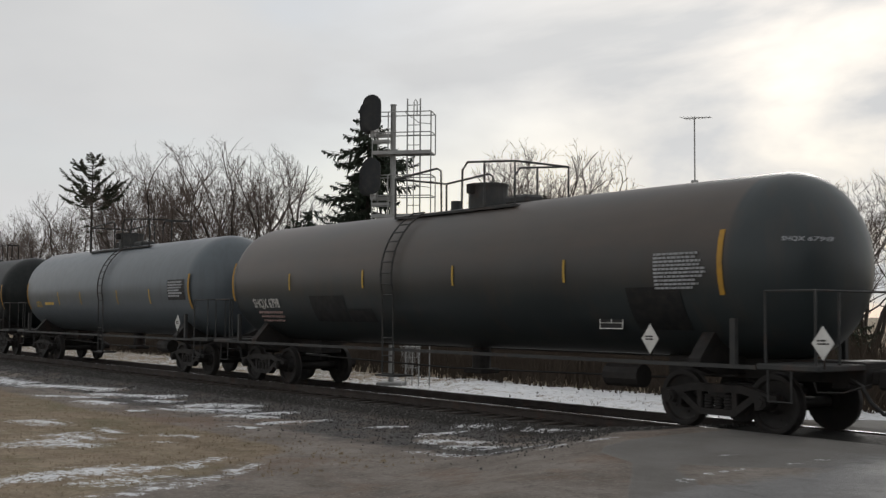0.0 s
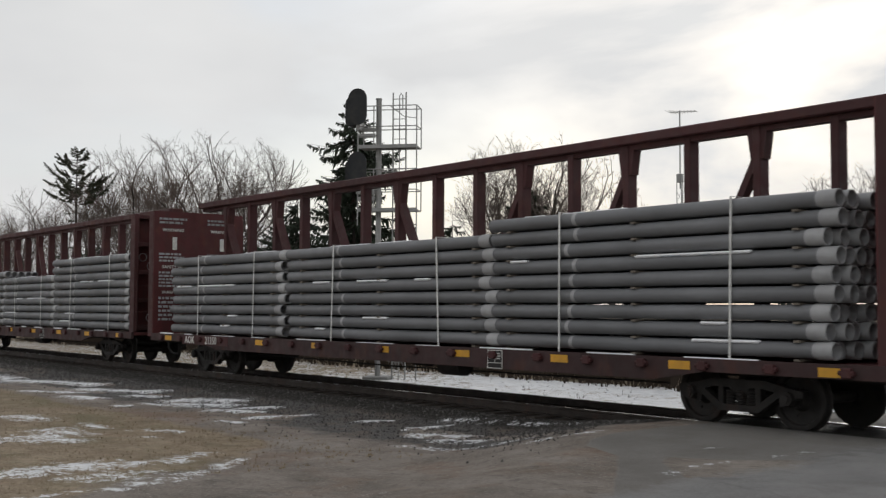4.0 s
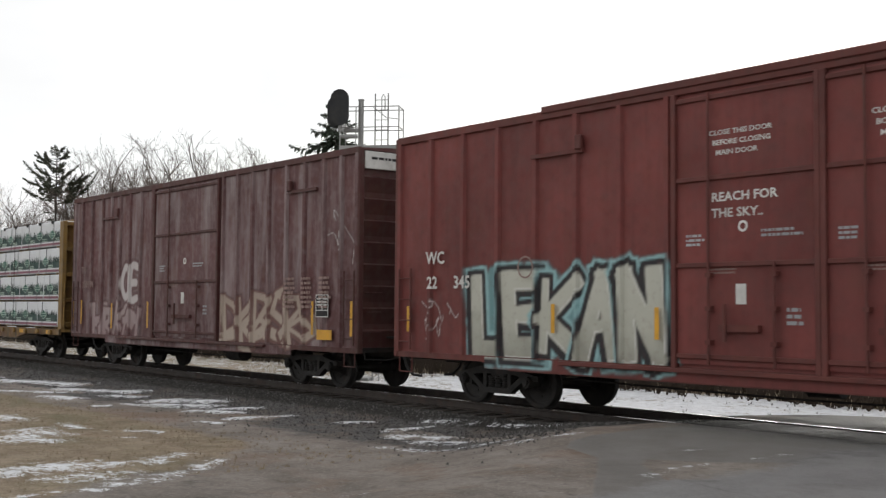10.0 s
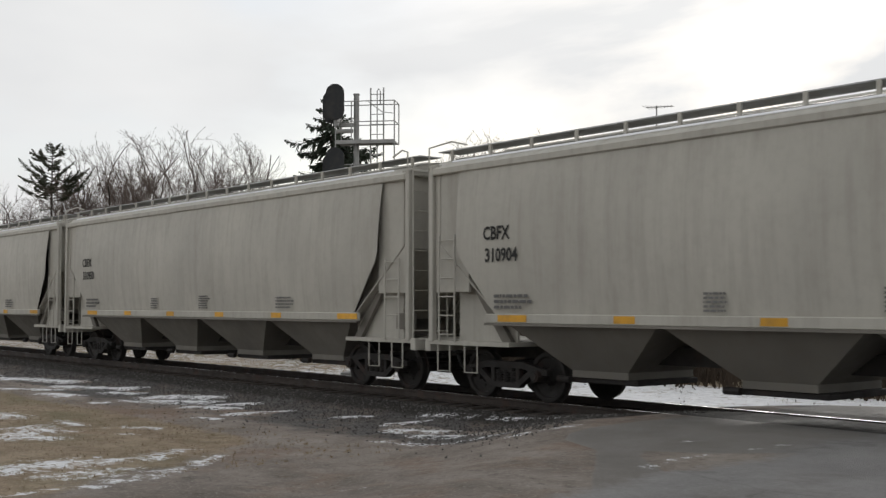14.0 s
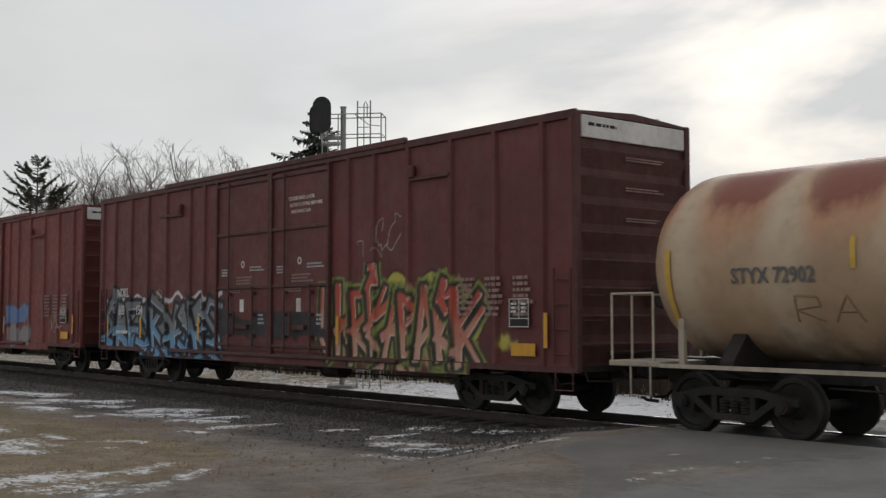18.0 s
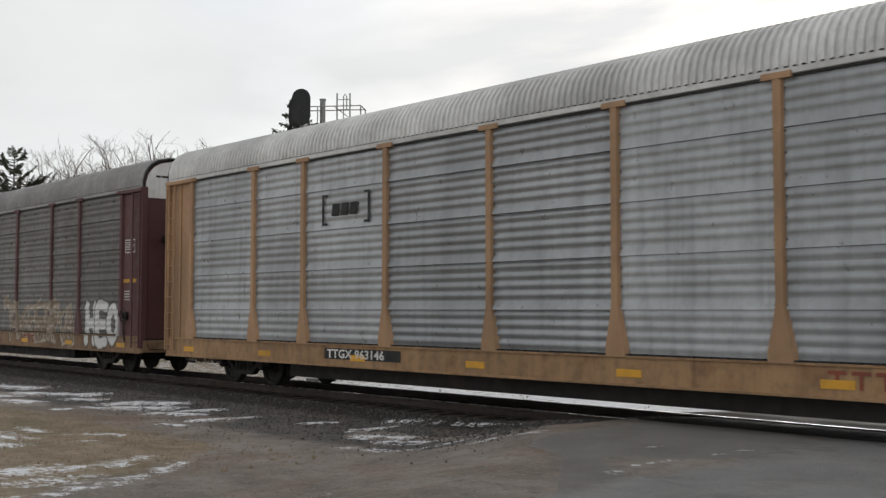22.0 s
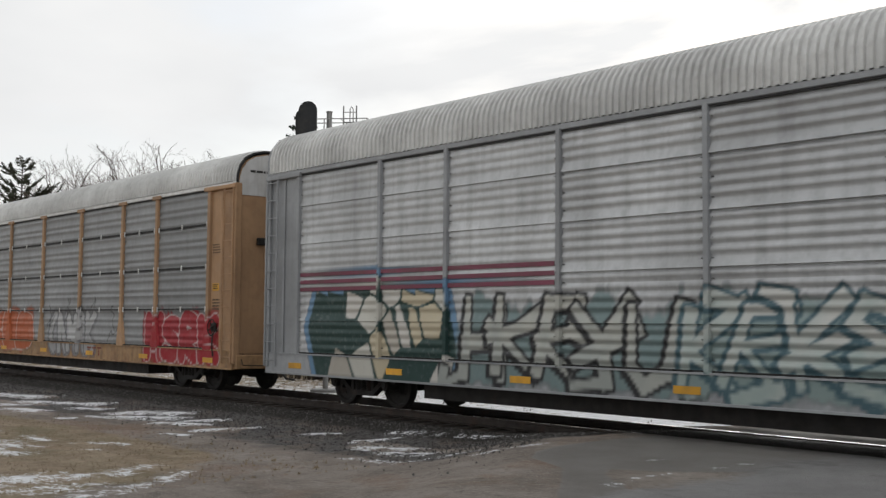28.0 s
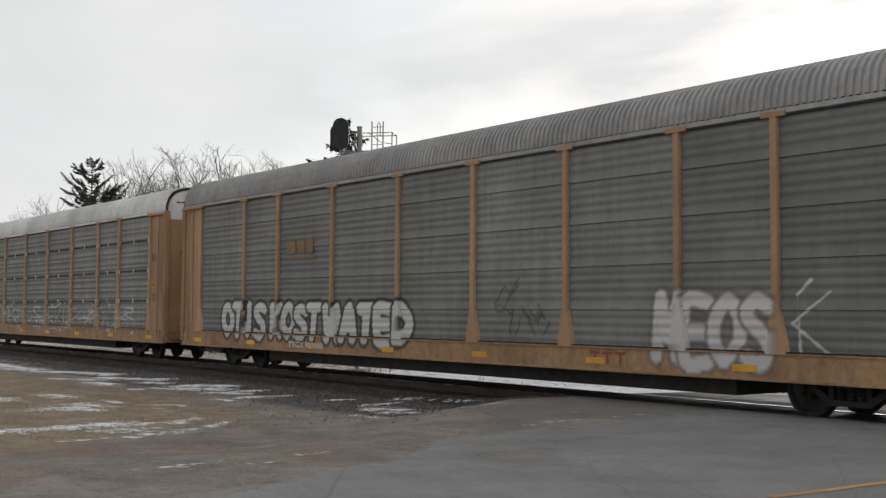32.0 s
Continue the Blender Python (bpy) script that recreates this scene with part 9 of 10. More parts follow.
    # posts
    for i, p in enumerate(POSTS):
        g = Geo()
        zs = cuts(1.05, 5.05, 0.5, zz if any(a - 0.4 < p < b + 0.4 for a, b in zx) else (), 0.045)
        zs = sorted(set([round(float(z), 3) for z in zs] + [1.2, 1.85]))

        def wide(z):
            if style != "flared":
                return 0.06
            return 0.085 + 0.16 * max(0.0, min(1.0, (1.85 - z) / 0.65))
        across = ((-1, -1.5), (-0.75, -1.565), (0.75, -1.565), (1, -1.5))
        g.sheet([0, 1, 2, 3], zs, lambda u, w: (p + wide(w) * across[u][0], across[u][1], w))
        me = g.mesh("side_post", frame_paint)
        post = part("side_post", spray(me, pieces), None, car)
        if style == "flared":
            part("post_cap", Geo().box(p - 0.24, p + 0.24, -1.575, -1.5, 4.98, 5.07), frame_paint, post)
    part("top_rail", Geo().box(-half + 0.1, half - 0.1, -1.55, -1.47, 5.02, 5.12, 0.012).box(-half + 0.1, half - 0.1, 1.47, 1.55, 5.02, 5.12), frame_paint if style != "flared" else roof, car)
    child("roof", roof_for(roof, lift), car, None, "curved ribbed metal roof")
    part("settled_snow", Geo().box(-13.2, 13.2, 0.55, 0.95, 5.83 + lift, 5.86 + lift), SNOW, car) if roof is ROOF_METAL else None
    # end bays, ladders, end doors
    ends = end_paint or frame_paint
    for s in (-1, 1):
        xs = sorted((s * 12.36, s * (half - 0.06)))
        me = Geo().sheet(cuts(xs[0], xs[1], 0.3, zx, 0.04), cuts(1.05, 5.04, 0.5, zz if any(a < xs[1] and b > xs[0] for a, b in zx) else (), 0.045), lambda u, w: (u, -1.5, w)).mesh("end_bay", frame_paint)
        bay = part("end_bay", spray(me, pieces), None, car)
        part("end_bay", Geo().box(xs[0], xs[1], 1.46, 1.5, 1.05, 5.04), frame_paint, car)
        part("bay_seam", Geo().box(s * 12.9 - 0.04, s * 12.9 + 0.04, -1.53, -1.49, 1.06, 5.0), ends, bay)
        part("corner_post", Geo().box(*sorted((s * (half - 0.22), s * (half - 0.02))), -1.57, -1.4, 0.75, 5.08, 0.015), ends, car)
        ladder(car, *sorted((s * (half - 0.12), s * (half - 0.55))), 0.75, 5.0, -1.585, ends, 0.4, 0.013)
        lid = [(-1.44, 0.95)] + arch(lift, 0.07)[0:13] + [(1.44, 0.95)]
        part("end_door", Geo().prism(lid, "x", *sorted((s * (half - 0.16), s * (half - 0.1)))), ends if style == "flared" else GALV, car, "" if style == "flared" else "dull grey folding end doors")
        part("end_band", Geo().prism([(-1.43, EAVE - 0.3)] + arch(lift, 0.09) + [(1.43, EAVE - 0.3)], "x", *sorted((s * (half - 0.1), s * (half - 0.085)))), PALE_DOOR if style == "flared" else ends, car, "pale band over the end doors" if style == "flared" else "")
        part("end_hoop", Geo().tube([(s * (half - 0.06), a, b) for a, b in arch(lift, 0.02)], 0.028 if style == "flared" else 0.045, 6), RUBBER if style == "flared" else ends, car, "dark rubber edge seal" if style == "flared" else "")
        if style == "flared":
            bars(car, -1.15, EAVE + 0.32, 0.85, 0.1, 1, BLACK_INK, s * (half - 0.083), 4, True)
            bars(car, 0.3, EAVE + 0.3, 0.7, 0.1, 1, BLACK_INK, s * (half - 0.083), 5, True)
            part("end_latch", Geo().box(*sorted((s * (half - 0.1), s * (half + 0.02))), -0.95, -0.5, 3.6, 3.78, 0.02), IRON, car)
        for q in (-0.7, 0.0, 0.7) if style != "flared" else ():
            part("door_fold", Geo().box(*sorted((s * (half - 0.1), s * (half - 0.06))), q - 0.04, q + 0.04, 1.0, EAVE - 0.3), ends if style == "flared" else PALE_DOOR, car)
        part("end_sill", Geo().box(*sorted((s * (half - 0.25), s * half)), -1.5, 1.5, 0.62, 0.95, 0.02), sill, car)
        part("eave_bracket", Geo().box(*sorted((s * 12.2, s * (half - 0.05))), -1.6, -1.47, 4.96, 5.06, 0.015), ends, car)
    if brake:
        hub = Geo().lathe([(-1.62, 0.19), (-1.605, 0.21), (-1.59, 0.19), (-1.605, 0.175), (-1.62, 0.19)], "y", (12.62, 1.6), 18, False).cyl((12.62, -1.63, 1.6), (12.62, -1.5, 1.6), 0.035, 8)
        for k in range(4):
            hub.cyl((12.62, -1.605, 1.6), (12.62 + 0.19 * math.cos(k * 1.571 + 0.4), -1.605, 1.6 + 0.19 * math.sin(k * 1.571 + 0.4)), 0.014, 5)
        part("brake_wheel", hub, IRON, car, "dark spoked brake wheel")
        part("brake_chain", Geo().tube([(12.62, -1.57, 1.42), (12.6, -1.57, 1.1), (12.66, -1.57, 0.9)], 0.02, 5), IRON, car)
        part("brake_housing", Geo().box(12.52, 12.74, -1.58, -1.5, 1.5, 1.72, 0.03), IRON, car)
    if frame_paint is not RACK_BROWN:
        plate = part("warning_plate", Geo().box(12.48, 12.78, -1.512, -1.505, 2.5, 2.68), YELLOW, car, "small yellow warning plate")
        bars(plate, 12.51, 2.66, 0.24, 0.14, 3, BLACK_INK, -1.514, 6)
        bars(car, 12.45, 3.65, 0.42, 0.26, 4, RACK_INK, -1.505, 9)
    for x in np.linspace(-12.6, 12.1, 8):
        part("reflector_strip", Geo().box(x, x + 0.5, -1.545, -1.54, 0.74, 0.86), YELLOW, car)
    # deep black fishbelly underframe between the trucks
    part("wheel_fairing", Geo().box(-half + 5.3, half - 5.3, -1.15, 1.15, 0.3, 0.62), IRON, car)
    running_gear(car, half, half - 3.15)
    bars(car, 12.48, 2.3, 0.4, 0.3, 4, WHITE_INK if frame_paint is RACK_BROWN else RACK_INK, -1.505, 4)
    if style == "flared":
        g = Geo()
        for i in range(3):
            g.box(5.15 + 0.34 * i, 5.42 + 0.34 * i, -1.544, -1.538, 0.93, 0.98).box(5.26 + 0.34 * i, 5.31 + 0.34 * i, -1.544, -1.538, 0.74, 0.94)
        part("painted_mark", g, MARK_RED, car, "faded red painted mark on the sill")
    moving.append((car, x_mid))
    return car


def rack_mid(k):
    return -452.95 - 28.6 * k


def emblem_bars(car, x, z, w, h, mat, y=-1.53):
    """A slanted striped emblem with two plain slit blocks beside it."""
    for i in range(4):
        part("emblem_stripe", Geo().prism([(x + 0.04 * (3 - i), z + h * (0.25 * i)), (x + w * 0.4, z + h * 0.25 * i), (x + w * 0.42, z + h * (0.25 * i + 0.16)), (x + 0.04 * (3 - i) + 0.03, z + h * (0.25 * i + 0.16))], "y", y - 0.004, y), mat, car)
    for i in range(2):
        a, lean = x + w * (0.47 + 0.25 * i), w * 0.06
        for v0, v1 in ((0.1, 0.5), (0.57, 0.95)):
            part("emblem_block", Geo().prism([(a + lean * v0, z + h * v0), (a + w * 0.2 + lean * v0, z + h * v0), (a + w * 0.2 + lean * v1, z + h * v1), (a + lean * v1, z + h * v1)], "y", y - 0.004, y), mat, car)


def build_autoracks():
    W, K, G = (0.6, 0.6, 0.58), (0.018, 0.018, 0.02), (0.3, 0.3, 0.3)
    # tan, clean
    car = autorack("tan-framed autorack with bright corrugated side panels", rack_mid(0), RACK_TAN, PANEL_LIGHT, ROOF_METAL, ())
    fr = Geo()
    for a, b in ((-6.55, 1), (-4.95, -1)):
        fr.box(a - 0.03, a + 0.03, -1.535, -1.525, 3.55, 4.2).box(min(a, a + b * 0.15), max(a, a + b * 0.15), -1.535, -1.525, 3.55, 3.6).box(min(a, a + b * 0.15), max(a, a + b * 0.15), -1.535, -1.525, 4.15, 4.2)
    for i in range(3):
        fr.prism([(-6.24 + 0.32 * i, 3.74), (-6.0 + 0.32 * i, 3.74), (-5.96 + 0.32 * i, 3.99), (-6.2 + 0.32 * i, 3.99)], "y", -1.535, -1.525)
    part("painted_emblem", fr, BLACK_INK, car, "black bracketed emblem")
    part("number_board", Geo().box(-6.45, -3.9, -1.543, -1.537, 0.76, 0.98), BLACK_INK, car)
    lettering(car, "TTGX 963146", -6.35, 0.79, 0.17, WHITE_INK, -1.546, 1.35)
    # brown with white tags
    p = [dict(at=(9.95, 12.15, 0.7, 2.05), word="HEO", round=True, fills=[W], outline=K, fat=0.4, seed=61, edge=0.012), dict(at=(3.9, 9.2, 0.75, 2.05), letters=7, fills=[(0.2, 0.155, 0.11), (0.26, 0.21, 0.155)], outline=(0.36, 0.31, 0.25), edge=0.0, fat=0.17, seed=62, shine=(0.5, 0.45, 0.38)),
         dict(at=(-12.0, -7.9, 0.72, 2.1), word="KESEK", round=True, fills=[(0.025, 0.025, 0.025)], outline=(0.5, 0.5, 0.48), edge=0.02, fat=0.46, seed=63), dict(at=(-8.0, -5.6, 1.1, 1.85), letters=6, fills=[(0.35, 0.34, 0.32)], fat=0.06, seed=64),
         dict(at=(-3.6, -2.0, 0.76, 2.06), word="HE", round=True, fills=[W], outline=K, fat=0.44, edge=0.012, seed=65), dict(at=(-1.5, 4.0, 1.0, 1.9), letters=7, fills=[(0.3, 0.29, 0.27)], fat=0.05, seed=66)]
    car = autorack("dark brown autorack with grimy grey panels and white sprayed tags", rack_mid(1), RACK_BROWN, PANEL_BROWNED, ROOF_DULL, p, sill=RUSTY_SILL, brake=True)
    f = Geo()
    for a, b, c, d in ((12.5, 13.1, 3.33, 3.36), (12.5, 13.1, 3.67, 3.7), (12.5, 12.53, 3.33, 3.7), (13.07, 13.1, 3.33, 3.7)):
        f.box(a, b, -1.506, -1.502, c, d)
    part("data_frame", f, WHITE_INK, car)
    bars(car, 12.57, 3.63, 0.45, 0.24, 4, WHITE_INK, -1.504, 8)
    part("yellow_stripe", Geo().box(12.42, 13.2, -1.506, -1.502, 2.52, 2.62), YELLOW, car)
    emblem_bars(car, -6.7, 3.6, 1.7, 0.4, BLACK_INK)
    # orange with large lettered pieces
    pink = (0.42, 0.2, 0.2)
    p = [dict(at=(-12.1, -9.5, 0.9, 1.95), word="REEK", round=True, fills=[(0.33, 0.34, 0.345)], outline=K, halo=pink, fat=0.36, seed=71, edge=0.02), dict(at=(-9.0, -2.1, 0.68, 2.15), word="DEROS", fills=[(0.55, 0.55, 0.54), (0.62, 0.62, 0.61)], outline=K, halo=(0.36, 0.17, 0.17), fat=0.2, edge=0.04, seed=72),
         dict(at=(-1.0, 2.0, 0.75, 2.0), word="ESSEN", round=True, fills=[(0.03, 0.03, 0.032)], outline=(0.3, 0.29, 0.28), halo=(0.02, 0.02, 0.022), fat=0.42, edge=0.0, seed=73), dict(at=(2.3, 5.7, 0.75, 2.25), letters=4, fills=[(0.045, 0.045, 0.048)], cloud=(0.06, 0.058, 0.058), fat=0.4, seed=74),
         dict(at=(6.0, 10.2, 0.68, 2.3), word="RSET", fills=[K], outline=(0.6, 0.55, 0.55), cloud=pink, fat=0.29, edge=0.03, seed=75), dict(at=(10.3, 12.6, 0.8, 2.0), letters=2, fills=[pink], cloud=(0.33, 0.2, 0.2), fat=0.05, seed=76)]
    car = autorack("orange autorack with galvanised panels and huge sprayed letters", rack_mid(2), RACK_ORANGE, PANEL_LIGHT, ROOF_METAL, p, style="plain", solid_bays=(1, 7))
    part("painted_emblem", Geo().prism([(4.75, 3.45), (7.1, 3.55), (7.1, 3.62), (4.8, 3.53)], "y", -1.535, -1.53), BLACK_INK, car)
    part("painted_emblem", Geo().prism([(4.85, 3.6), (7.0, 3.7), (7.15, 3.95), (4.95, 3.85)], "y", -1.535, -1.53), painted_steel("faded_red_print", (0.4, 0.14, 0.1), 0.7, 0, 0.5, 0.2), car, "faded red slanted emblem")
    part("sill_plate", Geo().box(3.8, 5.0, -1.545, -1.538, 0.68, 1.0), YELLOW, car)
    lettering(car, "TTGX 694904", -6.1, 0.7, 0.17, WHITE_INK, -1.546, 1.35)
    # yellow with white emblem
    p = [dict(at=(-10.3, -5.9, 0.65, 2.05), letters=6, word="CPEGOR", round=True, fills=[(0.06, 0.16, 0.07), (0.2, 0.32, 0.22), (0.48, 0.54, 0.5)], outline=K, cloud=(0.42, 0.12, 0.16), fat=0.36, edge=0.015, seed=81), dict(at=(-5.7, 0.1, 1.15, 1.9), letters=1, cloud=(0.13, 0.24, 0.36), streaky=True, fat=0.01, seed=82),
         dict(at=(0.2, 5.1, 0.65, 2.15), word="ADUMO", round=True, fills=[(0.5, 0.45, 0.47), (0.56, 0.55, 0.55)], outline=(0.3, 0.04, 0.09), halo=(0.34, 0.05, 0.1), fat=0.46, edge=0.0, seed=83), dict(at=(7.4, 8.6, 1.15, 1.9), word="SHEK", round=True, fat=0.2, fills=[K], seed=84),
         dict(at=(9.5, 12.6, 0.6, 1.06), word="RUNU", round=True, fills=[(0.5, 0.47, 0.42)], outline=K, cloud=(0.36, 0.32, 0.27), fat=0.36, edge=0.03, seed=85), dict(at=(-9.3, -8.0, 2.1, 2.5), tag=5, letters=1, fat=0.01, ink=(0.05, 0.16, 0.03), seed=86), dict(at=(12.4, 13.2, 2.0, 3.2), tag=8, letters=1, fat=0.01, ink=K, seed=87)]
    car = autorack("golden-yellow autorack with galvanised panels, sprayed low down", rack_mid(3), RACK_GOLD, PANEL_LIGHT, ROOF_METAL, p, style="plain", solid_bays=(1, 7))
    logo = Geo().tube([(-8.35, -1.53, 4.63), (-9.05, -1.53, 4.58), (-9.15, -1.53, 4.45), (-9.15, -1.53, 4.08), (-9.05, -1.53, 3.98), (-8.5, -1.53, 3.98), (-8.37, -1.53, 4.08), (-8.35, -1.53, 4.6), (-8.2, -1.53, 4.66), (-7.85, -1.53, 4.02), (-7.55, -1.53, 4.02), (-7.5, -1.53, 4.72)], 0.05, 4)
    part("painted_emblem", logo, WHITE_INK, car, "white looped emblem")
    bars(car, -9.15, 3.85, 1.7, 0.12, 1, WHITE_INK, -1.5, 3, fill=0.9)
    part("number_board", Geo().box(-5.85, -3.5, -1.543, -1.537, 0.68, 0.92), BLACK_INK, car)
    lettering(car, "TTGX 695774", -5.75, 0.71, 0.17, WHITE_INK, -1.546, 1.35)
    # grey
    p = [dict(at=(-11.9, -7.0, 0.62, 2.75), stones=24, fills=[(0.5, 0.49, 0.44), (0.52, 0.5, 0.46), (0.4, 0.37, 0.32), (0.48, 0.42, 0.3)], outline=(0.015, 0.045, 0.04), edge_ink=(0.12, 0.22, 0.34), seed=91), dict(at=(-6.8, -2.0, 0.7, 2.2), letters=5, fills=[(0.3, 0.32, 0.3), (0.42, 0.42, 0.38)], outline=K, cloud=(0.16, 0.22, 0.22), fat=0.18, seed=92),
         dict(at=(-1.8, 3.6, 0.7, 2.2), letters=6, fills=[(0.3, 0.36, 0.34), (0.48, 0.48, 0.45)], outline=(0.05, 0.1, 0.12), cloud=(0.2, 0.26, 0.25), fat=0.17, seed=93), dict(at=(3.9, 9.5, 0.7, 2.25), letters=7, fills=[(0.08, 0.2, 0.24), (0.1, 0.3, 0.32), (0.4, 0.45, 0.43)], outline=(0.04, 0.06, 0.1), cloud=(0.12, 0.24, 0.27), fat=0.16, seed=94, shine=W),
         dict(at=(9.6, 12.6, 0.8, 2.0), letters=3, fills=[(0.4, 0.16, 0.16), (0.45, 0.42, 0.4)], outline=K, fat=0.14, seed=95)]
    car = autorack("light grey autorack with a green and cream sprayed piece", rack_mid(4), RACK_GREY, PANEL_PALE, ROOF_METAL, p, style="plain")
    for z in (2.42, 2.58, 2.74):
        part("paint_band", Geo().box(-12.2, -4.5, -1.53, -1.524, z, z + 0.08), painted_steel("dull_wine_band", (0.2, 0.06, 0.09), 0.7), car)
    # tan with split panels
    p = [dict(at=(-12.2, -9.5, 0.72, 2.05), word="AMF", round=True, fills=[(0.5, 0.5, 0.5), W], outline=K, fat=0.36, edge=0.02, seed=101), dict(at=(-6.7, -3.7, 0.9, 2.15), word="NILE", fills=[W, (0.5, 0.52, 0.46)], outline=K, edge=0.02, fat=0.26, seed=102),
         dict(at=(-3.1, 0.7, 0.75, 2.1), word="KEB", round=True, fills=[(0.4, 0.095, 0.03)], outline=(0.55, 0.5, 0.47), cloud=(0.36, 0.085, 0.03), edge=0.0, fat=0.46, seed=103), dict(at=(2.2, 5.6, 0.7, 2.05), word="CNMAK", round=True, fills=[(0.3, 0.3, 0.3), (0.42, 0.42, 0.42)], outline=(0.05, 0.05, 0.055), halo=(0.2, 0.2, 0.21), edge=0.0, fat=0.46, seed=104),
         dict(at=(8.9, 12.8, 0.62, 2.0), word="MSRK", round=True, fills=[(0.3, 0.013, 0.022)], outline=(0.55, 0.5, 0.49), cloud=(0.28, 0.012, 0.02), fat=0.42, edge=0.0, seed=105), dict(at=(1.7, 6.8, 1.0, 2.4), tag=10, letters=1, fat=0.01, ink=(0.05, 0.05, 0.05), seed=106)]
    car = autorack("tan-framed autorack with dull split panels and sprayed tags", rack_mid(5), RACK_TAN, PANEL_MID, ROOF_METAL, p, ribs="even", split=(2.05, 3.1, 4.15), brake=True)
    part("emblem_field", Geo().box(-7.15, -4.55, -1.526, -1.522, 3.15, 4.1), PALE_DOOR, car)
    emblem_bars(car, -7.0, 3.45, 2.3, 0.55, BLACK_INK)
    bars(car, -6.9, 3.35, 2.1, 0.12, 1, BLACK_INK, -1.53, 5)
    part("number_board", Geo().box(-8.4, -6.1, -1.543, -1.537, 0.76, 0.97), BLACK_INK, car)
    lettering(car, "TTGX 974626", -8.3, 0.79, 0.15, WHITE_INK, -1.546, 1.35)
    # yellow with the long pieces
    p = [dict(at=(-10.2, -2.0, 0.68, 2.25), letters=8, fills=[(0.06, 0.045, 0.062), (0.085, 0.07, 0.09), (0.1, 0.085, 0.11), (0.3, 0.3, 0.33), (0.08, 0.065, 0.085)], outline=(0.014, 0.012, 0.016), cloud=(0.06, 0.13, 0.34), halo=(0.5, 0.5, 0.52), fat=0.15, seed=111, edge=0.02, shine=(0.56, 0.55, 0.57)), dict(at=(-1.6, 0.6, 0.85, 2.05), word="FR", fills=[(0.55, 0.5, 0.51)], outline=(0.16, 0.03, 0.06), fat=0.17, edge=0.05, seed=112), dict(at=(-1.3, 0.5, 0.66, 0.85), letters=1, fat=0.01, cloud=(0.2, 0.06, 0.07), streaky=True, seed=116),
         dict(at=(1.1, 10.1, 0.64, 2.35), letters=13, fills=[(0.1, 0.22, 0.2), (0.13, 0.27, 0.24), (0.2, 0.28, 0.1), (0.26, 0.33, 0.07), (0.12, 0.24, 0.2)], outline=(0.012, 0.022, 0.02), cloud=(0.17, 0.2, 0.05), cloud2=(0.2, 0.12, 0.1), fat=0.2, seed=113, edge=0.03, shine=(0.3, 0.4, 0.34)), dict(at=(9.2, 11.2, 1.7, 2.6), tag=9, letters=1, fat=0.01, ink=K, seed=114),
         dict(at=(10.4, 12.2, 0.9, 2.0), letters=2, fills=[(0.36, 0.22, 0.24)], cloud=(0.3, 0.2, 0.22), fat=0.05, seed=115)]
    car = autorack("golden-tan autorack with long sprayed pieces in violet and green", rack_mid(6), RACK_TAN, PANEL_LIGHT, ROOF_METAL, p, style="plain", solid_bays=(1, 7))
    emblem_bars(car, -7.1, 3.5, 2.4, 0.6, BLACK_INK)
    bars(car, -7.0, 3.42, 2.2, 0.12, 1, BLACK_INK, -1.53, 6)
    lettering(car, "TTGX 698151", -6.2, 0.72, 0.17, WHITE_INK, -1.546, 1.35)
    # weathered tan
    p = [dict(at=(-10.7, -8.0, 0.85, 2.0), word="OTIS", round=True, fills=[(0.5, 0.5, 0.48)], outline=(0.03, 0.03, 0.03), fat=0.3, edge=0.05, seed=121), dict(at=(-7.7, -5.0, 0.85, 2.0), word="MOST", round=True, fills=[(0.5, 0.5, 0.48)], outline=(0.03, 0.03, 0.03), fat=0.28, edge=0.05, seed=122),
         dict(at=(-4.8, -0.8, 0.85, 2.0), word="HATED", round=True, fills=[(0.5, 0.5, 0.48)], outline=(0.03, 0.03, 0.03), fat=0.28, edge=0.05, seed=123), dict(at=(6.8, 9.4, 0.72, 2.2), word="MEOS", round=True, fills=[(0.46, 0.45, 0.44), (0.52, 0.51, 0.5)], outline=(0.2, 0.17, 0.17), edge=0.03, fat=0.42, seed=124),
         dict(at=(9.8, 10.5, 1.0, 2.1), letters=1, fills=[(0.5, 0.5, 0.48)], fat=0.08, seed=125), dict(at=(1.9, 3.6, 1.75, 2.05), tag=7, letters=1, fat=0.01, ink=(0.06, 0.06, 0.06), seed=126)]
    car = autorack("weathered tan autorack with grey panels and white block tags", rack_mid(7), RACK_TAN, PANEL_DULL, ROOF_DULL, p, brake=True)
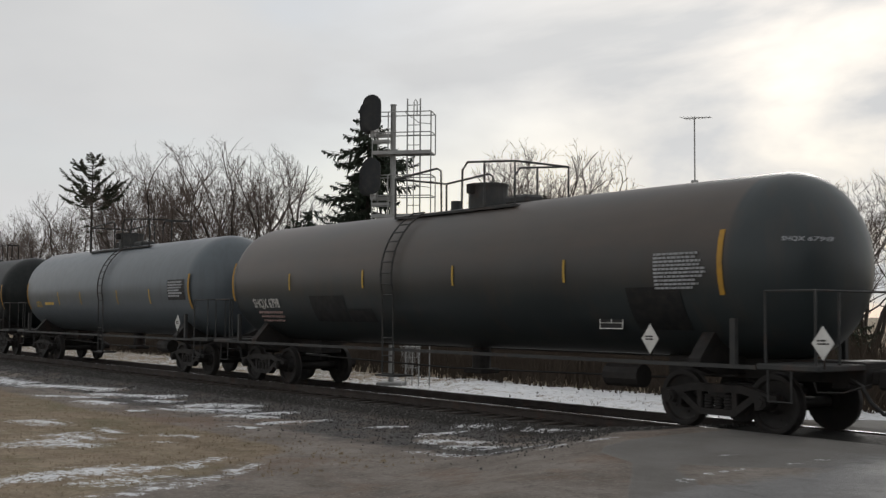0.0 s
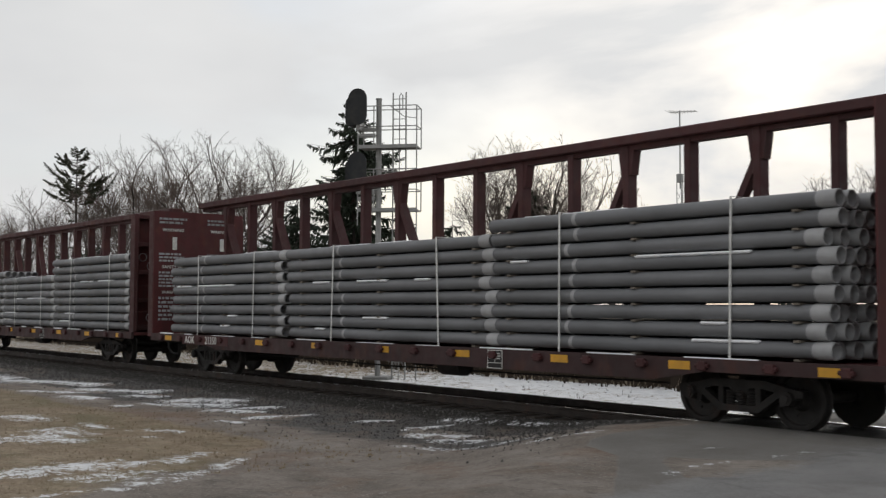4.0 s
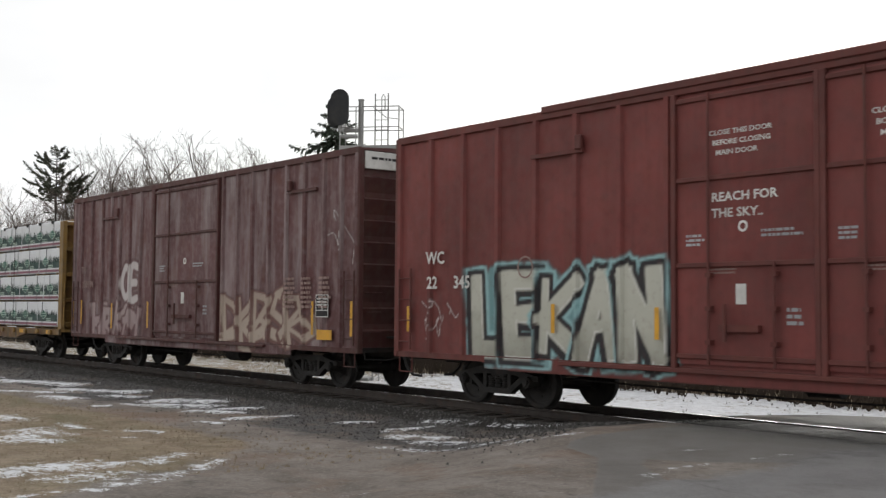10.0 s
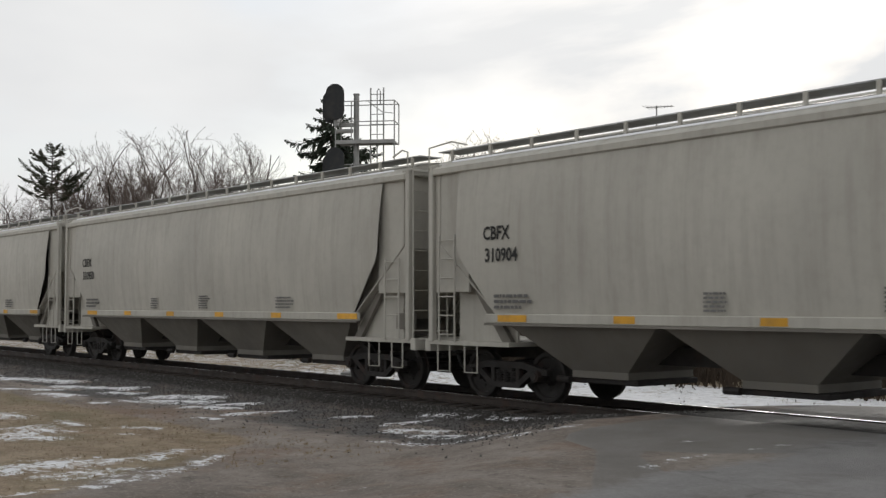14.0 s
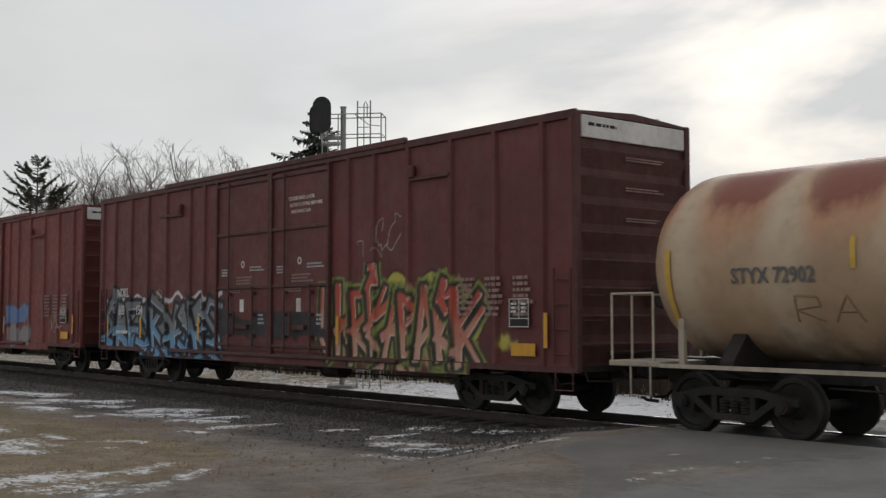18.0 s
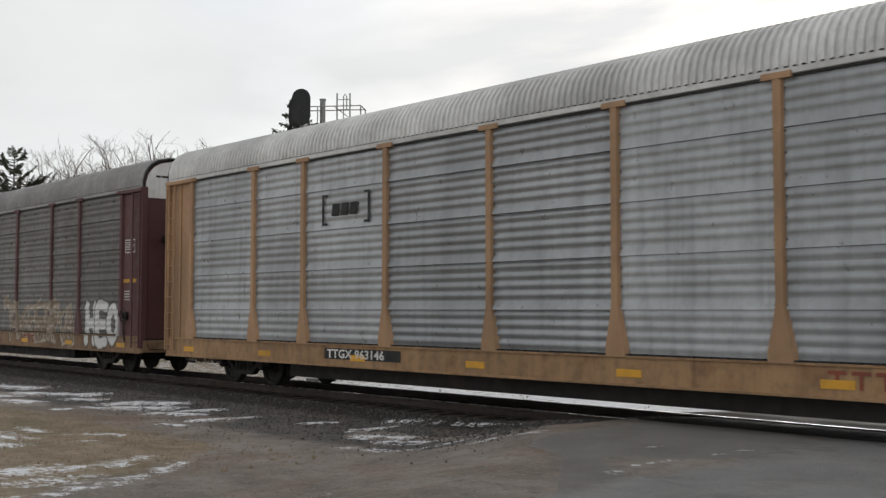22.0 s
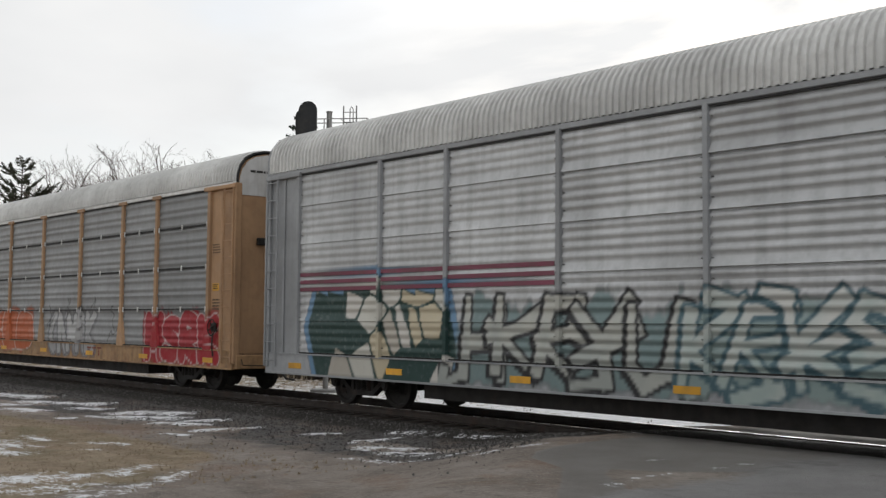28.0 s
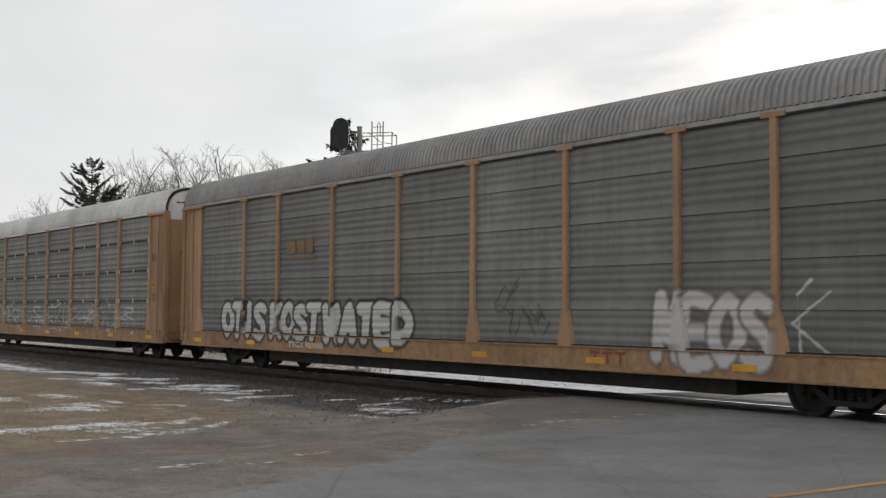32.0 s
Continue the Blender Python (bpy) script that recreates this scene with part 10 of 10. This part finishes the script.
    part("painted_emblem", Geo().box(-6.8, -5.3, -1.53, -1.526, 3.15, 3.22).box(-6.75, -6.3, -1.53, -1.526, 3.3, 3.65).box(-6.2, -5.8, -1.53, -1.526, 3.3, 3.65).box(-5.75, -5.35, -1.53, -1.526, 3.3, 3.65), painted_steel("faded_brown_print", (0.24, 0.15, 0.08), 0.7), car)
    lettering(car, "TTGX 922180", -6.6, 0.72, 0.16, WHITE_INK, -1.546, 1.35)
    p = [dict(at=(-9.5, 11.0, 0.9, 1.9), letters=22, fills=[(0.42, 0.42, 0.4)], fat=0.07, seed=131)]
    autorack("tan-framed autorack with split grey panels and thin white tags", rack_mid(8), RACK_TAN, PANEL_DULL, ROOF_METAL, p, split=(2.05, 3.1, 4.15), ribs="even")


build_autoracks()


# ---- movement ----
def place(t, x0):
    """Where a car stands at t: a steady 20 m/s, a touch slower towards the end."""
    return x0 + 20.0 * t - 0.00723 * (t - 16) ** 2 - 0.09 * max(0.0, t - 28) ** 2 + drift(t)


def drift(t):
    """The slack running in and out near the end."""
    return float(np.interp(t, [27.4, 28.4, 29.1, 30.0, 31.0, 32.0], [0.0, -0.36, -0.38, 0.12, 0.04, 0.3]))


def motions():
    where = {}
    for car, x0 in moving:
        where[car] = x0
        walk(car, [(t, pose(place(t, x0), 0, 0)) for t in (0, 4, 8, 12, 16, 20, 24, 27, 27.5, 28, 28.5, 29, 29.5, 30, 30.5, 31, 31.5, 32)])
    for ws, dx, car in wheelsets:
        x0 = where[car] + ws.parent.location.x
        first = max(0.0, min(32.0, (-60 - x0) / 20.0 - 0.3))
        last = max(0.0, min(32.0, (-1 - x0) / 20.0 + 0.6))
        times = sorted({0, 960} | set(range(round(first * 30), round(last * 30) + 1)))
        rows, turn, before = [], 0.0, times[0]
        for k in times:
            if first * 30 - 1 <= before and k - before == 1:
                turn += degrees_per_step
            rows.append((k / 30.0, pose(dx, 0, WHEEL_R, 0, turn, 0)))
            before = k
        walk(ws, rows)


degrees_per_step = math.degrees(20.0 / 30.0 / WHEEL_R)
motions()
